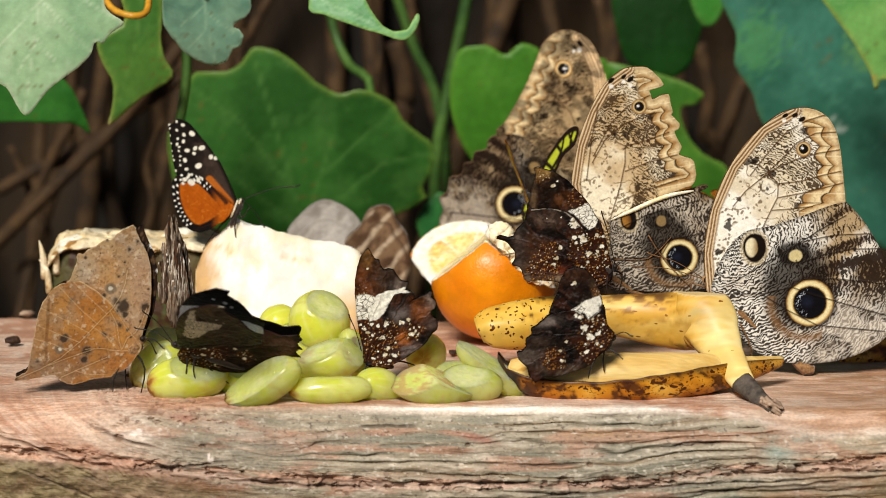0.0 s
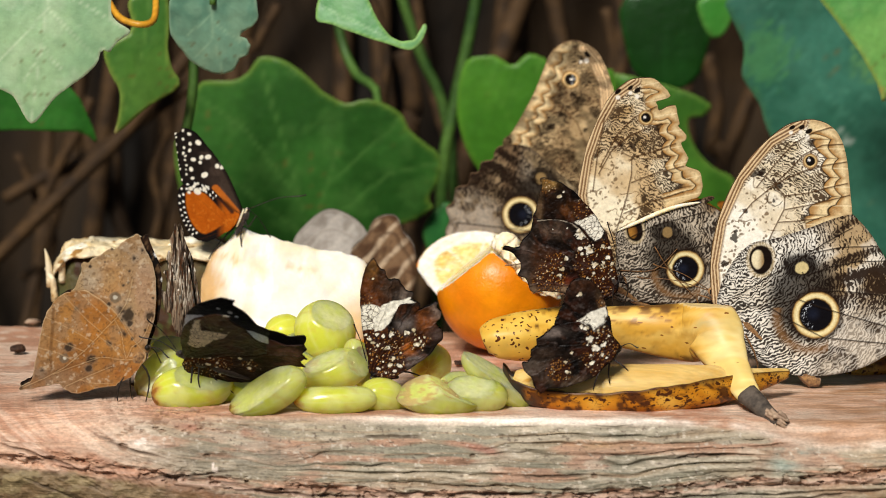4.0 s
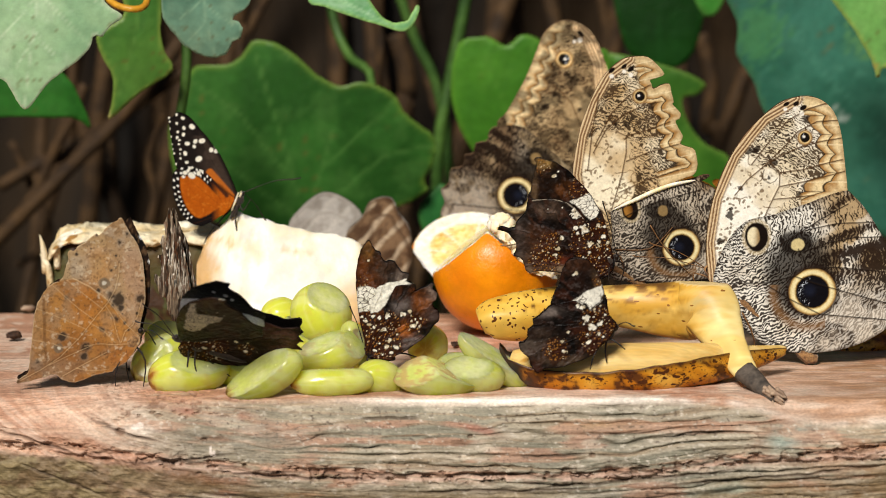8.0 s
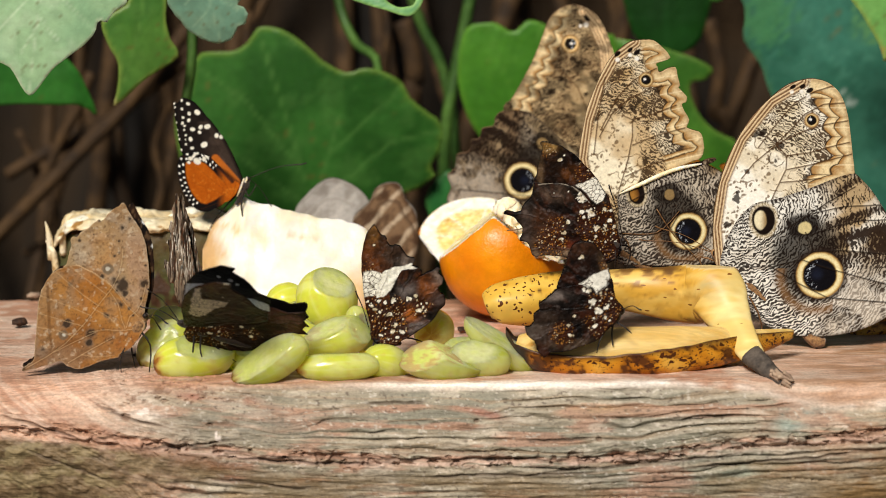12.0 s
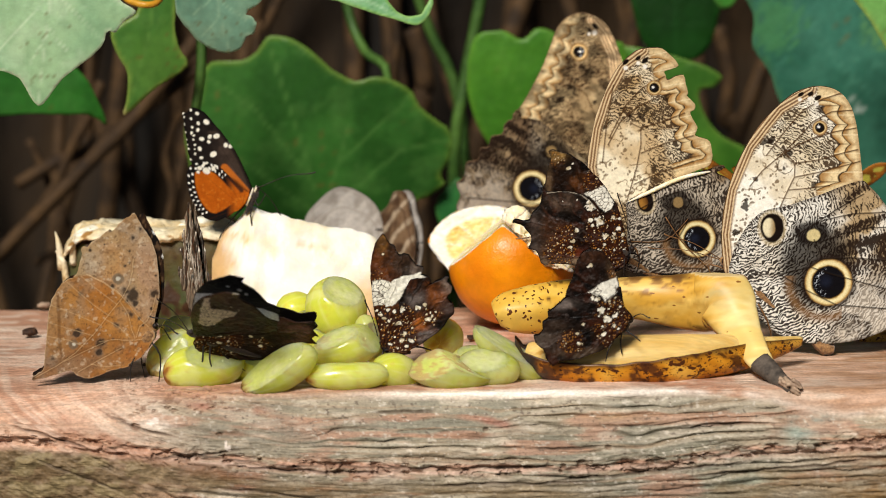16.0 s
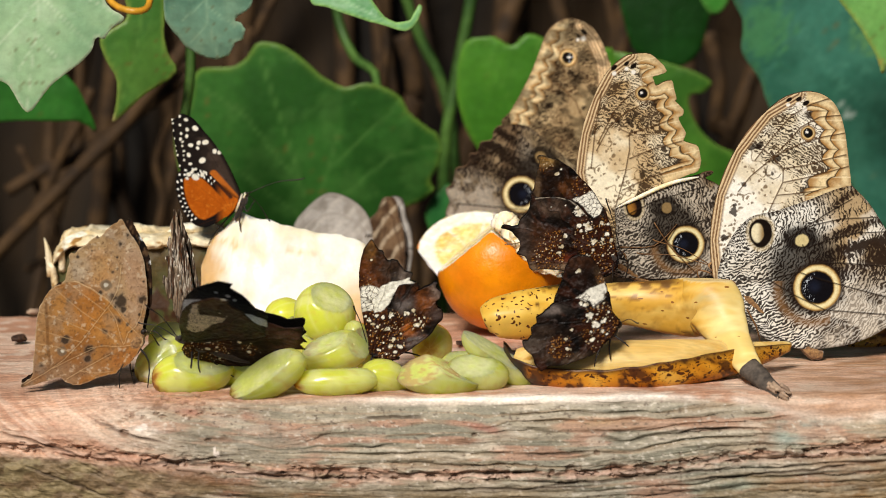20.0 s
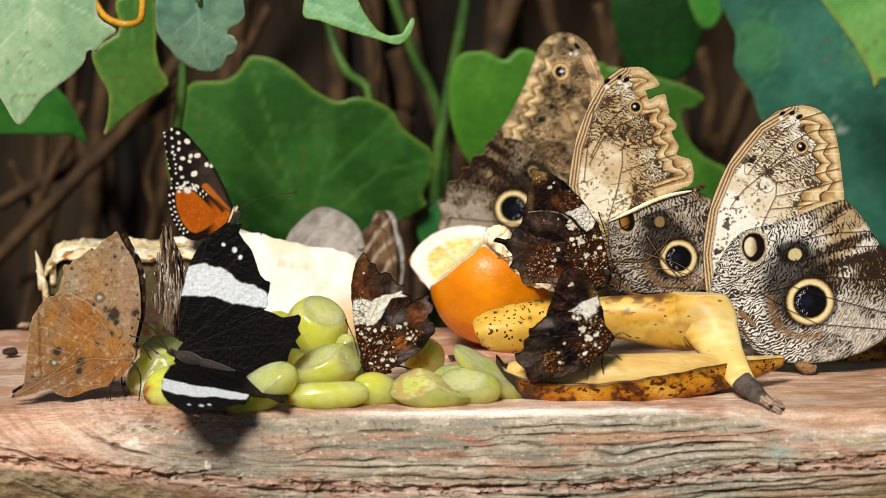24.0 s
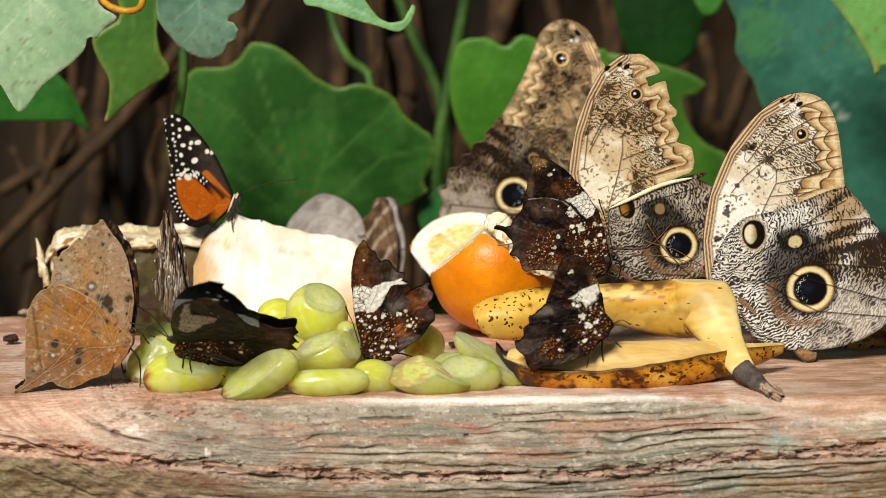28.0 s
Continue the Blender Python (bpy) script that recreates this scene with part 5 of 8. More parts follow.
def owl_upper(x, z, edge):
    c = mix(tile("4a3626", x), srgb("2a2230"), step(np.hypot(x, z), 20, 45))
    return mix(c, srgb("b08850"), (1 - step(edge, 1, 6)) * 0.3), np.zeros(len(x))


def cells(x, z, size, seed):
    """Jittered cells: distance to the nearest and the second centre in cell sizes, and the cell's own number 0..1."""
    gx, gz = np.floor(x / size), np.floor(z / size)
    d1, d2, own = np.full(len(x), 9.0), np.full(len(x), 9.0), np.zeros(len(x))
    for i in (-1, 0, 1):
        for j in (-1, 0, 1):
            cx, cz = gx + i, gz + j
            d = np.hypot(x / size - cx - val(cx, cz, seed), z / size - cz - val(cx, cz, seed + 1))
            near = d < d1
            d2 = np.where(near, d1, np.minimum(d2, d))
            own = np.where(near, val(cx, cz, seed + 2), own)
            d1 = np.where(near, d, d1)
    return d1, d2, own


def jazzy_under(hub, bands=(), blots=(), nets=(), patches=(), deep="080504", mid="1a100a", tint="36190c", veins=9, line=None):
    """Dark bark-like underside. bands: (outline, netting 0..1) in cream; blots: cream flecks (x, z, radius); nets: (x, z, radius, amount) of small
    cream and rust flecks; patches: (x, z, rx, rz, colour, amount) of tone; line: a pale hairline."""
    def fn(x, z, edge):
        n1, n2, n3 = fbm(x / 6, z / 6, 3), fbm(x / 2.2, z / 2.2, 13), fbm(x / 0.9, z / 0.9, 23)
        wx, wz = x + 1.0 * (n2 - 0.5) + 0.15 * (n3 - 0.5), z + 1.0 * (fbm(x / 2.2 + 7, z / 2.2, 14) - 0.5)
        a = np.arctan2(z - hub[1], x - hub[0]) + 0.15 * (n1 - 0.5)
        d = np.hypot(x - hub[0], z - hub[1])
        rib = np.abs(np.sin(a * veins)) * np.minimum(d, 14) / 3
        streak = fbm(a * 16, d / 7, 53)
        c = mix(tile(deep, x), srgb(mid), step(n1, 0.38, 0.62))
        c = mix(c, srgb(tint), step(0.6 * streak + 0.4 * fbm(x / 3.4, z / 3.4, 15), 0.46, 0.62) * 0.8)
        c = mix(c, srgb("060403"), step(fbm(x / 5, z / 5, 33), 0.5, 0.62) * 0.75)
        for px, pz, rx, rz, tone, k in patches:
            w = np.exp(-((x - px) / rx) ** 2 - ((z - pz) / rz) ** 2)
            c = mix(c, srgb(tone), np.clip(w * 1.6, 0, 1) * k * (0.35 + 0.9 * step(0.5 * streak + 0.5 * n2, 0.36, 0.62)))
        c = mix(c, srgb("6f625c"), step(0.5 * streak + 0.5 * n3, 0.58, 0.7) * 0.22 * step(edge, 0.4, 3))
        c = mix(c, srgb("040303"), (1 - step(rib, 0.06, 0.25)) * 0.5)
        for px, pz, pr, k in nets:
            w = (1 - step(np.hypot(x - px, z - pz) + 3.5 * (n2 - 0.5), pr * 0.75, pr * 1.15)) * k
            d1, d2, own = cells(wx, wz, 0.8, 63)
            c = mix(c, srgb("47200b"), w * 0.6)
            c = mix(c, srgb("0b0604"), w * (1 - step(d2 - d1, 0.06, 0.22)) * 0.8)
            c = mix(c, srgb("a8702f"), w * (1 - step(d1, 0.22, 0.36)) * (own > 0.6))
            c = mix(c, srgb("dccba8"), w * (1 - step(d1, 0.22, 0.34)) * (own > 0.88))
        for outline, netting in bands:
            w = area(x + 1.1 * (n2 - 0.5) + 0.5 * (n3 - 0.5), z + 1.1 * (fbm(x / 2 + 5, z / 2, 16) - 0.5), outline, 0.25)
            c = mix(c, srgb("efe8d6"), w)
            d1, d2, own = cells(wx, wz, 1.7, 83)
            c = mix(c, srgb("3c2a1c"), w * (1 - step(d2 - d1, 0.05, 0.16)) * step(fbm(x / 4, z / 4, 84), 0.62 - 0.4 * netting, 0.72 - 0.4 * netting) * 0.9 * (netting > 0))
            c = mix(c, srgb("8a7860"), w * (1 - step(rib, 0.03, 0.12)) * 0.6)
        for j, (px, pz, rr) in enumerate(blots):
            t = 0.6 * j
            u, w = (x - px) * math.cos(t) + (z - pz) * math.sin(t), (z - pz) * math.cos(t) - (x - px) * math.sin(t)
            dd = np.hypot(u * (0.75 + 0.12 * (j % 5)), w * 1.1) + 1.5 * (n3 - 0.5) * rr + 0.15 * rr
            c = mix(c, srgb("160c06"), (1 - step(dd, rr * 1.15, rr * 1.6)) * 0.7)
            c = mix(c, mix(tile("efe6d2", x), srgb("c9b795"), step(n2, 0.45, 0.65)), 1 - step(dd, rr * 0.8, rr * 1.05))
        if line:
            c = mix(c, srgb("b9aa94"), (1 - step(line_dist(x, z, line), 0.1, 0.35)) * step(n2, 0.35, 0.55) * 0.8)
        c = mix(c, srgb("050303"), (1 - step(edge, 0.1, 0.6)) * 0.4)
        return c, 0.3 + 0.9 * (n1 - 0.5) + 0.5 * (streak - 0.5) + 0.3 * (n2 - 0.5) + 0.2 * (1 - step(rib, 0.1, 0.6))
    return fn


def edge_bark(x, z, edge):
    """Frayed grey-brown underside with long pale and dark streaks."""
    n, m = fbm(x / 2.2, z / 12, 3), fbm(x / 0.9, z / 3.5, 7)
    c = mix(tile("47362a", x), srgb("9a8770"), step(0.6 * n + 0.4 * m, 0.38, 0.62))
    c = mix(c, srgb("e2d8c6"), step(m, 0.56, 0.68) * step(z, 8, 16) * (1 - step(z, 30, 38)) * 0.9)
    c = mix(c, srgb("1a110b"), step(fbm(x / 1.4, z / 5, 9), 0.56, 0.66) * 0.9)
    return mix(c, srgb("6a3a1a"), step(fbm(x / 2, z / 2, 11), 0.6, 0.7) * 0.5), 0.9 * (m - 0.5) + 0.6 * (n - 0.5)


def jazzy_upper(band, dots):
    def fn(x, z, edge):
        n2 = fbm(x / 2.2, z / 2.2, 13)
        c = mix(tile("070606", x), srgb("161211"), fbm(x / 5, z / 3, 2))
        ray = np.abs(np.sin(np.arctan2(z, x + 2) * 11))
        c = mix(c, srgb("2a2624"), (1 - step(ray * np.hypot(x, z) / 8, 0.1, 0.5)) * 0.5)
        if band:
            bd = area(x + 1.2 * (n2 - 0.5), z + 1.2 * (n2 - 0.5), band, 0.3)
            c = mix(c, srgb("e9ecee"), bd)
            c = mix(c, srgb("b4b8be"), bd * (1 - step(ray * np.hypot(x, z) / 8, 0.08, 0.3)) * 0.5)
        return spots_on(c, x, z, dots, 0.85, "f4f4f4"), np.zeros(len(x))
    return fn


def leafwing_under(x, z, edge):
    n1, n2, n3 = fbm(x / 12, z / 12, 2), fbm(x / 4, z / 4, 7), fbm(x / 1.2, z / 1.2, 9)
    low = area(x, z, LEAF_HIND, 0.6)
    c = mix(tile("a2855f", x), srgb("957149"), step(n1, 0.36, 0.62))
    c = mix(c, srgb("9f8c76"), step(n2, 0.44, 0.66) * 0.6)
    hind = mix(tile("a2713a", x), srgb("8c5c2e"), step(fbm(x / 9, z / 9, 3), 0.36, 0.64))
    hind = mix(hind, srgb("94785a"), step(fbm(x / 5, z / 5, 11), 0.46, 0.66) * 0.6)
    c = mix(c, hind, low)
    for px, pz, rx, rz, tone, k in LEAF_TONES:
        c = mix(c, srgb(tone), np.clip(1.4 * np.exp(-((x - px) / rx) ** 2 - ((z - pz) / rz) ** 2), 0, 1) * k * (0.5 + 0.5 * step(n2, 0.3, 0.6)))
    c = mix(c, srgb("5e4128"), step(n3, 0.56, 0.74) * 0.45)
    c = mix(c, srgb("c9b496"), step(fbm(x / 1.6, z / 1.6, 19), 0.64, 0.78) * 0.45)
    c = mix(c, srgb("42311f"), step(fbm(x / 0.7, z / 0.7, 29), 0.74, 0.8) * 0.6)
    for px, pz, r in LEAF_SPOTS:
        d = np.hypot(x - px, z - pz) + 1.5 * r * (n2 - 0.5) + 0.9 * r * (n3 - 0.5)
        c = mix(c, srgb("6a5a4a"), (1 - step(d, r * 0.8, r * 1.3)) * 0.45)
        c = mix(c, srgb("2c231c"), (1 - step(d, r * 0.45, r * 0.95)) * 0.88)
    for px, pz, r in LEAF_RINGS:
        d = np.hypot(x - px, z - pz) + 0.8 * (n3 - 0.5)
        c = mix(c, srgb("5e5648"), (1 - step(d, r, r * 1.4)) * 0.7)
        c = mix(c, srgb("cfc6b2"), (1 - step(d, r * 0.3, r * 0.6)) * 0.8)
    v = np.minimum.reduce([line_dist(x, z, p) for p in LEAF_VEINS])
    c = mix(c, srgb("4c3018"), (1 - step(np.abs(v - 0.4), 0.1, 0.4)) * 0.25)
    c = mix(c, srgb("d0b083"), (1 - step(v, 0.04, 0.2)) * 0.4)
    f = np.minimum.reduce([line_dist(x, z, p) for p in LEAF_FINE])
    c = mix(c, srgb("c8a679"), (1 - step(f, 0.05, 0.25)) * 0.45)
    w = line_dist(x, z, LEAF_SHADE)
    c = mix(c, srgb("5e3c1e"), (1 - step(w + 0.6 * (n3 - 0.5), 0.2, 0.9)) * 0.6)
    c = mix(c, srgb("33241a"), step(-x, 37.0, 39.5) * (z < 0) * 0.85)
    c = mix(c, srgb("d9c19a"), (1 - step(edge, 0.1, 0.4)) * 0.3 * step(n2, 0.35, 0.55))
    return c, 0.03 * (1 - step(v, 0.1, 0.6)) + 0.6 * (n2 - 0.5) + 0.25 * (n3 - 0.5)


def leafwing_upper(x, z, edge):
    c = mix(tile("2c1c12", x), srgb("14100e"), step(fbm(x / 2, z / 2, 4), 0.4, 0.6))
    c = mix(c, srgb("6d5238"), step(fbm(x / 0.9, z / 2, 6), 0.6, 0.7) * 0.6)
    c = mix(c, srgb("c8761c"), step(edge, 1.2, 2.0) * (1 - step(z, 30, 34)))
    c = spots_on(c, x, z, [(5.6, 50.0, 1.0), (3, 44), (9, 41)], 0.8, "f0ece4")
    return c, np.zeros(len(x))


def tiger_fore(x, z, edge):
    n = fbm(x / 3, z / 3, 3)
    c = mix(tile("3a2e26", x), srgb("1a1411"), step(-x + 0.3 * z, 8, 24))
    c = mix(c, srgb("54443a"), np.exp(-(seg_dist(x, z, (0, 2), (-14, 30)) / 2.5) ** 2) * 0.4 * step(n, 0.3, 0.6))
    vein = np.abs(np.sin(np.arctan2(z - 1, x - 2) * 12))
    c = mix(c, srgb("0c0907"), (1 - step(vein * np.hypot(x, z) / 6, 0.06, 0.3)) * 0.6)
    c = mix(c, srgb("b4601c"), (1 - step(seg_dist(x, z, *TIGER_STREAK) - 0.05 * (z + 4), 0.3, 1.0)) * 0.92)
    c = mix(c, srgb("0b0807"), (1 - step(edge, 0.4, 1.6)) * 0.7)
    return spots_on(c, x, z, TIGER_DOTS, 0.7, "e6dfcc", 0.15), np.zeros(len(x))


def tiger_hind(x, z, edge):
    n = fbm(x / 3, z / 3, 3)
    c = mix(tile("b65c10", x), srgb("9a4608"), n)
    c = mix(c, srgb("cd7a24"), step(fbm(x / 1.2, z / 1.2, 5), 0.62, 0.72) * 0.35)
    margin = (1 - step(edge, 2.9, 3.7)) * (1 - step(x, -9, -4)) * step(-x - 0.6 * z, -8, 2)
    margin = np.maximum(margin, (1 - step(seg_dist(x, z, (-22.2, 15.1), (-11.3, 16.1)), 2.4, 3.4)))
    c = mix(c, srgb("120e0d"), margin)
    c = mix(c, srgb("1c1412"), (1 - step(seg_dist(x, z, (-11.0, 14.6), (-2.3, 4.7)), 0.5, 1.3)) * 0.9)
    vein = np.abs(np.sin(np.arctan2(z + 2, x + 2) * 9))
    c = mix(c, srgb("5a2a0a"), (1 - step(vein * np.hypot(x, z) / 6, 0.04, 0.22)) * 0.5)
    ph = np.arctan2(z - 4, x + 12)
    for lim, r in ((0.8, 0.55), (2.3, 0.6)):
        dot = np.hypot(edge - lim, (np.mod(ph * 15 / np.pi + (0.5 if lim > 1 else 0), 1) - 0.5) * 2.9)
        c = mix(c, srgb("efe9dc"), (1 - step(dot, r * 0.65, r * 0.95)) * margin * (x - 0.5 * z < -14))
    return spots_on(c, x, z, TIGER_HIND_DOTS, 0.8, "dcd6c4", 0.15), np.zeros(len(x))


def malachite(base, patch):
    def fn(x, z, edge):
        n = fbm(x / 4, z / 4, 3)
        c = mix(tile(base, x), srgb("2a1a12"), step(n, 0.5, 0.7) * 0.6)
        u = np.mod(x / 7.5 + 0.2 * np.sin(z / 4), 1)
        w = np.mod(z / 10 + 0.15 * np.sin(x / 5), 1)
        cell = step(np.minimum(np.minimum(u, 1 - u) * 7.5, np.minimum(w, 1 - w) * 10), 0.7, 1.3)
        c = mix(c, srgb(patch), cell * step(edge, 1.8, 2.6) * step(fbm(x / 8, z / 8, 5), 0.22, 0.3))
        return c, np.zeros(len(x))
    return fn


def plain_wing(c1, c2, c3):
    def fn(x, z, edge):
        n, m = fbm(x / 5, z / 5, 3), fbm(x / 1.5, z / 1.5, 6)
        c = mix(tile(c1, x), srgb(c2), step(n, 0.4, 0.62))
        stripe = np.abs(np.mod(z * 0.8 - x * 0.9 + 3 * n, 9) - 4.5)
        c = mix(c, srgb(c3), (1 - step(stripe, 0.8, 1.8)) * 0.7)
        c = mix(c, srgb(c2), step(m, 0.55, 0.7) * 0.5)
        return mix(c, srgb(c2), (1 - step(edge, 0.8, 2)) * 0.7), np.zeros(len(x))
    return fn


# ---- butterflies ----
def mm(p, y=0.0):
    return (p[0] / 1000, y / 1000, p[1] / 1000)


def insect_body(g, head, tail, r, mat_, leg_mat, feet, antennae, y=0.0, eye=True):
    """Head, thorax, abdomen, legs and feelers; points in millimetres of the thing's own x, z plane."""
    h, t = Vector(mm(head, y)), Vector(mm(tail, y))
    d = t - h
    rr = r / 1000
    tube("thorax", [h + d * 0.10, h + d * 0.2, h + d * 0.32, h + d * 0.44], [rr * 0.55, rr, rr * 1.05, rr * 0.6], mat_, g, seg=12)
    tube("abdomen", [h + d * 0.4, h + d * 0.55, h + d * 0.8, t], [rr * 0.6, rr * 0.85, rr * 0.7, rr * 0.2], mat_, g, seg=12)
    hd = tube("head", [h - d * 0.04, h + d * 0.02, h + d * 0.08, h + d * 0.13], [rr * 0.3, rr * 0.6, rr * 0.6, rr * 0.4], mat_, g, seg=10)
    if eye:
        for s in (-1, 1):
            bm = bmesh.new()
            bmesh.ops.create_uvsphere(bm, u_segments=10, v_segments=7, radius=rr * 0.42)
            e = part("eye", bm, M_LEG, hd, "dark eye")
            e.location = h + d * 0.02 + Vector((0, s * rr * 0.45, rr * 0.15))
    for k, (foot, knee) in enumerate(feet):
        hip = h + d * (0.2 + 0.05 * k)
        side = (-1.2, 1.2)[k % 2] * r * 0.5
        tube("leg", [hip, mm(knee, y + side * 1.6), mm(foot, y + side * 2.0)], [0.00045, 0.00033, 0.00018], leg_mat, g, seg=6, sub=3)
    for k, tip in enumerate(antennae):
        a = Vector(mm(tip, y + (-2.5, 2.5)[k % 2]))
        mid = (h + a) / 2 + Vector((0, 0, 0.0015))
        tube("antenna", [h, mid, h + (a - h) * 0.9, a], [0.00022, 0.00015, 0.00028, 0.0003], leg_mat, g, seg=5, sub=4)


def wing_pair(g, fore, hind, fore_under, hind_under, fore_upper, hind_upper, cell, mat_, gap=0.9, far_cell=None, rough_edge=0.0, loop=5, bulge=1.5):
    """Four wings: the pair towards -y and the pair towards +y, held upright; returns them near pair first."""
    made = []
    for side, c in ((-1, cell), (1, far_cell or cell * 2)):
        def bend(x, z, s=side, off=0.0):
            d = np.hypot(x, z)
            return s * (gap + bulge * np.exp(-d / 14) + 0.012 * d * (1 + 0.5 * np.sin(d / 13))) + s * off

        def bend_hind(x, z, s=side):
            return bend(x, z, s, 0.55)
        a = sheet("forewing", mat_, g, outline=fore, cell=c, front=fore_under, back=fore_upper, side=side, bend=bend, rough_edge=rough_edge, loop=loop)
        b = sheet("hindwing", mat_, g, outline=hind, cell=c, front=hind_under, back=hind_upper, side=side, bend=bend_hind, rough_edge=rough_edge, loop=loop)
        made += [a, b]
    return made


def owl(m, label, fore, hind, fore_under, hind_under, cell=0.27, far_cell=0.7, rough_edge=0.0, feet=None, loop=4):
    g = thing("owl_butterfly", m, label, "butterfly", "owl butterflies")
    wing_pair(g, fore, hind, fore_under, hind_under, owl_upper, owl_upper, cell, M_WING, gap=0.5, far_cell=far_cell, rough_edge=rough_edge, bulge=2.4, loop=loop)
    insect_body(g, (-1, 3), (24, -20), 3.0, M_BODY_TAN, M_LEG_TAN, feet or [((4, -12), (8, -6)), ((-4, -6), (-6, 1)), ((18, -30), (16, -20))], [(-24, 14), (-30, 8)])
    return g


OWL_FORE = [(-0.0, -1.8), (-1.2, 4.5), (-1.5, 13.4), (-0.8, 22.3), (1.1, 31.2), (3.8, 39.6), (7.9, 48.0), (13.2, 56.3), (19.7, 63.1), (26.1, 68.2), (31.6, 70.2), (36.6, 70.8), (41.8, 69.5), (45.8, 66.4), (48.5, 61.6), (50.2, 55.4), (51.2, 48.8), (52.0, 42.2), (52.8, 35.6), (52.2, 33.4), (45.4, 30.7), (35.7, 23.4), (20.5, 11.2), (7.5, 0.0)]
OWL_HIND = [(1.3, -2.2), (2.1, 4.5), (4.7, 11.2), (9.0, 17.8), (14.8, 22.7), (24.7, 24.9), (36.7, 28.9), (45.4, 32.3), (52.4, 34.0), (55.7, 31.6), (59.8, 27.2), (63.8, 21.2), (67.5, 14.5), (71.2, 4.5), (73.0, -6.7), (72.8, -14.5), (69.1, -20.1), (64.1, -23.7), (58.7, -26.4), (52.1, -28.5), (43.3, -29.8), (33.3, -29.8), (25.5, -28.2), (18.9, -25.1), (13.3, -20.1), (9.2, -14.5), (6.5, -7.8)]
OWL_VEINS = [[(9.2, 32.3), (13.9, 38.2), (20.0, 43.3), (26.5, 47.7), (33.0, 50.6), (39.5, 53.2)], [(18.8, 48.8), (23.3, 44.4), (26.6, 41.1), (26.3, 35.6), (22.9, 28.5), (20.3, 22.7)], [(26.6, 41.1), (35.3, 42.2), (43.0, 44.4), (50.6, 46.2)], [(26.3, 35.6), (35.4, 37.4), (44.2, 39.6), (51.6, 41.6)], [(24.1, 30.7), (31.2, 31.2), (39.9, 32.3)],
             [(20.0, 43.3), (27.5, 50.6), (33.3, 57.2), (40.5, 61.0), (49.0, 61.6)], [(15.6, 44.4), (23.1, 54.3), (29.5, 61.6), (37.1, 66.0), (44.1, 68.2)], [(33.4, 50.6), (41.7, 53.2), (50.0, 54.6)]]
OWL_HIND_VEINS = [[(7.5, -2.2), (20.7, -2.2), (32.8, 0.5), (37.1, 3.6), (36.0, 7.8), (34.1, 11.2)], [(37.1, 3.6), (49.2, 4.0), (62.5, 2.7), (72.4, 1.8)], [(9.6, 2.2), (18.4, 7.8), (31.4, 15.6), (43.4, 23.4), (53.1, 28.9)], [(35.9, 10.0), (44.7, 13.4), (55.6, 15.6), (67.7, 16.1)],
                  [(20.7, -2.2), (31.8, -8.9), (43.0, -14.5), (56.2, -15.7), (69.5, -16.8)], [(32.8, 0.5), (40.5, -2.2), (56.1, -6.7), (72.7, -11.2)], [(7.6, -6.7), (12.1, -15.7), (19.9, -23.5), (30.0, -27.3)], [(38.0, 18.9), (48.9, 21.2), (63.2, 21.8)]]
OWL_PALE = [(1.3, 2.2), (1.0, 20.1), (3.7, 33.4), (9.0, 43.3), (14.4, 48.8), (18.9, 44.4), (25.5, 42.2), (31.1, 36.7), (30.1, 31.2), (24.7, 23.4), (16.1, 14.5), (7.4, 7.8)]
owl_a = owl(pose(*(0.1040, 0.0660, 0.2336)), "large owl butterfly with closed cream-brown wings and big eyespot", OWL_FORE, OWL_HIND,
            owl_fore((36.0, 54.8), 2.6, [(28.6, 67.8, 1.32), (32.3, 68.0, 1.32), (35.1, 66.4, 1.54)], OWL_PALE, [(35.0, 63.1), (41.7, 55.4), (43.0, 44.4), (42.5, 34.5)], [(-0.0, -1.8), (-1.5, 13.4), (1.1, 31.2), (7.9, 48.0), (19.7, 63.1), (31.6, 70.2)],
                     [(14.4, 49.3, 2.64), (17.7, 50.6, 1.76), (24.8, 45.1, 1.98), (22.2, 39.6, 1.54), (7.1, 24.9, 2.42), (9.5, 11.2, 1.98), (4.0, 14.5, 1.54), (11.8, 34.5, 1.76), (35.1, 32.3, 1.76)], OWL_VEINS, cell=(*(22.7, 40.0), 3.0), cusp=7.4, shift=3.4),
            owl_hind((1.3, -2.2), (39.9, -5.6), 9.0, (*(17.8, 16.1), 4.6), (*(33.9, 12.9), 2.8), OWL_HIND_VEINS))
tube("abdomen_tip", [mm(p, 0.0) for p in [(33.0, -27.0), (36.4, -30.2), (39.6, -32.0), (42.6, -32.6)]], [0.0010, 0.0020, 0.0027, 0.0014], M_BODY_TAN, owl_a, "frayed brown abdomen tip", seg=14, sub=5, ridges=6, ridge=0.16)
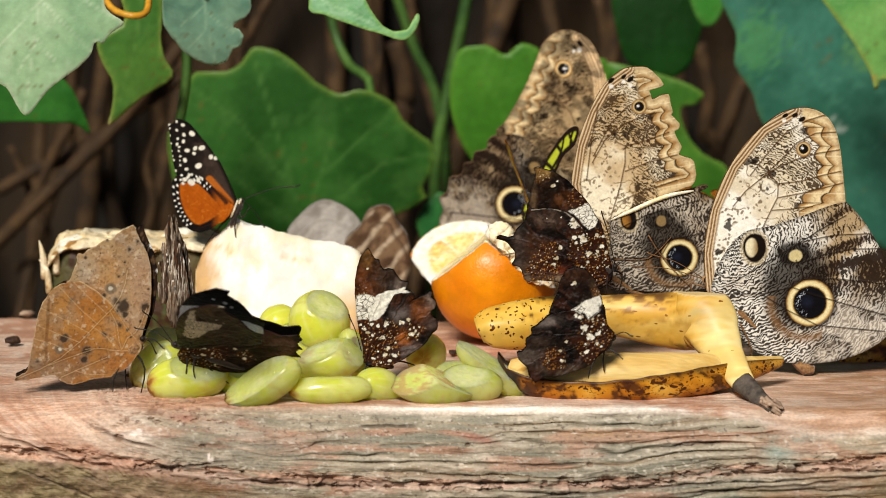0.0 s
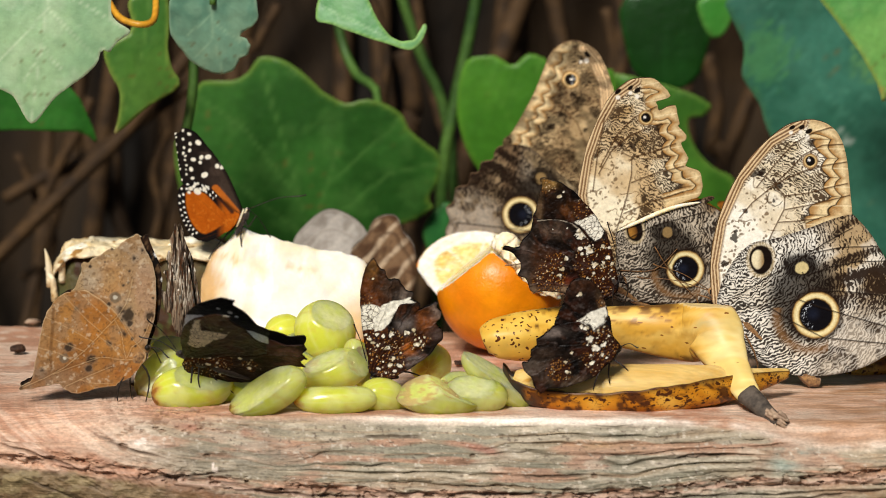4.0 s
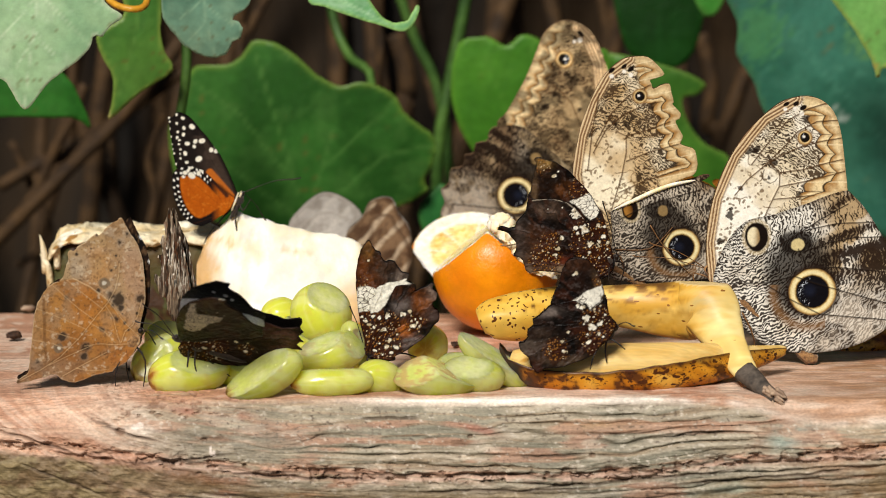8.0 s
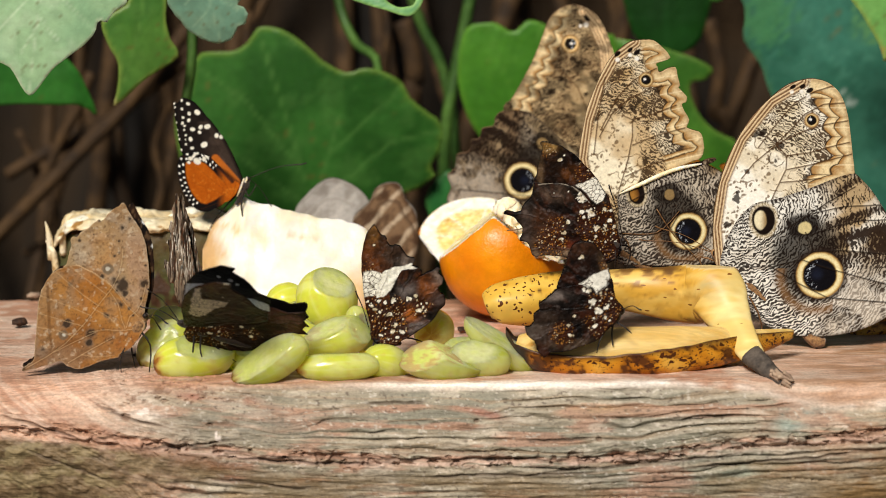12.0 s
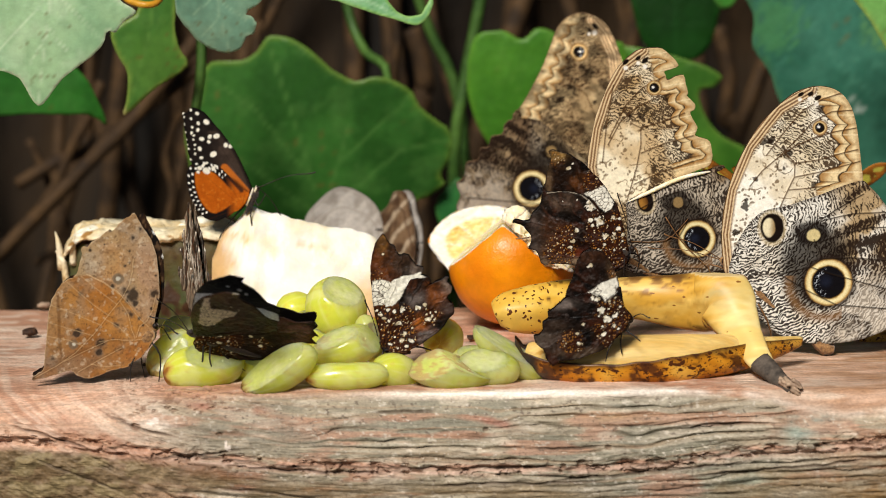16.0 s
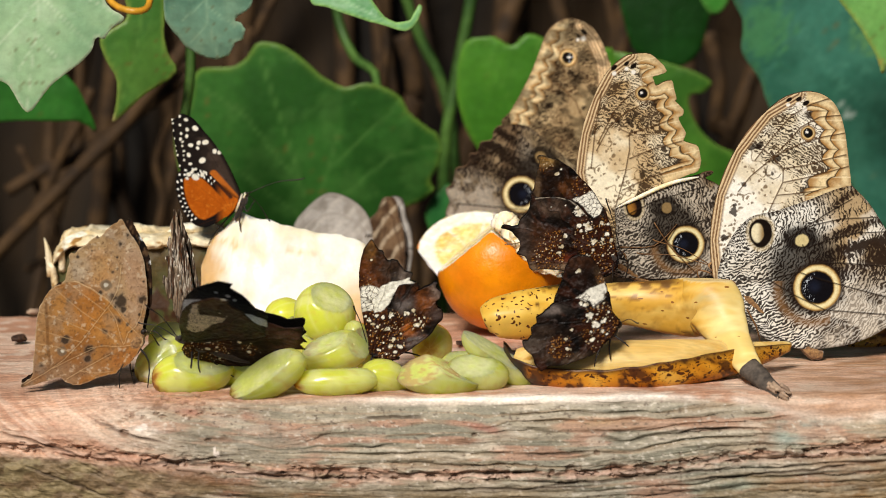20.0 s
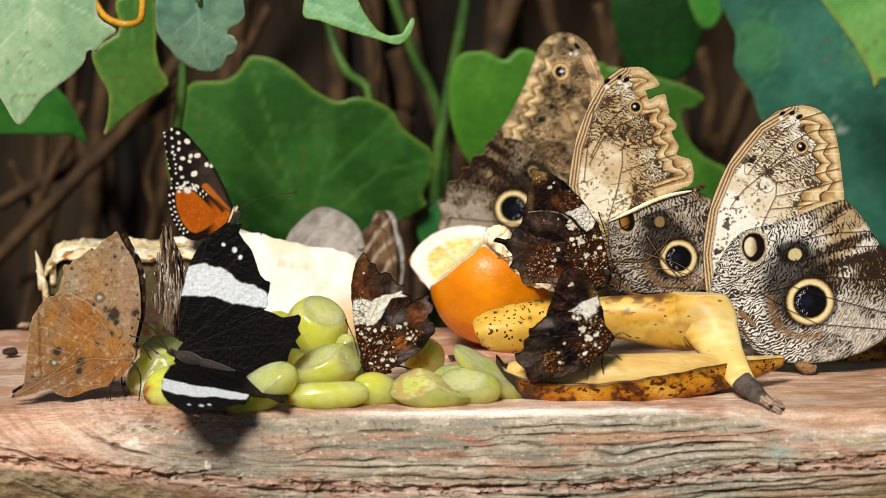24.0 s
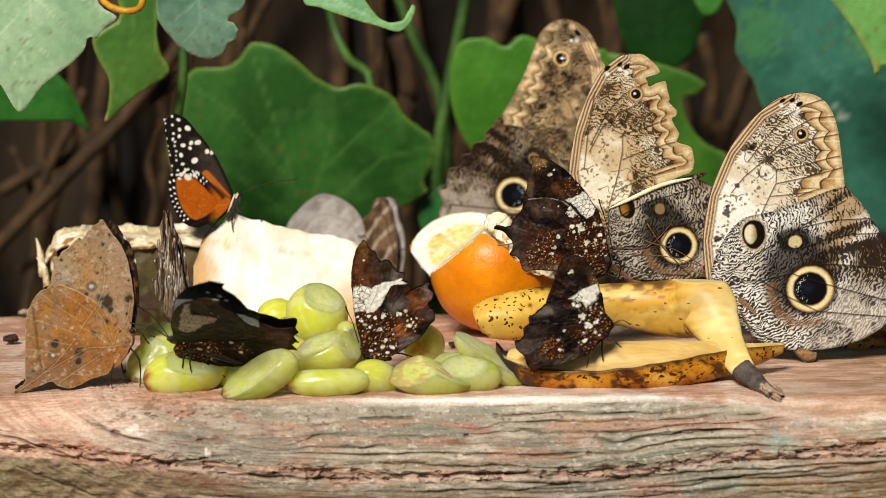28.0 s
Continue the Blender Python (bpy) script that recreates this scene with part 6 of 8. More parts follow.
# torn owl butterfly, leaning; its own ragged outlines
TORN_FORE = [(9.2, -12.6), (5.5, 3.3), (3.6, 17.6), (3.9, 30.3), (6.1, 37.9), (9.2, 45.3), (12.8, 52.1), (16.5, 58.0), (20.3, 63.1), (24.5, 67.3), (29.2, 70.4), (34.0, 71.7), (38.5, 71.4), (42.1, 70.2), (44.5, 67.2), (47.1, 62.3), (44.0, 61.4), (41.0, 61.3), (41.4, 59.6), (41.4, 57.3), (44.5, 58.1), (48.2, 58.4), (48.4, 55.0), (48.5, 50.6), (47.5, 50.1), (50.3, 45.9), (49.4, 43.8), (47.7, 43.2), (48.1, 40.4), (49.6, 36.6), (47.7, 33.8), (50.7, 32.0), (53.1, 29.9), (53.2, 26.2), (52.5, 23.3), (51.1, 20.9), (47.5, 20.2), (34.8, 18.0), (21.5, 14.6), (16.0, 13.4), (13.6, 0.4)]
TORN_HIND = [(9.2, -12.6), (13.0, -1.7), (15.0, 7.1), (15.7, 13.2), (21.5, 14.6), (27.5, 16.1), (34.8, 18.0), (44.1, 19.1), (50.8, 19.3), (54.3, 20.0), (57.1, 19.4), (55.3, 18.1), (52.9, 17.7), (56.5, 14.7), (58.3, 12.4), (56.6, 10.9), (58.7, 6.1), (60.0, -2.3), (58.3, -13.5), (52.4, -20.4), (43.1, -21.1), (31.9, -19.4), (18.9, -15.8)]
TORN_VEINS = [[(13.5, 37.5), (20.1, 45.3), (27.3, 49.5), (34.5, 51.4), (41.5, 52.3)], [(24.0, 44.0), (27.5, 41.4), (26.2, 34.8), (22.7, 26.3), (16.1, 13.8)], [(28.0, 41.3), (36.1, 41.9), (45.5, 43.4)], [(25.6, 31.5), (35.5, 33.3), (47.0, 33.9)], [(20.3, 19.9), (31.0, 22.3), (45.1, 24.0)], [(14.5, 40.0), (23.6, 51.4), (31.1, 56.7), (40.7, 59.3)], [(20.4, 60.1), (14.9, 46.4), (10.0, 31.3)]]
TORN_HIND_VEINS = [[(13.6, -1.9), (25.8, -4.0), (33.9, -3.8), (38.3, 1.1), (52.0, 1.2)], [(29.9, 5.2), (34.5, -6.2), (40.9, -14.6)], [(17.0, 9.0), (31.5, 12.9), (52.3, 14.4)], [(15.6, -9.3), (25.9, -14.9), (41.1, -19.3)]]
owl_b = owl(pose(*(0.0539, 0.0920, 0.2397), 0, -11.8, 0), "large owl butterfly with torn ragged wing edges and a big eyespot", TORN_FORE, TORN_HIND,
            owl_fore((35.9, 55.7), 2.7, [(27.0, 68.1, 1.54), (32.1, 68.6, 1.32), (34.5, 67.0, 1.54)], [(6.6, 19.2), (7.6, 33.5), (12.8, 43.6), (19.0, 46.2), (26.5, 43.9), (28.6, 39.7), (28.4, 31.4), (28.0, 22.1), (24.4, 16.0), (15.4, 12.8)], [(36.7, 62.4), (40.9, 49.0), (42.4, 39.5), (45.3, 30.8), (46.4, 24.8)],
                     [(3.6, 17.6), (3.9, 30.3), (9.2, 45.3), (16.5, 58.0), (24.5, 67.3), (34.0, 71.7)], [(24.6, 47.1, 1.32), (28.8, 45.3, 1.32), (47.0, 22.4, 2.2), (21.9, 50.6, 1.1), (36.4, 63.2, 0.88)], TORN_VEINS, cell=(*(25.0, 42.4), 2.6), cream="f4e6c6", dull="bd9862", cusp=6.6, shift=1.0, dense=0.3, wide=0.78),
            owl_hind((11.2, -8.3), (40.2, -6.7), 7.2, (*(23.3, 12.3), 3.4), (*(35.8, 9.3), 2.4), TORN_HIND_VEINS, tones=("5a3614", "9a6a2c", "8a7048"), pale="dcd2c0", buff="927a5c", brown="2c1e15", dusk=0.38),
            cell=0.32, rough_edge=0.4, loop=2, feet=[((4, -12), (8, -6)), ((10, -10), (12, -3)), ((16, -9), (15, -4))])
# rear owl butterfly turned the other way
REAR_FORE = [(-5.5, -12.6), (-0.6, 8.9), (7.6, 34.4), (14.9, 49.9), (21.2, 60.6), (29.6, 69.4), (38.5, 71.3), (44.5, 68.7), (48.4, 62.6), (49.2, 53.6), (50.0, 44.5), (51.7, 35.2), (53.9, 25.7), (55.8, 18.8), (41.3, 4.1), (17.1, -9.1)]
REAR_HIND = [(-4.3, -13.0), (11.4, 5.3), (29.5, 15.2), (45.4, 21.9), (55.9, 19.1), (58.6, 15.5), (58.2, 12.0), (62.5, 9.5), (62.5, 5.0), (65.5, 3.4), (65.2, -1.5), (69.5, -4.2), (69.0, -10.5), (71.2, -14.0), (68.2, -18.5), (68.0, -25.2), (60.1, -34.6), (46.3, -38.2), (28.9, -37.1), (10.7, -30.2), (-1.8, -21.4)]
owl_c = owl(pose(0.0713, 0.1900, 0.2437, 0, -16.5, 180), "owl butterfly with brown and tan wings behind the orange", REAR_FORE, REAR_HIND,
            owl_fore((36.9, 54.7), 3.4, [(33.4, 67.0, 1.76), (35.3, 64.9, 1.1)], [(30.5, 35.2), (27.6, 46.1), (19.7, 40.9), (16.4, 21.7), (24.0, 21.9)], [(42.4, 61.8), (41.9, 51.9), (40.7, 39.7), (43.7, 28.7)], [(5.4, 14.7), (13.7, 37.6), (21.9, 57.9), (28.4, 65.5), (34.7, 69.6)],
                     [(44.3, 37.4, 2.2), (35.4, 38.8, 1.98), (38.6, 32.8, 1.98), (24.4, 35.7, 1.98), (33.6, 49.4, 1.76), (45.9, 31.9, 1.76)], [[(17.1, 24.0), (28.9, 38.2), (41.0, 44.7)]], cream="b89f76", dull="7c6546", cusp=6.4, dim=0.85),
            owl_hind((3.9, -2.6), (39.8, -6.9), 7.6, (*(22.5, 16.8), 4.0), (*(36.2, 10.7), 2.6), [[(10.0, 0.7), (32.8, 9.2), (53.4, 10.7), (69.1, -4.1)], [(17.1, -9.1), (41.0, -13.6), (64.9, -18.2)]], tones=("4a3420", "a8885a", "8a7048"), pale="a08a68", buff="6e5840", brown="22160e", dusk=0.25),
            cell=0.8, far_cell=0.42, feet=[((4, -34), (8, -16)), ((-4, -34), (-6, -14)), ((18, -34), (16, -20))])
# the torn forewing's lower edge has curled into a bare pale strip
tube("torn_edge", [mm(p, -2.2) for p in [(16.3, 13.6), (22.2, 14.9), (28.0, 16.2), (34.7, 17.8), (41.7, 18.7), (47.2, 18.7), (50.8, 18.6)]], [0.0002, 0.0007, 0.0009, 0.0009, 0.0008, 0.0006, 0.0002], M_PITH, owl_b, "pale bare torn wing edge", seg=8)
for ends in ([(29.8, 4.7), (34.1, -6.2), (42.1, -18.8)], [(14.7, -2.1), (28.0, -4.4), (38.5, 2.2)]):
    tube("stray_feeler", [mm(p, -2.6) for p in ends], [0.00022, 0.0002, 0.00012], M_LEG_TAN, owl_b, "thin brown feeler", seg=5)


LEAF_FORE = [(1.1, 57.3), (2.7, 54.5), (4.6, 50.5), (6.4, 47.9), (8.1, 43.8), (8.9, 38.9), (9.6, 31.3), (9.3, 24.9), (7.9, 18.4), (6.8, 12.6), (3.8, 11.3), (-1.8, 21.6), (-9.1, 29.2), (-15.4, 32.4), (-22.4, 32.9), (-21.4, 34.6), (-20.4, 38.0), (-19.3, 41.5), (-19.3, 44.0), (-18.2, 44.9), (-17.1, 44.2), (-16.1, 45.8), (-13.5, 47.5), (-10.7, 49.6), (-8.5, 51.1), (-7.5, 50.3), (-6.0, 52.0), (-4.5, 53.9), (-2.3, 55.2), (-0.6, 56.3)]
LEAF_HIND = [(-22.9, 33.1), (-20.5, 33.5), (-17.5, 34.1), (-13.3, 32.4), (-9.1, 29.8), (-4.9, 26.4), (-0.8, 21.2), (3.4, 15.6), (7.0, 12.6), (7.4, 10.6), (6.3, 8.2), (5.0, 6.1), (3.4, 3.9), (2.1, 2.2), (-0.7, 0.9), (-2.6, -0.2), (-3.3, -1.5), (-6.3, -1.8), (-9.7, -2.8), (-14.0, -4.4), (-17.6, -5.7), (-20.8, -5.2), (-22.9, -3.9), (-24.6, -2.4), (-26.3, -2.6), (-30.2, -3.9), (-34.3, -5.0), (-39.2, -5.9), (-39.4, -4.8), (-37.4, -3.3), (-35.3, -2.2), (-34.8, 1.1), (-34.3, 5.4), (-33.3, 10.8), (-32.8, 16.2), (-32.0, 21.6), (-30.9, 24.9), (-29.3, 27.7), (-27.2, 30.7), (-25.0, 32.4)]
LEAF_VEINS = [[(-38.3, -5.0), (-29.9, -0.5), (-22.8, 4.3), (-15.4, 11.7), (-8.9, 19.9), (-4.5, 25.1), (-1.9, 29.8), (-0.5, 35.0), (-0.0, 40.0)], [(-5.4, 23.8), (-2.5, 19.0), (-1.3, 13.0), (-0.1, 9.5)], [(-13.8, 8.4), (-8.4, 9.3), (-2.0, 8.9), (5.0, 9.5)], [(-27.1, 1.1), (-20.6, 4.3), (-14.8, 6.9), (-10.6, 8.7)], [(-22.1, -3.1), (-13.9, 1.5), (-5.3, 6.1)], [(0.3, 10.0), (1.7, 14.1), (4.5, 16.2), (6.4, 19.5), (8.2, 26.0)]]
LEAF_FINE = [[(-32.3, 16.0), (-24.3, 13.4), (-15.8, 10.8)], [(-31.4, 22.7), (-22.1, 19.0), (-12.6, 14.7)], [(-19.7, 33.5), (-13.4, 28.1), (-6.7, 22.7)], [(-25.0, 31.3), (-15.6, 22.7), (-9.7, 18.4)], [(-11.5, 17.3), (-6.2, 14.1), (-2.0, 9.7)], [(-33.3, 10.8), (-25.5, 9.3), (-19.7, 6.9)], [(-17.1, -0.0), (-11.8, -1.1), (-5.4, -0.5)], [(-17.5, 34.1), (-11.6, 31.1), (-5.4, 26.4)]]
LEAF_SHADE = [(-28.7, 26.0), (-28.5, 17.3), (-28.7, 8.7), (-27.9, 3.2)]
LEAF_SPOTS = [(-20.2, 26.8, 1.32), (-1.1, 25.7, 2.86), (-3.8, 27.7, 1.98), (7.4, 26.6, 2.2), (-13.3, 8.2, 1.98), (-14.3, 4.3, 1.54), (-21.6, 12.1, 1.76), (-8.3, 50.9, 0.88), (3.1, 51.1, 1.1), (0.1, 47.9, 1.1), (-1.2, 18.8, 1.54), (1.7, 17.1, 0.88), (-7.0, 14.7, 1.32), (-8.4, 9.5, 0.66), (-3.1, 37.2, 0.66), (-16.1, 43.2, 0.66), (3.0, 14.7, 0.66), (0.9, 20.6, 0.55), (6.2, 20.8, 0.66), (8.3, 33.3, 0.66), (-32.3, 19.5, 0.44), (-27.3, 24.2, 0.44), (-1.3, 42.7, 0.44), (-10.6, 45.3, 0.44), (-8.1, 29.8, 1.1), (-31.3, 2.2, 1.1), (-2.8, 23.8, 1.1), (0.3, 22.7, 1.32)]
LEAF_RINGS = [(-5.9, 32.4, 1.76), (-23.4, 7.6, 1.54)]
LEAF_TONES = [(*(-7.9, 38.9), 7, 7, "b07c40", 0.7), (*(-12.4, 23.8), 5, 9, "a86a2c", 0.75), (*(-29.6, 15.2), 4, 14, "9c7a52", 0.6), (*(0.2, 13.0), 6, 8, "ab7438", 0.6), (*(-16.0, 2.2), 12, 5, "7d5534", 0.6), (*(-33.1, -1.1), 9, 5, "7c6a58", 0.7), (*(2.8, 45.3), 6, 12, "a08c72", 0.6), (*(-15.3, 38.9), 5, 5, "a0917a", 0.6), (*(4.8, 34.6), 5, 12, "a87c5a", 0.5), (*(1.1, 4.3), 7, 4, "8a4f24", 0.6)]


def leafwing():
    g = thing("leafwing_butterfly", pose(*(-0.1213, 0.0220, 0.2064)), "brown dead-leaf butterfly with closed spotted wings on the slab", "butterfly")
    w = wing_pair(g, LEAF_FORE, LEAF_HIND, leafwing_under, leafwing_under, leafwing_upper, leafwing_upper, 0.27, M_WING, gap=0.4, far_cell=0.5, rough_edge=0.5, loop=3)
    insect_body(g, (7.7, 14.1), (-4.3, -1.1), 2.6, M_BODY_TAN, M_LEG, [((-2.1, -6.8), (-1.5, 0.4)), ((2.6, -6.5), (1.5, 2.2)), ((8.2, -8.3), (9.2, 3.0))],
                [(16.1, 11.3), (12.9, 8.2)])
    return g, w


leaf_bf, leaf_wings = leafwing()


def jazzy(name_label, base_pose, fore, hind, fore_under, hind_under, fore_upper, hind_upper, body, feet, feelers, cell=0.27, loop=2, rough_edge=0.7):
    g = thing("jazzy_leafwing", base_pose, name_label, "butterfly", "dark leafwing butterflies")
    w = wing_pair(g, fore, hind, fore_under, hind_under, fore_upper, hind_upper, cell, M_WING_GLOSSY, gap=0.4, far_cell=cell * 1.3, rough_edge=rough_edge, loop=loop)
    insect_body(g, body[0], body[1], 2.3, M_BODY_DARK, M_LEG, feet, feelers)
    return g, w


BLACK = jazzy_upper(None, [])
hy_c, _ = jazzy("dark leafwing butterfly with cream band perched beside the bananas", pose(*(0.0667, 0.0620, 0.2387)),
    [(-31.3, 41.8), (-29.4, 42.5), (-27.2, 41.8), (-24.4, 40.7), (-21.7, 39.6), (-18.4, 37.2), (-15.6, 34.6), (-12.9, 31.5), (-10.3, 28.8), (-8.1, 25.7), (-5.9, 22.0), (-4.1, 17.8), (-2.7, 13.3), (-1.6, 8.9), (-0.9, 4.5), (-0.4, -1.1), (-3.9, -1.8), (-19.4, 11.1), (-28.2, 21.8), (-33.7, 26.2), (-33.0, 28.8), (-32.2, 32.8), (-31.3, 37.0), (-30.5, 39.6)],
    [(-33.5, 26.8), (-29.3, 26.2), (-24.9, 26.6), (-19.5, 25.1), (-14.6, 21.8), (-9.5, 14.5), (-5.1, 6.7), (-1.1, -1.3), (-5.0, -4.9), (-11.6, -6.0), (-18.2, -4.4), (-22.6, -2.4), (-27.6, -1.8), (-31.4, -2.2), (-33.1, -2.6), (-34.7, -1.5), (-35.3, 0.9), (-36.7, 3.4), (-39.5, 3.8), (-38.2, 5.6), (-38.6, 8.9), (-40.2, 11.6), (-42.4, 13.6), (-45.7, 14.5), (-44.4, 15.1), (-41.3, 14.7), (-38.9, 15.3), (-37.6, 17.8), (-35.2, 20.4), (-33.9, 24.0)],
    jazzy_under((-0.7, 0.0), [([(-17.7, 25.3), (-14.0, 26.6), (-10.3, 28.4), (-8.1, 25.3), (-6.3, 21.8), (-7.4, 19.5), (-9.6, 18.0), (-11.8, 20.0), (-14.0, 22.6)], 0.9)], [(-23.7, 35.2, 0.88), (-22.1, 37.0, 0.44), (-10.6, 16.0, 0.88), (-6.7, 16.0, 0.88), (-4.1, 15.6, 0.66), (-4.5, 11.6, 0.88), (-6.2, 9.4, 1.1), (-2.9, 9.4, 0.88), (-3.1, 6.7, 0.66), (-2.2, 3.4, 0.66)], [(*(-14.0, 29.9), 4.5, 0.9), (*(-28.7, 39.8), 3.5, 0.7), (*(-5.8, 10.0), 8.5, 0.9)],
                [(*(-28.3, 39.8), 3, 2, "b08a4c", 0.7), (*(-27.2, 33.2), 5, 4, "2e1c10", 0.7), (*(-31.5, 31.0), 1.2, 7, "6a5238", 0.5), (*(-19.5, 29.9), 4, 3, "5a3416", 0.6)]),
    jazzy_under((-0.7, 0.0), [], [(-15.0, 20.2, 1.76), (-15.9, 22.2, 0.88), (-12.4, 19.1, 0.66), (-12.2, 14.7, 1.98), (-14.6, 13.1, 0.88), (-15.5, 15.1, 0.88), (-9.5, 8.9, 1.32), (-10.1, 5.6, 0.66), (-11.9, 3.1, 1.1), (-6.2, 3.4, 0.66), (-20.7, 11.1, 1.1), (-22.2, 6.9, 0.88), (-23.1, 4.5, 1.1), (-22.6, 9.4, 0.44), (-20.5, 22.9, 0.55), (-6.2, 8.5, 1.1), (-8.4, 12.9, 0.66), (-4.5, 11.6, 0.66), (-8.9, 17.3, 0.66), (-26.2, 22.4, 0.44)],
                [(*(-9.5, 10.0), 8.5, 0.95), (*(-27.0, 2.7), 6.5, 0.9), (*(-24.8, 10.0), 4, 0.8), (*(-6.1, 1.1), 5, 0.6)],
                [(*(-26.0, 22.2), 5, 3, "5a4638", 0.8), (*(-32.5, 6.7), 4, 7, "4c3626", 0.8), (*(-29.2, 10.0), 6, 4, "4a2a18", 0.7), (*(-19.3, 2.3), 6, 2, "6a2a10", 0.7), (*(-15.0, 5.6), 4, 6, "080504", 0.8), (*(-36.9, 10.0), 2, 7, "5d5048", 0.6), (*(-24.8, -1.1), 9, 1.5, "7d6650", 0.8)],
                line=[(-32.6, 25.7), (-24.9, 26.6), (-18.8, 24.9), (-14.0, 20.9), (-10.7, 17.3)]),
    BLACK, BLACK, ((0.9, 3.4), (-10.5, -1.8)), [((-2.6, -7.3), (-2.2, 0.0)), ((2.3, -7.8), (3.7, 0.0))], [(-5.0, 25.7), (10.3, 6.7)])
hy_d, _ = jazzy("dark leafwing butterfly with cream bar feeding on opened banana", pose(*(0.0635, 0.0080, 0.2231)),
    [(-18.0, 25.2), (-16.5, 26.8), (-13.9, 27.6), (-10.9, 26.8), (-8.3, 25.0), (-6.6, 22.2), (-4.8, 18.9), (-3.9, 15.2), (-3.3, 12.0), (-1.7, 5.4), (-5.6, 2.1), (-16.3, 5.0), (-21.7, 8.0), (-23.4, 9.6), (-21.8, 15.2), (-20.1, 19.6), (-19.0, 23.1)],
    [(-23.4, 9.6), (-20.2, 10.7), (-16.8, 11.5), (-13.8, 11.3), (-10.8, 9.8), (-8.4, 8.0), (-5.6, 10.4), (-3.3, 13.5), (-2.4, 9.8), (-1.5, 5.9), (1.1, 2.8), (0.0, 0.6), (-2.1, -3.3), (-5.1, -6.2), (-7.6, -8.8), (-11.9, -11.0), (-16.2, -12.7), (-21.6, -13.8), (-25.7, -14.3), (-27.8, -16.3), (-29.3, -15.4), (-30.9, -12.7), (-31.7, -9.7), (-33.5, -8.4), (-35.6, -5.3), (-33.5, -4.4), (-31.8, -2.2), (-32.0, -0.0), (-30.1, 1.7), (-29.9, 4.1), (-27.7, 5.4), (-25.6, 7.6)],
    jazzy_under((-0.2, 2.1), [([(-15.5, 11.3), (-12.5, 13.5), (-8.2, 16.1), (-4.8, 17.0), (-4.2, 14.1), (-5.2, 11.5), (-8.4, 8.3), (-10.6, 10.4), (-12.9, 11.5)], 0.25)], [(-14.3, 21.5, 0.88), (-4.4, 17.4, 0.44)], [(*(-5.3, 18.1), 2.5, 0.7)], [(*(-13.2, 25.0), 6, 3, "4a2c1a", 0.8), (*(-11.1, 18.5), 5, 6, "1c100a", 0.8), (*(-5.3, 19.6), 2, 5, "8a6a48", 0.6)]),
    jazzy_under((-0.2, 2.1), [([(-4.0, 17.2), (-4.8, 11.5), (-8.4, 8.0), (-10.8, 9.8), (-13.8, 11.3), (-9.5, 12.4)], 0.3)] , [(-12.1, 9.1, 1.1), (-13.4, 9.6, 0.88), (-10.3, 5.0, 1.54), (-11.2, 2.8, 0.66), (-7.3, 8.3, 0.88), (-8.1, 1.5, 1.32), (-5.1, 3.0, 1.1), (-5.2, 9.6, 0.66), (-9.4, -4.0, 1.1), (-17.2, -0.5, 0.88), (-18.4, -7.7, 0.88), (-19.3, -4.0, 0.66), (-5.5, -0.7, 0.88), (-4.2, -2.0, 0.66), (-7.7, 5.4, 0.44), (-3.4, 6.3, 0.66), (-9.8, -1.1, 0.66)],
                [(*(-5.6, 3.2), 7, 0.8), (*(-21.6, -7.3), 5, 0.8), (*(-8.7, -3.3), 5, 0.7)],
                [(*(-24.9, 7.2), 5, 1.6, "6f625a", 0.8), (*(-28.1, -3.3), 5, 5, "3a2c22", 0.7), (*(-18.4, -11.0), 8, 2, "4a3a2c", 0.7), (*(-32.4, -6.0), 3, 3, "54483e", 0.7)]),
    BLACK, BLACK, ((0.9, 1.5), (-11.9, -10.3)), [((-8.7, -14.3), (-7.2, -8.8)), ((-2.4, -12.7), (-2.9, -8.1)), ((4.2, -6.8), (1.4, -4.4))], [(7.8, 2.1)])
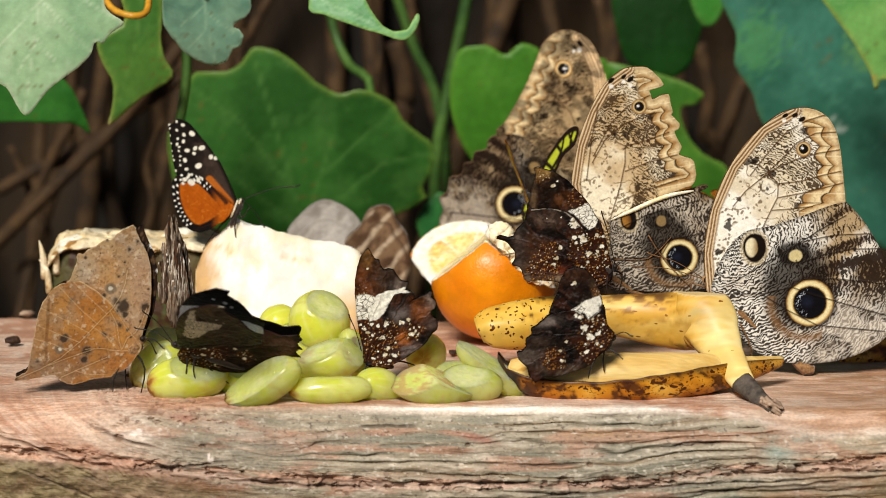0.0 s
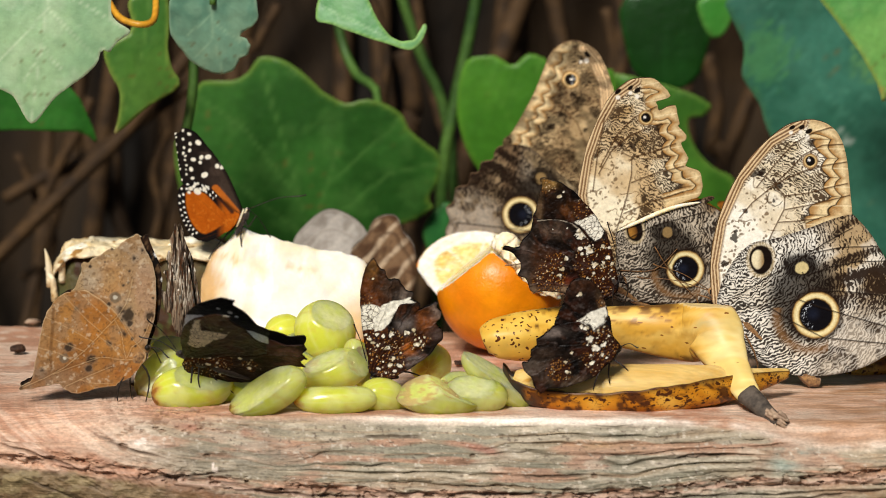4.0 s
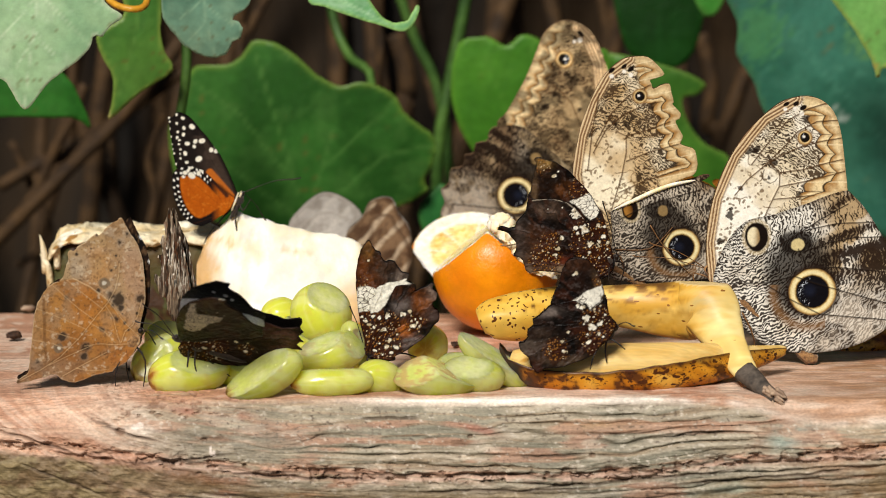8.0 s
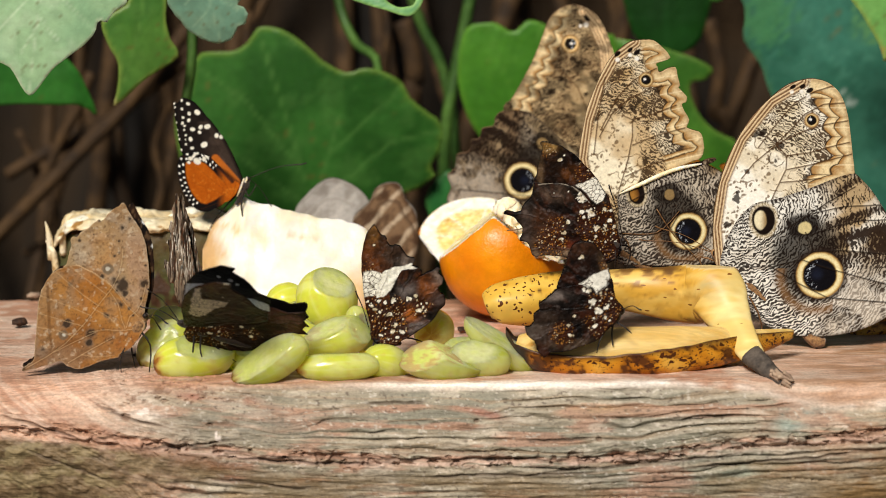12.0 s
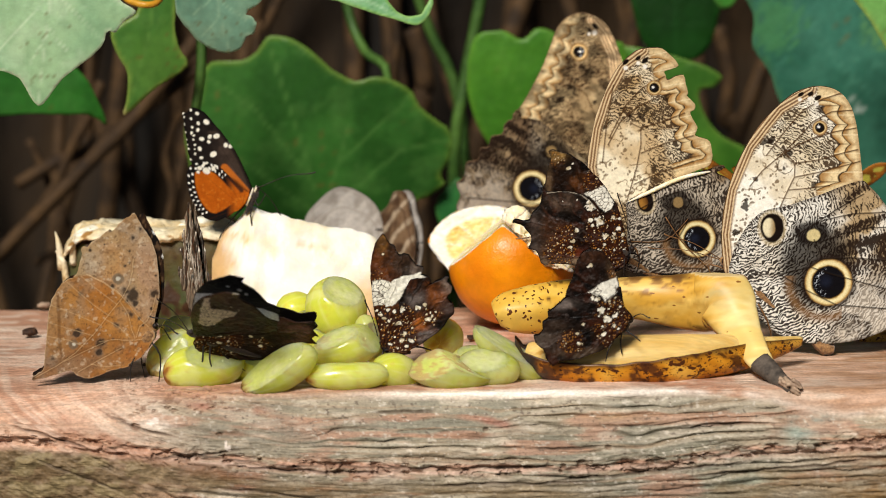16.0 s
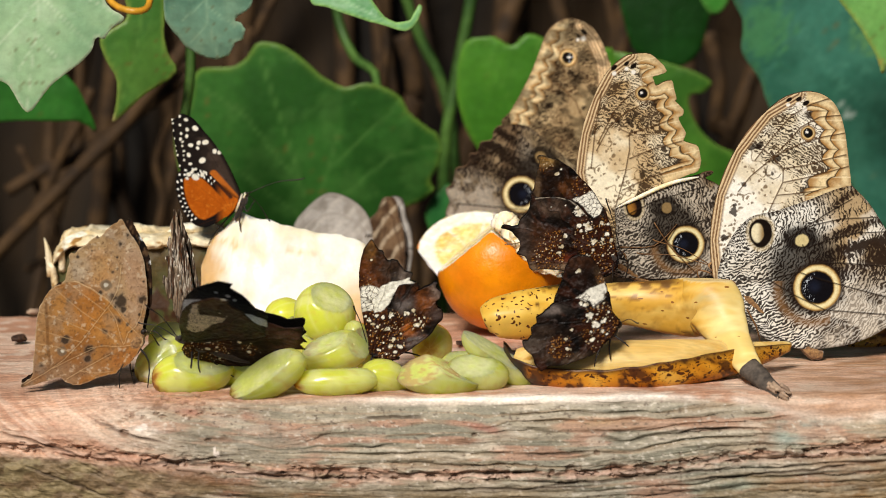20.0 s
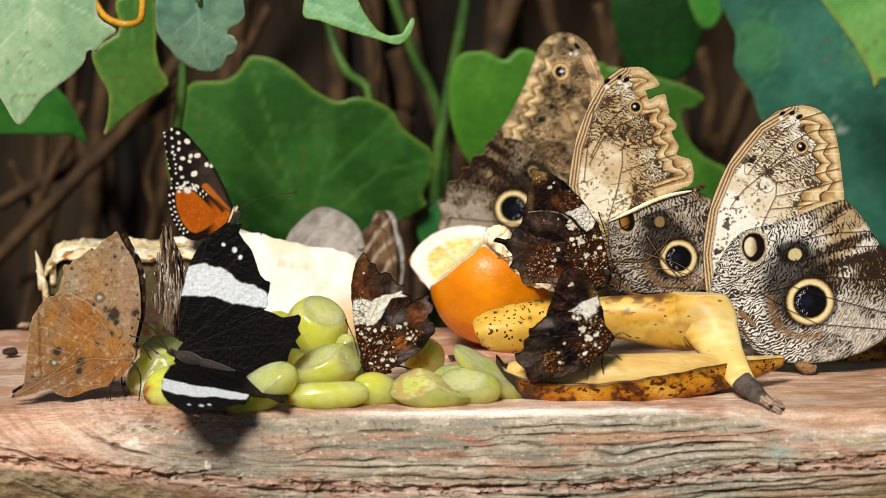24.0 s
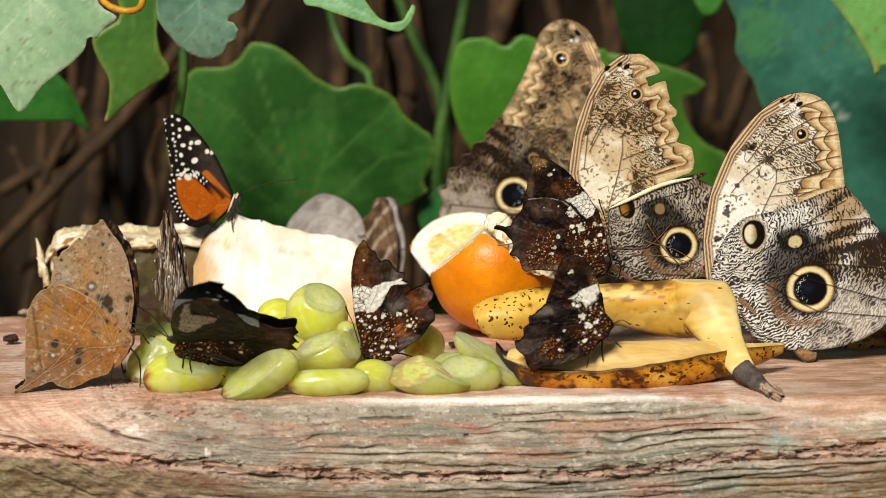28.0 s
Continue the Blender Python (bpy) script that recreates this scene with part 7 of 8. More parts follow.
hy_b, _ = jazzy("brown and white jazzy leafwing butterfly feeding on grapes", pose(*(-0.0277, 0.0320, 0.2084)),
    [(-0.5, 45.2), (0.8, 43.9), (2.3, 41.3), (3.8, 40.4), (4.4, 38.5), (6.1, 36.5), (7.8, 37.2), (9.1, 36.8), (10.4, 35.2), (12.1, 33.1), (13.8, 32.6), (15.1, 31.3), (13.8, 29.6), (15.3, 28.9), (16.6, 28.1), (17.2, 25.5), (12.9, 15.7), (7.5, 3.7), (2.1, -0.0), (-1.5, 0.8), (-2.4, 6.9), (-3.6, 13.1), (-4.5, 18.9), (-5.1, 25.5), (-5.5, 29.8), (-5.0, 35.2), (-4.0, 39.6), (-2.4, 42.6)],
    [(16.8, 25.7), (18.7, 26.1), (20.0, 27.2), (21.9, 27.4), (23.2, 28.9), (24.5, 28.1), (23.8, 26.6), (25.3, 25.0), (25.1, 22.4), (23.8, 21.3), (24.5, 18.9), (26.2, 17.2), (26.2, 14.4), (24.5, 12.6), (22.3, 9.8), (19.5, 6.9), (16.1, 4.3), (12.2, 2.1), (9.2, -0.0), (7.9, -1.4), (5.1, -1.8), (1.9, -1.1), (-0.5, 0.2), (-0.9, 1.7), (1.9, 6.9), (4.7, 12.8), (6.5, 18.9), (8.2, 24.4), (9.7, 27.6), (12.7, 28.1), (15.3, 27.0)],
    jazzy_under((-1.1, 0.8), [([(-4.9, 17.4), (-5.1, 24.4), (-4.4, 27.0), (-0.6, 27.6), (2.6, 26.1), (1.5, 21.1), (0.0, 17.9)], 0.9), ([(0.0, 17.2), (1.1, 22.2), (2.9, 27.0), (6.3, 28.7), (10.1, 29.4), (13.6, 30.0), (15.7, 28.3), (12.9, 27.9), (9.7, 26.6), (7.6, 23.9), (5.4, 20.0), (2.8, 17.4)], 0.0)], [(-1.5, 14.2, 0.88), (1.1, 15.7, 0.88), (3.7, 15.2, 0.88), (1.5, 11.8, 0.66), (-3.0, 15.7, 0.66), (-0.2, 12.8, 0.66), (-0.5, 37.2, 0.55)], [(*(0.0, 10.2), 8, 0.9), (*(-2.5, 21.1), 4, 0.5), (*(-3.1, 29.8), 3, 0.5)],
                [(*(-0.5, 41.7), 2, 4, "9a6a34", 0.7), (*(0.1, 33.1), 4, 5, "6a3814", 0.7), (*(6.5, 34.8), 6, 4, "3c2a1e", 0.8), (*(12.3, 30.9), 4, 2, "7c6c60", 0.8)], tint="5a2f14"),
    jazzy_under((-1.1, 0.8), [], [(6.7, 16.1, 1.32), (5.2, 10.9, 1.1), (12.7, 16.8, 1.1), (7.5, 6.9, 1.1), (15.7, 16.3, 0.66), (15.0, 18.1, 0.88), (16.3, 12.4, 1.1), (15.7, 14.2, 0.66), (17.8, 13.5, 0.66), (18.7, 12.2, 0.44), (9.7, 4.1, 0.88), (6.2, 4.3, 0.88), (10.3, 9.1, 0.44), (17.2, 14.8, 0.44), (3.6, 5.6, 0.66), (1.7, 3.0, 0.66), (8.1, 2.1, 0.66), (4.7, 1.3, 0.44), (19.3, 15.2, 0.44)],
                [(*(5.8, 5.9), 7, 0.9), (*(16.5, 13.5), 4, 0.8), (*(6.7, 13.5), 5, 0.7)],
                [(*(20.0, 21.8), 4.5, 4, "7a431c", 0.85), (*(13.3, 10.4), 2.5, 3, "a0571c", 0.85), (*(15.0, 5.6), 6, 2.5, "5e504a", 0.9), (*(12.3, 22.6), 4, 4, "1e120c", 0.7), (*(11.8, 20.0), 3, 3, "6a5e58", 0.7), (*(24.3, 25.5), 2.4, 3, "8a7668", 0.8), (*(23.6, 17.4), 2.5, 3, "4a3a34", 0.8)], tint="4a2612"),
    BLACK, BLACK, ((-2.0, 2.6), (9.6, -0.9)), [((-0.7, -3.6), (-1.1, -0.9)), ((22.1, -2.9), (13.5, 0.8))], [(-7.5, 20.0), (7.5, -2.9)])
hy_e, _ = jazzy("jazzy leafwing butterfly with closed grey-brown wings turned edgewise", pose(*(-0.0997, 0.0600, 0.2168), 0, 0, -72),
    [(-14.3, 43.8), (-11.2, 39.6), (-6.7, 35.7), (-2.2, 31.9), (1.6, 27.4), (4.7, 22.5), (7.8, 17.9), (6.9, 12.2), (1.3, 3.6), (-2.8, -1.4), (-9.4, 0.7), (-14.5, 6.6), (-17.6, 12.9), (-20.1, 19.3), (-21.8, 25.8), (-20.9, 31.5), (-21.4, 35.9), (-18.5, 39.7)],
    [(-2.8, -1.8), (-10.7, 0.0), (-16.7, 2.9), (-18.6, 5.9), (-26.1, 5.7), (-28.7, 8.4), (-32.1, 10.6), (-34.0, 13.1), (-31.2, 14.9), (-26.4, 13.8), (-24.9, 18.5), (-28.2, 21.2), (-26.7, 23.2), (-22.6, 22.9), (-25.2, 27.5), (-23.7, 30.4), (-19.6, 29.4), (-17.2, 24.2), (-11.4, 18.3), (-5.0, 10.4), (-0.0, 2.2)],
    *([edge_bark] * 4),
    ((2, -3), (-6, -12)), [((4, -16), (5, -8)), ((-4, -18), (-6, -10))], [(10, 8)], rough_edge=2.2)

A_FORE = [(0.5, 5.7), (-0.5, 13.7), (-1.5, 21.3), (-0.8, 33.6), (2.7, 44.2), (9.0, 50.9), (12.4, 52.5), (15.9, 52.7), (15.3, 49.7), (17.8, 47.1), (19.9, 45.3), (22.8, 41.1), (24.4, 38.5), (26.0, 35.5), (28.1, 33.7), (30.2, 33.0), (30.2, 27.2), (30.4, 23.5), (26.2, 20.4), (16.8, 14.4), (7.3, 7.0)]
A_HIND = [(0.1, -0.7), (3.1, 6.4), (8.9, 14.2), (15.8, 20.3), (24.0, 23.4), (32.2, 22.2), (37.0, 21.0), (42.3, 23.3), (43.8, 21.4), (43.3, 18.5), (44.8, 16.3), (43.2, 13.1), (45.9, 10.8), (42.5, 10.1), (41.5, 5.4), (38.9, 0.1), (36.6, 2.9), (34.3, 2.2), (31.8, -0.7), (26.8, -4.3), (20.5, -6.2), (14.1, -7.1), (7.6, -7.7), (3.1, -5.9)]
A_BAND = [(-1.5, 22.5), (9.0, 24.0), (18.0, 23.0), (30.5, 23.5), (30.0, 28.5), (25.0, 31.0), (19.0, 31.5), (12.0, 35.0), (5.0, 36.0), (-1.0, 33.5)]
hy_a, hy_a_wings = jazzy("dark leafwing butterfly opening its black-and-white wings on grapes", pose(*(-0.0984, 0.0120, 0.2182), 0, 11, 0), A_FORE, A_HIND,
    jazzy_under((0, 3), [([(1.5, 16.7), (2.0, 32.4), (3.1, 43.1), (4.7, 45.1), (5.8, 35.5), (10.4, 35.7), (15.4, 35.4), (13.9, 31.2), (10.3, 27.6), (7.4, 19.2), (4.3, 16.4)], 0.7)], [(13.3, 64.3, 1.1), (13.8, 52.5, 1.1), (20.0, 60.6, 0.66), (20.4, 56.4, 0.44), (22.1, 55.1, 0.44), (13.2, 39.4, 0.44), (15.8, 37.9, 0.44)], [(*(3.8, 47.4), 3, 0.5)],
                [(*(10.5, 50.8), 9, 7, "4a2c18", 0.8), (*(22.1, 45.6), 9, 5, "2c1a10", 0.7)], line=[(4.4, 49.3), (8.3, 57.3), (13.2, 62.6), (17.7, 62.1)]),
    jazzy_under((0, 3), [], [(10.9, 12.7, 1.32), (9.7, 6.7, 1.76), (13.6, 8.2, 0.88), (9.6, 1.5, 1.1), (3.3, 7.1, 0.66), (5.1, 8.6, 0.44), (6.3, -0.1, 0.66), (13.0, 3.6, 0.66), (12.9, 0.5, 0.66), (21.1, 8.7, 1.1), (25.2, 3.9, 0.88), (24.5, 6.1, 0.44), (25.3, 9.0, 0.44), (17.6, 0.9, 0.44), (14.5, -3.1, 0.66), (29.1, 5.1, 0.33), (16.7, 18.8, 0.44)],
                [(*(6.8, 1.7), 11, 0.9), (*(25.0, 5.5), 3.5, 0.8), (*(13.9, 5.6), 5, 0.7)],
                [(*(21.2, 18.5), 12, 6, "3a1c10", 0.7), (*(38.4, 16.3), 5, 12, "54382a", 0.8), (*(20.1, 7.4), 8, 10, "080504", 0.7), (*(32.4, 2.7), 12, 5, "2c2018", 0.7)]),
    jazzy_upper(A_BAND, [(10.5, 44.0), (14.9, 42.8), (17.5, 40.5)]), BLACK, ((-2, 1), (26, -3)),
    [((4.8, -18.3), (4.7, -8.9)), ((20.9, -10.2), (13.7, -6.5)), ((9.0, -10.8), (7.1, -6.7))], [(-16, 12), (-18, 4)])

TIGER_DOTS = [(-16.2, 32.7, 1.06), (-19.5, 32.2, 0.70), (-19.7, 29.5, 0.70), (-14.9, 26.7, 0.88), (-12.2, 26.9, 1.06), (-18.2, 25.8, 0.88), (-15.4, 24.6, 0.70), (-19.1, 21.8, 0.88), (-8.5, 23.2, 0.88), (-6.5, 22.8, 0.88), (-13.6, 19.5, 1.23), (-18.5, 18.1, 0.70), (-19.9, 36.2, 0.70), (-22.4, 34.1, 0.53), (-22.0, 30.6, 0.53), (-22.3, 28.3, 0.62), (-21.4, 27.2, 0.44), (-21.0, 23.4, 0.44), (-21.6, 25.5, 0.44), (-21.2, 21.6, 0.35), (-21.0, 19.7, 0.44), (-25.6, 36.4, 0.53), (-25.4, 31.8, 0.53), (-25.0, 28.5, 0.53), (-24.6, 25.5, 0.44), (-23.7, 21.8, 0.44), (-22.9, 17.4, 0.44), (-22.4, 37.6, 0.53), (-25.2, 34.8, 0.35), (-24.2, 23.4, 0.35)]
TIGER_HIND_DOTS = [(-16.5, 12.8, 1.32), (-12.5, 15.1, 0.88), (-13.7, 13.7, 0.88), (-17.6, 15.3, 0.66), (-16.4, 16.0, 0.55), (-19.2, 13.9, 0.88), (-19.9, 12.3, 0.66)]
TIGER_STREAK = [(-9.1, 13.9), (-0.2, 4.4)]


def tiger():
    g = thing("tiger_longwing", pose(*(-0.0858, 0.1280, 0.2525)), "orange and black butterfly with white spots on the white fruit", "butterfly")
    fore = [(-22.4, 38.5), (-19.6, 38.0), (-16.2, 35.5), (-12.8, 31.3), (-9.4, 27.2), (-5.8, 22.1), (-2.6, 16.3), (-0.2, 10.4), (1.9, 4.6), (0.5, 3.0), (-5.0, 7.7), (-11.9, 12.3), (-18.8, 14.4), (-22.4, 15.8), (-23.5, 18.6), (-24.2, 23.2), (-25.0, 29.0), (-25.4, 33.2), (-25.8, 36.6), (-24.7, 36.2), (-23.5, 37.3)]
    hind = [(0.9, 3.5), (-0.3, 0.2), (-2.8, -2.6), (-6.3, -4.9), (-9.8, -6.8), (-13.3, -8.0), (-16.7, -7.0), (-19.9, -4.5), (-22.4, -0.3), (-24.0, 4.6), (-24.6, 9.3), (-24.3, 12.8), (-22.7, 15.3), (-18.7, 17.0), (-14.1, 15.8), (-10.7, 13.9), (-6.2, 9.3), (-1.6, 5.1)]
    wing_pair(g, fore, hind, tiger_fore, tiger_hind, tiger_fore, tiger_hind, 0.27, M_WING, gap=0.4, far_cell=0.6, loop=4, rough_edge=0.3)
    insect_body(g, (4.2, 5.4), (-1.0, -5.4), 1.6, M_BODY_DARK, M_LEG, [((2.8, -14.0), (1.1, -5.9)), ((-12.2, -15.7), (-8.2, -9.4)), ((7.4, 3.0), (4.1, -1.7))],
                [(28.0, 12.1), (13.3, -6.3)])
    for k in (-1, 1):
        tube("stripe", [mm((2.3, 5.3), k * 1.5), mm((0.9, 1.6), k * 1.7), mm((-0.5, -1.7), k * 1.4)], [0.0003, 0.0005, 0.0003], M_PITH, g, "white body stripe", seg=6)
        tube("cheek_spot", [mm((3.7, 5.8), k * 1.2), mm((2.8, 3.9), k * 1.3)], [0.0005, 0.0004], M_PITH, g, "white head spot", seg=6)
    return g


tiger_bf = tiger()


def rear_pair():
    g = thing("grey_butterfly", pose(*(-0.0491, 0.2150, 0.2262)), "pale grey butterfly with closed wings behind the fruit", "butterfly")
    out = [(-17.8, -3.0), (-18.0, 6.2), (-12.2, 13.7), (-6.1, 18.7), (-0.6, 19.9), (6.7, 17.0), (12.4, 12.0), (15.6, 5.0), (16.0, -5.0), (8.6, -12.5), (-6.3, -12.5)]
    p = plain_wing("b8b0a6", "9a9186", "c6beb2")
    wing_pair(g, out, [(a * 0.9, b * 0.75 - 3) for a, b in out], p, p, p, p, 1.0, M_WING, gap=0.4)
    insect_body(g, (4, -4), (-6, -22), 2.4, M_BODY_TAN, M_LEG, [((4, -40), (6, -24)), ((-4, -40), (-8, -24))], [(16, 2)])
    b = thing("brown_butterfly", pose(*(-0.0230, 0.2050, 0.2253)), "brown butterfly with pale striped wings behind the fruit", "butterfly")
    out = [(-19.1, 3.0), (-12.2, 11.2), (-8.5, 18.3), (0.1, 19.8), (3.7, 12.9), (7.9, 7.4), (9.8, -2.5), (7.3, -14.9), (-2.5, -17.4), (-12.3, -9.9)]
    u, p = plain_wing("7d6248", "503a29", "cbb698"), plain_wing("b9b0a6", "8d857c", "d8d2ca")
    wing_pair(b, out, [(a * 0.9, q * 0.85 - 4) for a, q in out], u, u, p, p, 0.8, M_WING, gap=1.2)
    insect_body(b, (6, -4), (-4, -22), 2.4, M_BODY_TAN, M_LEG, [((4, -38), (6, -24)), ((-4, -38), (-8, -24))], [(16, 2)])
    return g, b


grey_bf, brown_bf = rear_pair()


def malachite_butterfly(at, label):
    g = thing("malachite_butterfly", pose(*at), label, "butterfly", "malachite butterflies")
    fore = [(4, 0), (7, 14), (12, 26), (19, 36), (26, 40), (27, 34), (21, 26), (19, 18), (14, 8)]
    hind = [(3, 0), (12, 8), (19, 17), (22, 12), (18, 2), (10, -8), (2, -10), (-2, -4)]
    fore, hind = [(11 - p[0] * 1.1, p[1] * 1.2) for p in fore], [(9 - p[0] * 1.1, p[1] * 1.2) for p in hind]
    up, un = malachite("241813", "cdd63c"), malachite("b8742c", "dcd45a")
    w = wing_pair(g, fore, hind, un, un, up, up, 0.6, M_WING, gap=0.3, far_cell=0.6, bulge=0.6)
    insect_body(g, (10, 0), (-10, -2), 2.0, M_BODY_DARK, M_LEG, [((6, -14), (9, -6)), ((2, -14), (-4, -6))], [(24, 8), (22, 12)])
    return g, w


mal_bf, mal_wings = malachite_butterfly((0.0372, 0.1400, 0.2552), "black butterfly with yellow-green patches, fluttering behind the orange")
mal2_bf, mal2_wings = malachite_butterfly((0.1306, 0.1500, 0.2445), "brown and yellow-green butterfly perched behind the owl butterfly")


# ---- plants ----
def leaf_pattern(veins, c1, c2, vein, edge_c="8fae4a", width=1.0, edge_w=1.5, relief=0.5, marks=None):
    def fn(x, z, edge):
        n1, n2 = fbm(x / 22, z / 22, 3), fbm(x / 5, z / 5, 8)
        c = mix(tile(c1, x), srgb(c2), step(n1, 0.35, 0.65))
        c = mix(c, srgb(c1) * 0.75, step(n2, 0.6, 0.8) * 0.3)
        d = np.minimum.reduce([line_dist(x, z, p) for p in veins]) if veins else np.full(len(x), 99.0)
        c = mix(c, srgb(vein), (1 - step(d, 0.2 * width, 1.0 * width)) * 0.5)
        c = mix(c, srgb(edge_c), (1 - step(edge, 0.2, edge_w)) * 0.6)
        fine = fbm(x / 1.5, z / 1.5, 12)
        c = mix(c, srgb(vein), step(fbm(x / 9, z / 9, 14), 0.55, 0.72) * 0.25)
        c = mix(c, srgb("6b5a2c"), step(fine, 0.72, 0.78) * step(n1, 0.5, 0.6) * 0.5)
        for (px, pz), rr, tone in marks or []:
            c = mix(c, srgb(tone), (1 - step(np.hypot(x - px, z - pz) + 1.5 * rr * (fine - 0.5), rr * 0.5, rr)) * 0.85)
        return c, relief * (1 - step(d, 0.2, 2.5)) * -0.6 + 0.9 * (n2 - 0.5) * relief
    return fn


def leaf(plant, outline, pattern, at, bend_amt=0.06, cell=1.6, lean=0.0, turn=0.0, label="", rough_edge=0.8, stalk=None, loop=4):
    """A leaf blade on its plant, cupped about its own middle; at: place in the world."""
    o = np.array(outline)
    mx, mz = o.mean(0)
    half = np.abs(o - (mx, mz)).max()

    def bend(x, z):
        u, w = (x - mx) / half, (z - mz) / half
        return half * bend_amt * (u * u * 1.4 - w * 0.6 + w * w + 0.25 * np.sin(u * 7 + w * 4) * 0.4)
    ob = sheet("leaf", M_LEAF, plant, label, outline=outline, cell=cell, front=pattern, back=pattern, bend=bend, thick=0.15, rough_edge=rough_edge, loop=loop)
    ob.matrix_basis = Matrix.Translation(at) @ pose(0, 0, 0, lean, 0, turn)
    if stalk:
        tube("petiole", [Vector(p) - Vector(at) for p in stalk], [0.0016] * len(stalk), M_STEM, ob, "thin green leaf stalk", seg=8)
    return ob


vine = thing("climbing_vine", pose(-0.30, 0.24, 0.0), "climbing vine with hanging pale green lobed leaves", "vine")
vo = Vector((-0.30, 0.24, 0.0))
tube("stem", [(0, 0, -0.004), (-0.02, 0, 0.2), (0.04, -0.04, 0.42), (0.12, -0.06, 0.50), (0.22, -0.08, 0.505), (0.34, -0.06, 0.50), (0.46, -0.06, 0.49)], [0.004, 0.004, 0.0035, 0.003, 0.003, 0.0025, 0.002], M_STEM, vine, seg=10, sub=6)
L1 = [(30.1, 0), (31.0, -13.4), (38.3, -19.6), (33.1, -23.4), (30.5, -27.9), (26.7, -27.2), (25.1, -32.4), (18.2, -39.1), (10.3, -44.8), (4.5, -51.5), (-1.2, -56.7), (-5.5, -50.4), (-7.7, -46.6), (-11.0, -44.3), (-19.9, -40.3), (-31.9, -26.8), (-28.0, -6.7), (-14.4, 3.3), (3.5, 5.6), (19.0, 4.4)]
leaf(vine, L1, leaf_pattern([[(6.8, 4.4), (3.2, -26.8), (-1.2, -56.0)], [(5.4, -11.1), (18.5, -24.6), (25.1, -31.3)], [(5.8, -11.1), (-8.4, -26.8), (-19.8, -38.0)], [(4.1, -26.8), (11.6, -35.8)], [(3.2, -29.0), (-4.2, -40.3)], [(6.4, -2.2), (23.2, -11.1), (36.5, -19.0)]], "8fb486", "a0c090", "cfe0ba", "dce4c0", 0.6, 1.0, 0.2),
     Vector((-0.1648, 0.1000, 0.3523)) - vo, 0.10, 1.3, -8, 0, "pale green lobed leaf seen from below", 0.6, loop=3)
L2 = [(-19.4, -2.3), (-21.2, -16.0), (-21.1, -21.7), (-17.5, -26.3), (-14.1, -30.9), (-9.6, -34.4), (-4.5, -36.0), (1.9, -36.4), (5.6, -33.9), (7.4, -31.1), (7.0, -29.3), (10.2, -28.6), (12.3, -25.6), (11.4, -22.0), (8.5, -20.6), (9.9, -17.8), (15.4, -14.2), (16.1, -9.1), (13.7, 2.3), (2.4, 6.8), (-9.1, 4.6)]
leaf(vine, L2, leaf_pattern([[(-1.8, 4.6), (-2.9, -16.0), (0, -35.5)], [(-2.9, -11.4), (-14.0, -20.6)], [(-2.4, -13.7), (8.9, -22.9)], [(-2.5, -20.6), (-10.7, -29.8)]], "5f8a72", "78a085", "9dbf9c", "a8c6a4", 0.7, 1.0, 1.0),
     Vector((-0.0946, 0.1300, 0.3479)) - vo, 0.14, 1.2, 10, -10, "grey-green wavy-edged leaf", 1.2, loop=3)
L3 = [(-3.5, -6.5), (3.4, -9.3), (11.5, -13.0), (20.8, -16.3), (30.1, -19.1), (35.2, -20.2), (39.0, -18.1), (41.3, -14.4), (42.5, -10.2), (41.1, -9.1), (39.4, -12.1), (37.6, -15.3), (35.2, -16.3), (31.5, -16.7), (27.3, -14.4), (23.6, -9.8), (20.4, -4.6), (14.0, 7.0), (0, 7.0)]
leaf(vine, L3, leaf_pattern([[(0, -2.3), (13.9, -9.3), (30.1, -17.7)]], "5f9a5c", "7ab072", "9cc48c", "a6cc6a", 0.8, 1.4), Vector((-0.0520, 0.1500, 0.3419)) - vo, 0.10, 1.0, -20, 0, "green leaf with a curled hooked tip", 0.3, loop=3)
L4 = [(-13.1, 9.6), (-11.6, -2.4), (-18.2, -8.5), (-24.4, -12.6), (-21.6, -21.8), (-17.4, -31.5), (-18.3, -43.7), (-20.1, -49.5), (-14.0, -45.1), (-4.2, -36.4), (8.3, -28.1), (4.6, -19.4), (3.2, -9.7), (4.1, 0), (1.4, 12.1)]
leaf(vine, L4, leaf_pattern([[(-4.7, 9.6), (-7.4, -12.1), (-16.4, -43.7)]], "44742c", "568434", "648e40", "94a648", 0.8, 2.0, marks=[((-20.1, -49.0), 5, "b9b06c")]), Vector((-0.1240, 0.2000, 0.3286)) - vo, 0.08, 1.6, 0, 8, "green drooping pointed leaf", loop=3)
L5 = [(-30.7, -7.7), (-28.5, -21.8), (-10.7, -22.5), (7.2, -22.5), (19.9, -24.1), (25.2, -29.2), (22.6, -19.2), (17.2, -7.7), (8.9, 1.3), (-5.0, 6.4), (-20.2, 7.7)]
# this leaf's shade is put into its darker greens
leaf(vine, L5, leaf_pattern([[(-28.3, -12.8), (-0.3, -12.8), (23.7, -26.9)]], "24601c", "2f7024", "3f7a30", "3a7a2a", 0.8, 1.5), Vector((-0.1844, 0.2700, 0.2950)) - vo, 0.08, 2.0, 0, 0, "dark green leaf with shade in its colour", loop=3)
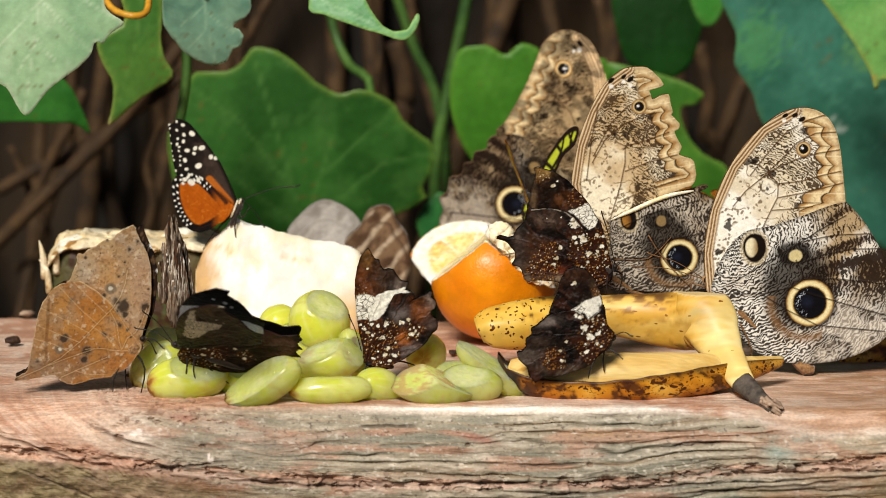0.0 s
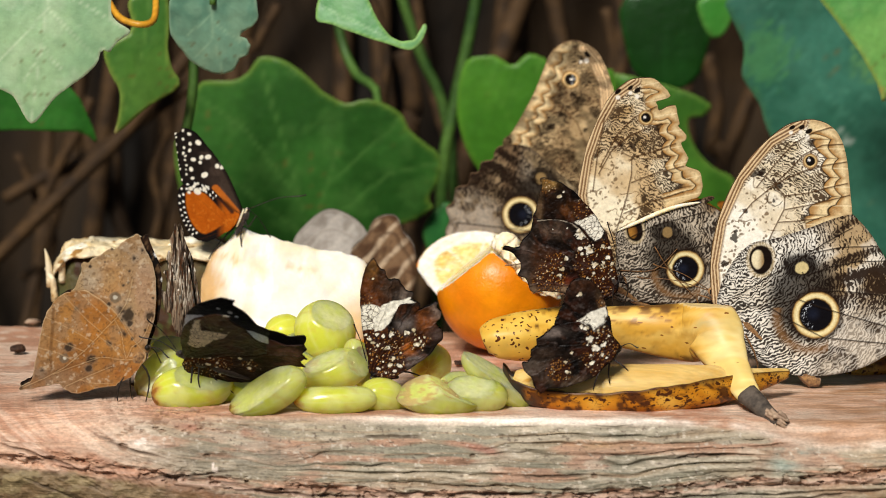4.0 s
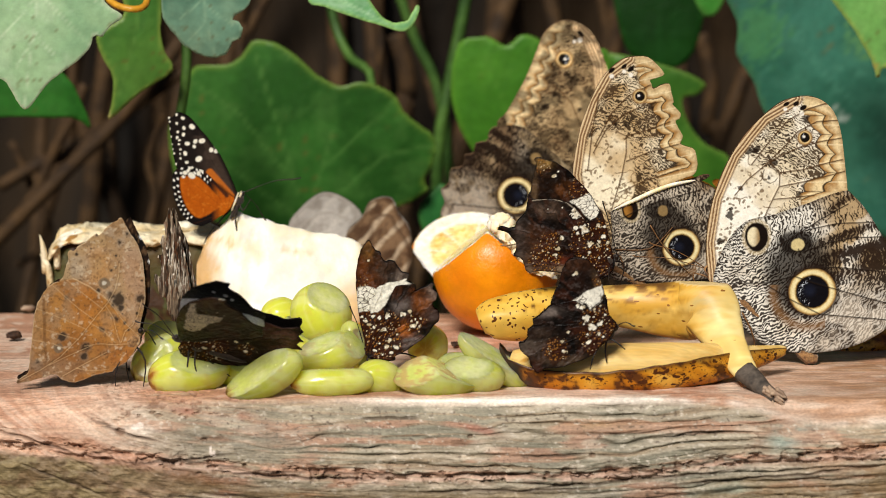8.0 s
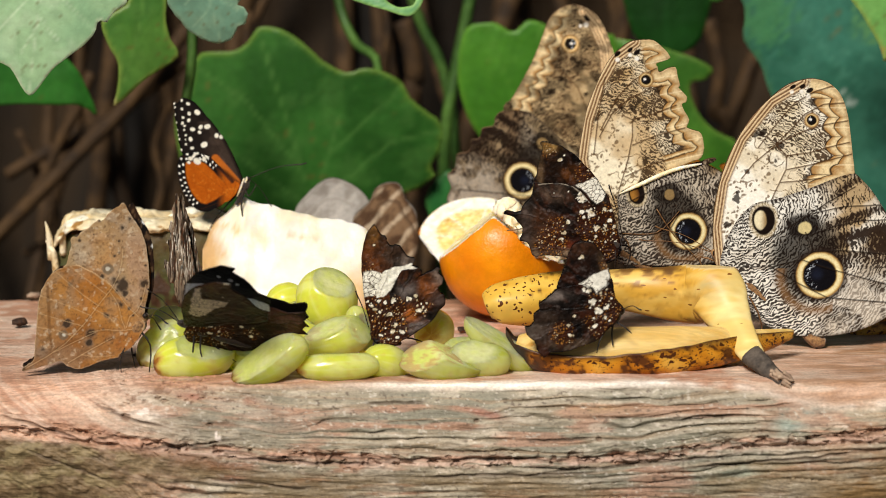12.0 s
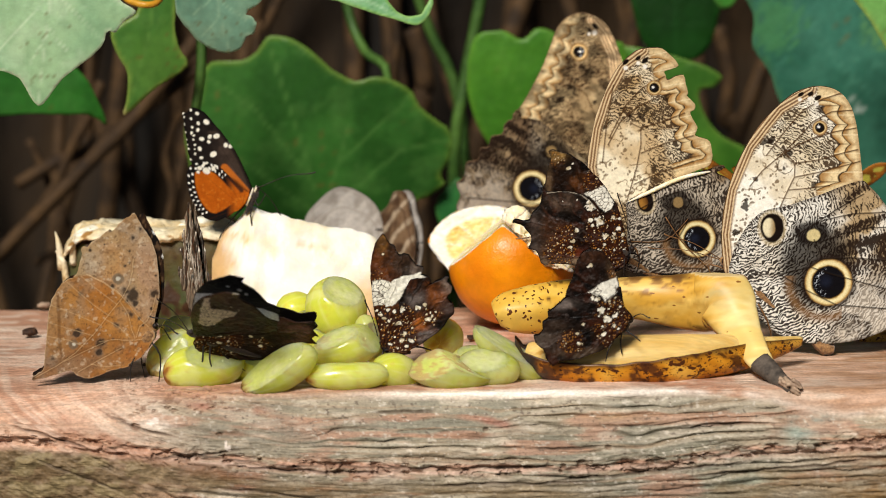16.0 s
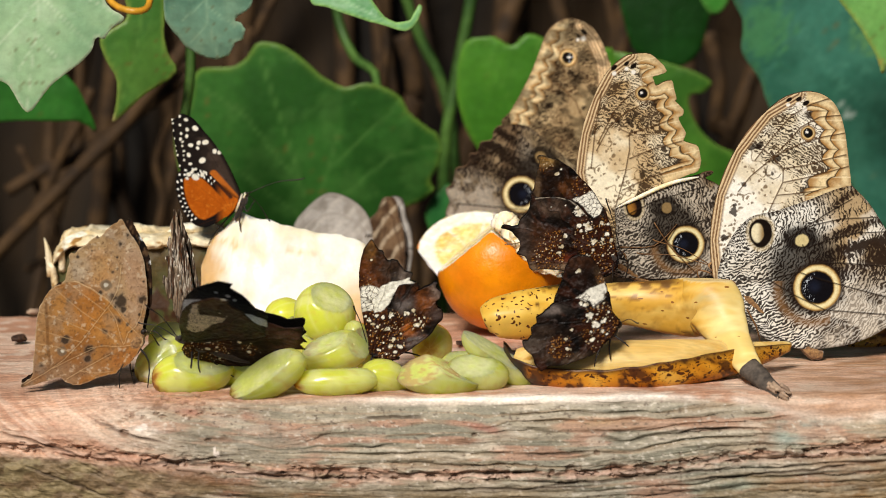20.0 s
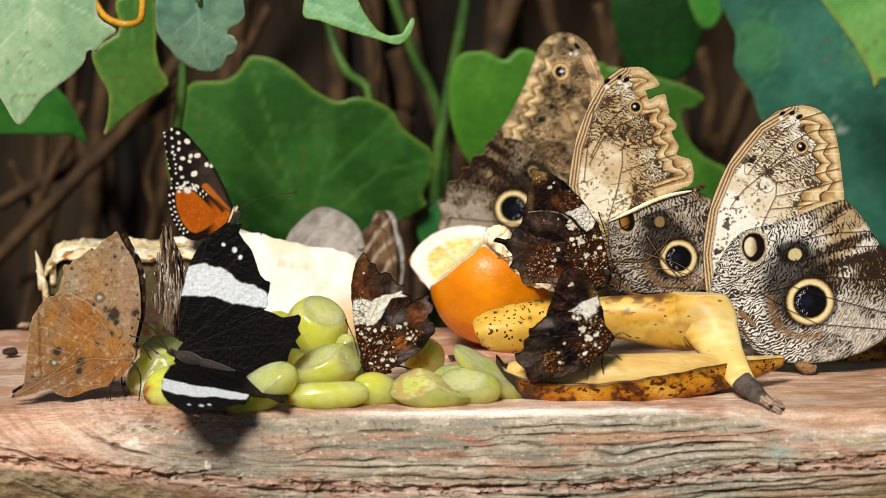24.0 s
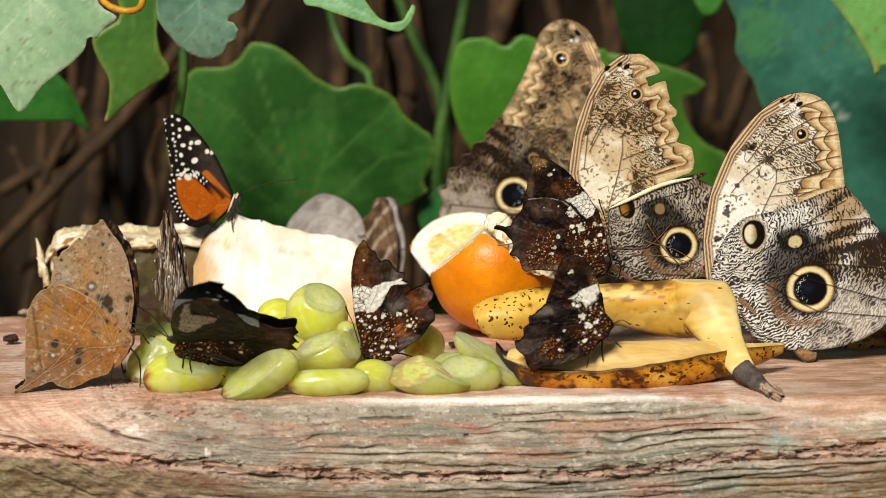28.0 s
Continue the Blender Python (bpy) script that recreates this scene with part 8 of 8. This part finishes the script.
for pts, r in (([(-0.1436, 0.1600, 0.3435), (-0.1368, 0.1500, 0.3345), (-0.1278, 0.1450, 0.3316), (-0.1222, 0.1500, 0.3331), (-0.1221, 0.1600, 0.3412)], 0.0014), ([(-0.1639, 0.1200, 0.3577), (-0.1587, 0.1050, 0.3553), (-0.1582, 0.1000, 0.3456)], 0.0015),
               ([(-0.0970, 0.1400, 0.3564), (-0.0961, 0.1320, 0.3501), (-0.0965, 0.1300, 0.3411)], 0.0013), ([(-0.1148, 0.2200, 0.2778), (-0.1115, 0.2200, 0.3000), (-0.1125, 0.2200, 0.3246), (-0.1165, 0.2000, 0.3503)], 0.0022)):
    tube("tendril", [Vector(p) - vo for p in pts], [r] * len(pts), M_RIND_YELLOW if r == 0.0014 else M_STEM, vine, "thin vine tendril", seg=8)

shrub = thing("broadleaf_shrub", pose(-0.02, 0.42, 0.0), "shrub with broad dark green lobed leaves behind the slab", "shrub")
so = Vector((-0.02, 0.42, 0.0))
L6 = [(-62.9, -31.5), (-63.2, -15.7), (-56.8, -5.2), (-54.6, 9.1), (-46.7, 13.6), (-36.3, 14.4), (-29.0, 18.8), (-24.5, 25.1), (-15.4, 25.6), (-5.1, 19.6), (5.3, 9.9), (15.7, 4.7), (26.1, 6.3), (39.1, 1.3), (45.6, -7.9), (50.0, -12.1), (57.3, -18.4), (60.2, -24.9), (58.8, -34.1), (54.7, -40.7), (56.0, -47.3), (46.8, -53.2), (38.9, -55.3), (25.8, -63.2), (-11.0, -71.2), (-37.2, -64.6), (-58.0, -52.6)]
leaf(shrub, L6, leaf_pattern([[(-0.4, -60.6), (-10.6, -21.0), (-23.2, 20.9)], [(0.9, -55.3), (12.9, -15.7), (13.0, 2.6)], [(1.7, -57.9), (36.4, -28.9), (58.6, -24.1)], [(-1.7, -60.6), (-36.8, -34.1), (-60.2, -26.2)], [(-5.5, -42.1), (-31.3, -7.9), (-52.0, 5.2)], [(7.6, -34.1), (36.4, -7.9), (41.7, -1.3)]], "2c5a20", "3a6e2a", "5a8840", "7d9a38", 1.2, 2.5),
     Vector((-0.0635, 0.3000, 0.2789)) - so, 0.08, 2.0, 6, 0, "broad dark green lobed leaf", 1.0, [(-0.0640, 0.3000, 0.2184), (-0.0601, 0.3300, 0.1812), (so.x, so.y, 0.15), (so.x, so.y, 0.0)], loop=3)
L7 = [(-34.6, 8.0), (-33.8, 24.0), (-30.6, 33.3), (-21.4, 36.2), (-13.9, 34.1), (-9.1, 31.5), (-1.5, 37.3), (5.7, 34.7), (18.5, 23.5), (31.7, 29.3), (39.7, 24.0), (37.5, -26.8), (-7.9, -34.9), (-21.2, -24.1), (-30.6, -8.0)]
leaf(shrub, L7, leaf_pattern([[(5.5, -34.9), (-8.0, 0), (-21.3, 33.3)], [(2.8, -26.8), (7.9, 13.4), (2.5, 33.3)]], "427a20", "528c28", "588a30", "6a9a30", 1.0, 2.0), Vector((0.0388, 0.3300, 0.2676)) - so, 0.08, 2.4, 0, 0, "green lobed leaf in soft focus", 1.0,
     [(0.0443, 0.3300, 0.2327), (0.0400, 0.3600, 0.1872), (so.x + 0.02, so.y, 0.1), (so.x, so.y, 0.0)], loop=3)
L12 = [(-10.1, -9.4), (-7.4, -0.5), (-1.3, 5.9), (3.2, 4.8), (6.4, -5.4), (4.3, -17.5), (-4.0, -24.2)]
leaf(shrub, L12, leaf_pattern([[(-2.7, -21.5), (0, 2.7)]], "2a6a30", "33783a", "3f8040", "4f8a3c", 1.0, 2.0), Vector((-0.0011, 0.3200, 0.2288)) - so, 0.06, 2.0, 0, 0, "small dark green leaf", loop=3,
     stalk=[(-0.0037, 0.3200, 0.2073), (-0.0065, 0.3500, 0.1778), (so.x, so.y, 0.06)])
for pts, r in (([(-0.0563, 0.3600, 0.3347), (-0.0519, 0.3600, 0.3077), (-0.0446, 0.3500, 0.2924), (-0.0335, 0.3300, 0.2810), (-0.0485, 0.3100, 0.2355)], 0.0022), ([(-0.0260, 0.4000, 0.3320), (-0.0136, 0.4000, 0.2959), (-0.0033, 0.4000, 0.2736), (0.0031, 0.4000, 0.2315), (0.0045, 0.4100, 0.1444)], 0.0026),
               ([(0.0139, 0.3800, 0.3333), (0.0085, 0.3800, 0.3032), (0.0030, 0.3800, 0.2757), (-0.0025, 0.3800, 0.2397), (-0.0054, 0.4000, 0.1463)], 0.003)):
    tube("stem", [Vector(p) - so for p in pts] + [(0, 0, -0.004)], [r] * (len(pts) + 1), M_STEM, shrub, seg=8)

big = thing("large_leaf_plant", pose(0.17, 0.46, 0.0), "plant with large blue-green leaves behind the butterflies", "plant")
bo = Vector((0.17, 0.46, 0.0))
L8 = [(-41.4, 0), (-36.4, -25.9), (-37.2, -41.0), (-29.7, -52.0), (-25.4, -64.0), (-21.6, -70.8), (-11.6, -78.7), (6.9, -91.3), (15.0, -104.5), (31.2, -125.7), (68.0, -128.3), (82.1, -67.7), (65.0, -10.3), (38.7, 5.2)]
leaf(big, L8, leaf_pattern([[(-31.1, 0), (0.9, -46.7), (51.6, -101.9)], [(-12.4, -28.5), (-27.6, -54.6)], [(8.9, -57.2), (-6.4, -78.2)], [(-1.8, -44.1), (40.1, -54.6)]], "2f6650", "3d7862", "4f8a70", "5b8f62", 1.0, 2.0, marks=[((12.0, -70.8), 3.2, "aebcae"), ((8.5, -65.0), 1.6, "9db0a0"), ((21.4, -31.1), 12, "5c8f58"), ((-28.0, -31.1), 16, "4c8a56")]), Vector((0.1723, 0.3000, 0.3387)) - bo, 0.07, 2.6, 0, 0, "large blue-green leaf", loop=3,
     stalk=[(0.2239, 0.3000, 0.2369), (0.2238, 0.3600, 0.1649), (bo.x + 0.03, bo.y, 0.06), (bo.x, bo.y, 0.0)])
L9 = [(-22.0, 0), (-14.4, -13.4), (-5.6, -25.7), (1.5, -36.8), (5.9, -46.1), (6.3, -53.5), (8.0, -51.5), (9.8, -43.7), (28.1, -49.1), (36.8, -4.9), (7.2, 4.9)]
leaf(big, L9, leaf_pattern([[(7.3, 0), (12.9, -29.4)]], "5a9a4c", "76ae58", "8cbc6a", "b0b85a", 1.0, 2.0, marks=[((6.5, -51.5), 4, "8a6a3a"), ((5.3, -44.1), 3, "a89a4c")]), Vector((0.1824, 0.2200, 0.3441)) - bo, 0.08, 1.8, 0, 0, "yellow-green leaf with a brown tip", loop=3,
     stalk=[(0.1896, 0.2200, 0.3466), (0.2216, 0.3000, 0.3336), (bo.x + 0.12, bo.y, 0.3), (bo.x + 0.02, bo.y, 0.0)])
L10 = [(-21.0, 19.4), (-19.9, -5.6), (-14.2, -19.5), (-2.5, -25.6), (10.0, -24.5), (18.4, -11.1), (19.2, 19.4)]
# near-black greens stand in for the shade on this leaf
leaf(big, L10, leaf_pattern([[(-1.6, 16.6), (-1.1, -22.3)]], "143a0e", "1a4614", "225220", "22521a", 1.0, 2.0), Vector((0.1071, 0.4000, 0.3071)) - bo, 0.06, 2.6, 0, 0, "dark green leaf with shade in its colour", loop=3,
     stalk=[(0.1059, 0.4000, 0.2848), (0.1153, 0.4200, 0.2003), (bo.x, bo.y, 0.0)])
L11 = [(-37.7, 23.6), (-16.3, 25.8), (2.4, 20.4), (15.1, 14.5), (12.2, 8.6), (4.7, 7.5), (7.0, -3.2), (16.3, -15.6), (28.2, -22.1), (21.9, -37.9), (-2.2, -40.6), (-37.3, -32.4)]
leaf(big, L11, leaf_pattern([[(-7.6, -37.9), (-5.3, -5.4), (11.9, 12.9)], [(-5.3, -8.1), (-21.6, 18.8)]], "3c6e20", "4c8228", "588a34", "76983c", 1.0, 2.0), Vector((0.1088, 0.3400, 0.2665)) - bo, 0.07, 2.2, 0, 0, "green lobed leaf", loop=3,
     stalk=[(0.1011, 0.3400, 0.2286), (0.1113, 0.4000, 0.1748), (bo.x, bo.y, 0.0)])
L13 = [(-6.8, 5.4), (-4.2, -7.6), (1.3, -14.0), (7.1, -8.6), (10.2, 5.4)]
leaf(big, L13, leaf_pattern([], "3f8a30", "52983c", "5c9a44", "6fa04a", 1.0, 2.0), Vector((0.1257, 0.3600, 0.3239)) - bo, 0.06, 2.2, 0, 0, "small bright green leaf", loop=3, stalk=[(0.1270, 0.3600, 0.3266), (0.1298, 0.3800, 0.3497), (bo.x, bo.y, 0.3), (bo.x, bo.y, 0.0)])


def roots():
    """Dry stems and roots hanging in front of the earth bank."""
    rng = random.Random(11)
    named = [([(-0.2343, 0.4200, 0.1830), (-0.2053, 0.4200, 0.2117), (-0.1834, 0.4300, 0.2333), (-0.1627, 0.4400, 0.2536), (-0.1309, 0.4600, 0.2934)], 0.0038), ([(-0.2164, 0.5000, 0.1700), (-0.2052, 0.5000, 0.2063), (-0.1958, 0.5000, 0.2362), (-0.1932, 0.5000, 0.2957)], 0.003),
             ([(-0.0404, 0.4200, 0.3306), (-0.0348, 0.4200, 0.3110), (-0.0309, 0.4200, 0.2941), (-0.0327, 0.4200, 0.2687), (-0.0328, 0.4400, 0.1914)], 0.0022), ([(0.0887, 0.5000, 0.3252), (0.0904, 0.5000, 0.2898), (0.0877, 0.5000, 0.2601), (0.0824, 0.5000, 0.1821)], 0.0045),
             ([(-0.2270, 0.4500, 0.1899), (-0.2091, 0.4500, 0.2118), (-0.1977, 0.4500, 0.2359), (-0.1897, 0.4500, 0.2496), (-0.1821, 0.4500, 0.2684)], 0.0028),
             ([(-0.2278, 0.4600, 0.2148), (-0.2072, 0.4600, 0.2265), (-0.1868, 0.4600, 0.2347), (-0.1647, 0.4600, 0.2513), (-0.1311, 0.4600, 0.2760)], 0.0034),
             ([(-0.2213, 0.4700, 0.1719), (-0.2079, 0.4700, 0.1808), (-0.2039, 0.4700, 0.1927), (-0.2117, 0.4700, 0.2105), (-0.2229, 0.4700, 0.2370)], 0.002),
             ([(-0.1556, 0.4600, 0.1824), (-0.1480, 0.4600, 0.2089), (-0.1515, 0.4600, 0.2294), (-0.1430, 0.4600, 0.2528)], 0.0022),
             ([(-0.0367, 0.4400, 0.3179), (-0.0330, 0.4400, 0.2952), (-0.0320, 0.4400, 0.2694), (-0.0269, 0.4400, 0.2435), (-0.0241, 0.4400, 0.2176)], 0.0020),
             ([(-0.0248, 0.5000, 0.2898), (-0.0201, 0.5000, 0.2750), (-0.0184, 0.5000, 0.2571), (-0.0205, 0.5000, 0.2303)], 0.005),
             ([(0.0814, 0.5000, 0.3134), (0.0860, 0.5000, 0.2898), (0.0847, 0.5000, 0.2661), (0.0895, 0.5000, 0.2303)], 0.003),
             ([(0.1348, 0.5000, 0.2898), (0.1410, 0.5000, 0.2631), (0.1384, 0.5000, 0.2392), (0.1461, 0.5000, 0.2183)], 0.004),
             ([(-0.0886, 0.4800, 0.3149), (-0.1004, 0.4800, 0.2916), (-0.1050, 0.4800, 0.2681)], 0.0025)]
    for k in range(34):
        px = rng.uniform(-0.34, 0.34)
        y0 = rng.uniform(0.46, 0.6)
        pts, x, lean = [], px, rng.uniform(-0.35, 0.35)
        for j in range(6):
            pts.append((x, y0 + 0.02 * j + rng.uniform(-0.01, 0.01), 0.0 - 0.004 + 0.14 * j))
            x += lean * 0.14 + rng.uniform(-0.03, 0.03)
        named.append((pts, rng.uniform(0.002, 0.006)))
    for pts, r in named:
        low = min(pts, key=lambda p: p[2])
        o = Vector((low[0], low[1], 0.0))
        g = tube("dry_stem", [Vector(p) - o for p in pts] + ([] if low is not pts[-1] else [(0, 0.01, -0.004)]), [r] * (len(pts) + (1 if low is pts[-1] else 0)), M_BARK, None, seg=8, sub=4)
        g.matrix_basis = Matrix.Translation(o)
        tagged(g, "dry brown woody stem in front of the earth bank", "stem", "dry stems by the bank")


roots()


# ---- what moves ----
def motions():
    base = Vector((-0.1213, 0.0220, 0.2064))
    # dead-leaf butterfly sways on its feet
    rows = [(0, 4.5, 0), (3, 5.0, 0), (4.5, 3.5, 0), (6.5, 1.0, 0), (8, 0, 0), (11, -1.0, 0), (14.5, -0.5, 0), (17, -0.3, 0), (20, -0.8, 0), (22.5, 0.5, 0), (24.6, 0.5, 0), (24.9, -4.0, -6), (25.2, -5.0, -8), (26, -5.0, -4), (28, -5.0, -2)]
    walk(leaf_bf, [(t, Matrix.Translation(base) @ pose(0, 0, 0, 0, a, r)) for t, a, r in rows])
    # its far wings part for a moment
    for wing, k in ((leaf_wings[2], 1.0), (leaf_wings[3], 0.5)):
        walk(wing, [(t, pose(0, 0, 0, 0, k * a, 0)) for t, a in ((0, 3.2), (24.7, 3.2), (24.8, 5.0), (24.9, 8.5), (25.0, 5.0), (25.2, 4.0), (28, 3.8))])
    # jazzy leafwing: wings together, then wide open, then together again
    steps = [(0, 58, 53), (23.2, 58, 53), (23.4, 66, 26), (23.5, 74, 16), (23.6, 90, 2), (23.8, 99, -3), (24.4, 101, -3), (24.7, 94, -2), (24.8, 86, 0), (24.9, 70, 8), (25.0, 62, 34), (25.1, 59, 50), (28, 58, 53)]
    for ob, k, droop in zip(hy_a_wings, (1, 1, 2, 2), (0, 18, 0, 16)):
        walk(ob, [(s[0], pose(0, 0, 0, s[k] - (droop if s[0] < 23.3 or s[0] > 25.05 else 0))) for s in steps])
    # edgewise leafwing turns a little
    eb = Vector((-0.0997, 0.0600, 0.2168))
    walk(hy_e, [(t, Matrix.Translation(eb) @ pose(0, 0, 0, 0, a, z)) for t, a, z in ((0, 0, -67), (4.5, 0, -67), (8, 0, -66), (12, 0, -69), (16, 2, -72), (17.5, 2, -72), (20, 0, -69), (24, -2, -67), (28, -2, -67))])
    # rear brown butterfly turns its pale side
    rb = Vector((-0.0230, 0.2050, 0.2253))
    walk(brown_bf, [(t, Matrix.Translation(rb) @ pose(0, 0, 0, 0, a, z)) for t, a, z in ((0, 0, 0), (12.5, 2, 0), (14.5, 8, -52), (28, 8, -52))])
    # malachite: flutters behind the owls and flies off
    seat, out = Vector((0.0372, 0.1400, 0.2552)), Vector((0.0755, 0.2000, 0.4099))
    path = [(0, seat, 26, 0, 106), (0.8, seat, 26, 0, 106), (1.0, seat, 33, 0, 106), (1.2, seat, 40, 0, 106), (1.4, seat, 34, 0, 106), (1.6, seat, 28, 0, 106), (1.8, seat, 26, 0, 106), (1.9, Vector((0.0223, 0.1400, 0.2683)), 25, 5, 40), (2.0, Vector((0.0037, 0.1300, 0.2622)), 30, -12, 12), (2.1, Vector((-0.0643, 0.1300, 0.2752)), 40, 50, 60), (2.2, Vector((-0.0032, 0.1400, 0.3346)), 40, -15, 90),
            (2.3, Vector((0.0363, 0.1600, 0.3807)), 20, -20, 90), (2.5, out, 0, 0, 90), (28, out, 0, 0, 90)]
    beat = [(0, 20, 15), (0.1, 24, 18), (0.3, 46, 30), (0.4, 44, 30), (0.5, 36, 20), (0.7, 14, 14), (0.9, 22, 24), (1.0, 27, 34), (1.2, 42, 45), (1.4, 38, 40), (1.5, 28, 34), (1.6, 18, 12), (1.7, 14, 8), (1.8, 20, 5), (1.9, 50, 22), (2.0, 80, 75), (2.1, 54, 52), (2.2, 85, 85), (2.3, 20, 20), (2.5, 60, 60), (28, 60, 60)]
    # its companion sits behind the large owl, opens its wings and leaves
    seat2 = Vector((0.1306, 0.1500, 0.2445))
    path2 = [(0, seat2, -60, 0, 90), (18.6, seat2, -60, 0, 90), (18.8, Vector((0.1602, 0.1500, 0.2906)), 25, 10, 80),
             (18.9, Vector((0.1757, 0.1400, 0.3219)), 50, 20, 85), (19.0, Vector((0.1982, 0.1500, 0.3627)), 30, 20, 90), (19.3, Vector((0.2309, 0.2000, 0.4099)), 0, 0, 90), (28, Vector((0.2309, 0.2000, 0.4099)), 0, 0, 90)]
    beat2 = [(0, 62, 20), (12.6, 62, 20), (14, 40, 76), (14.5, 40, 78), (15, 48, 80), (15.5, 52, 82), (16.5, 52, 80), (17.5, 50, 74), (17.9, 30, 66), (18.2, 18, 58), (18.6, 16, 50), (18.8, 20, 30), (18.9, 40, 45), (19.0, 70, 70), (19.3, 60, 60), (28, 60, 60)]
    for ob, wings, way, beats in ((mal_bf, mal_wings, path, beat), (mal2_bf, mal2_wings, path2, beat2)):
        walk(ob, [(t, Matrix.Translation(p) @ pose(0, 0, 0, tilt) @ pose(0, 0, 0, 0, a, 0) @ pose(0, 0, 0, 0, 0, z)) for t, p, tilt, a, z in way])
        for wing, k, s in zip(wings, (2, 2, 1, 1), (1, 1, -1, -1)):
            walk(wing, [(b[0], pose(0, 0, 0, s * b[k])) for b in beats])


motions()
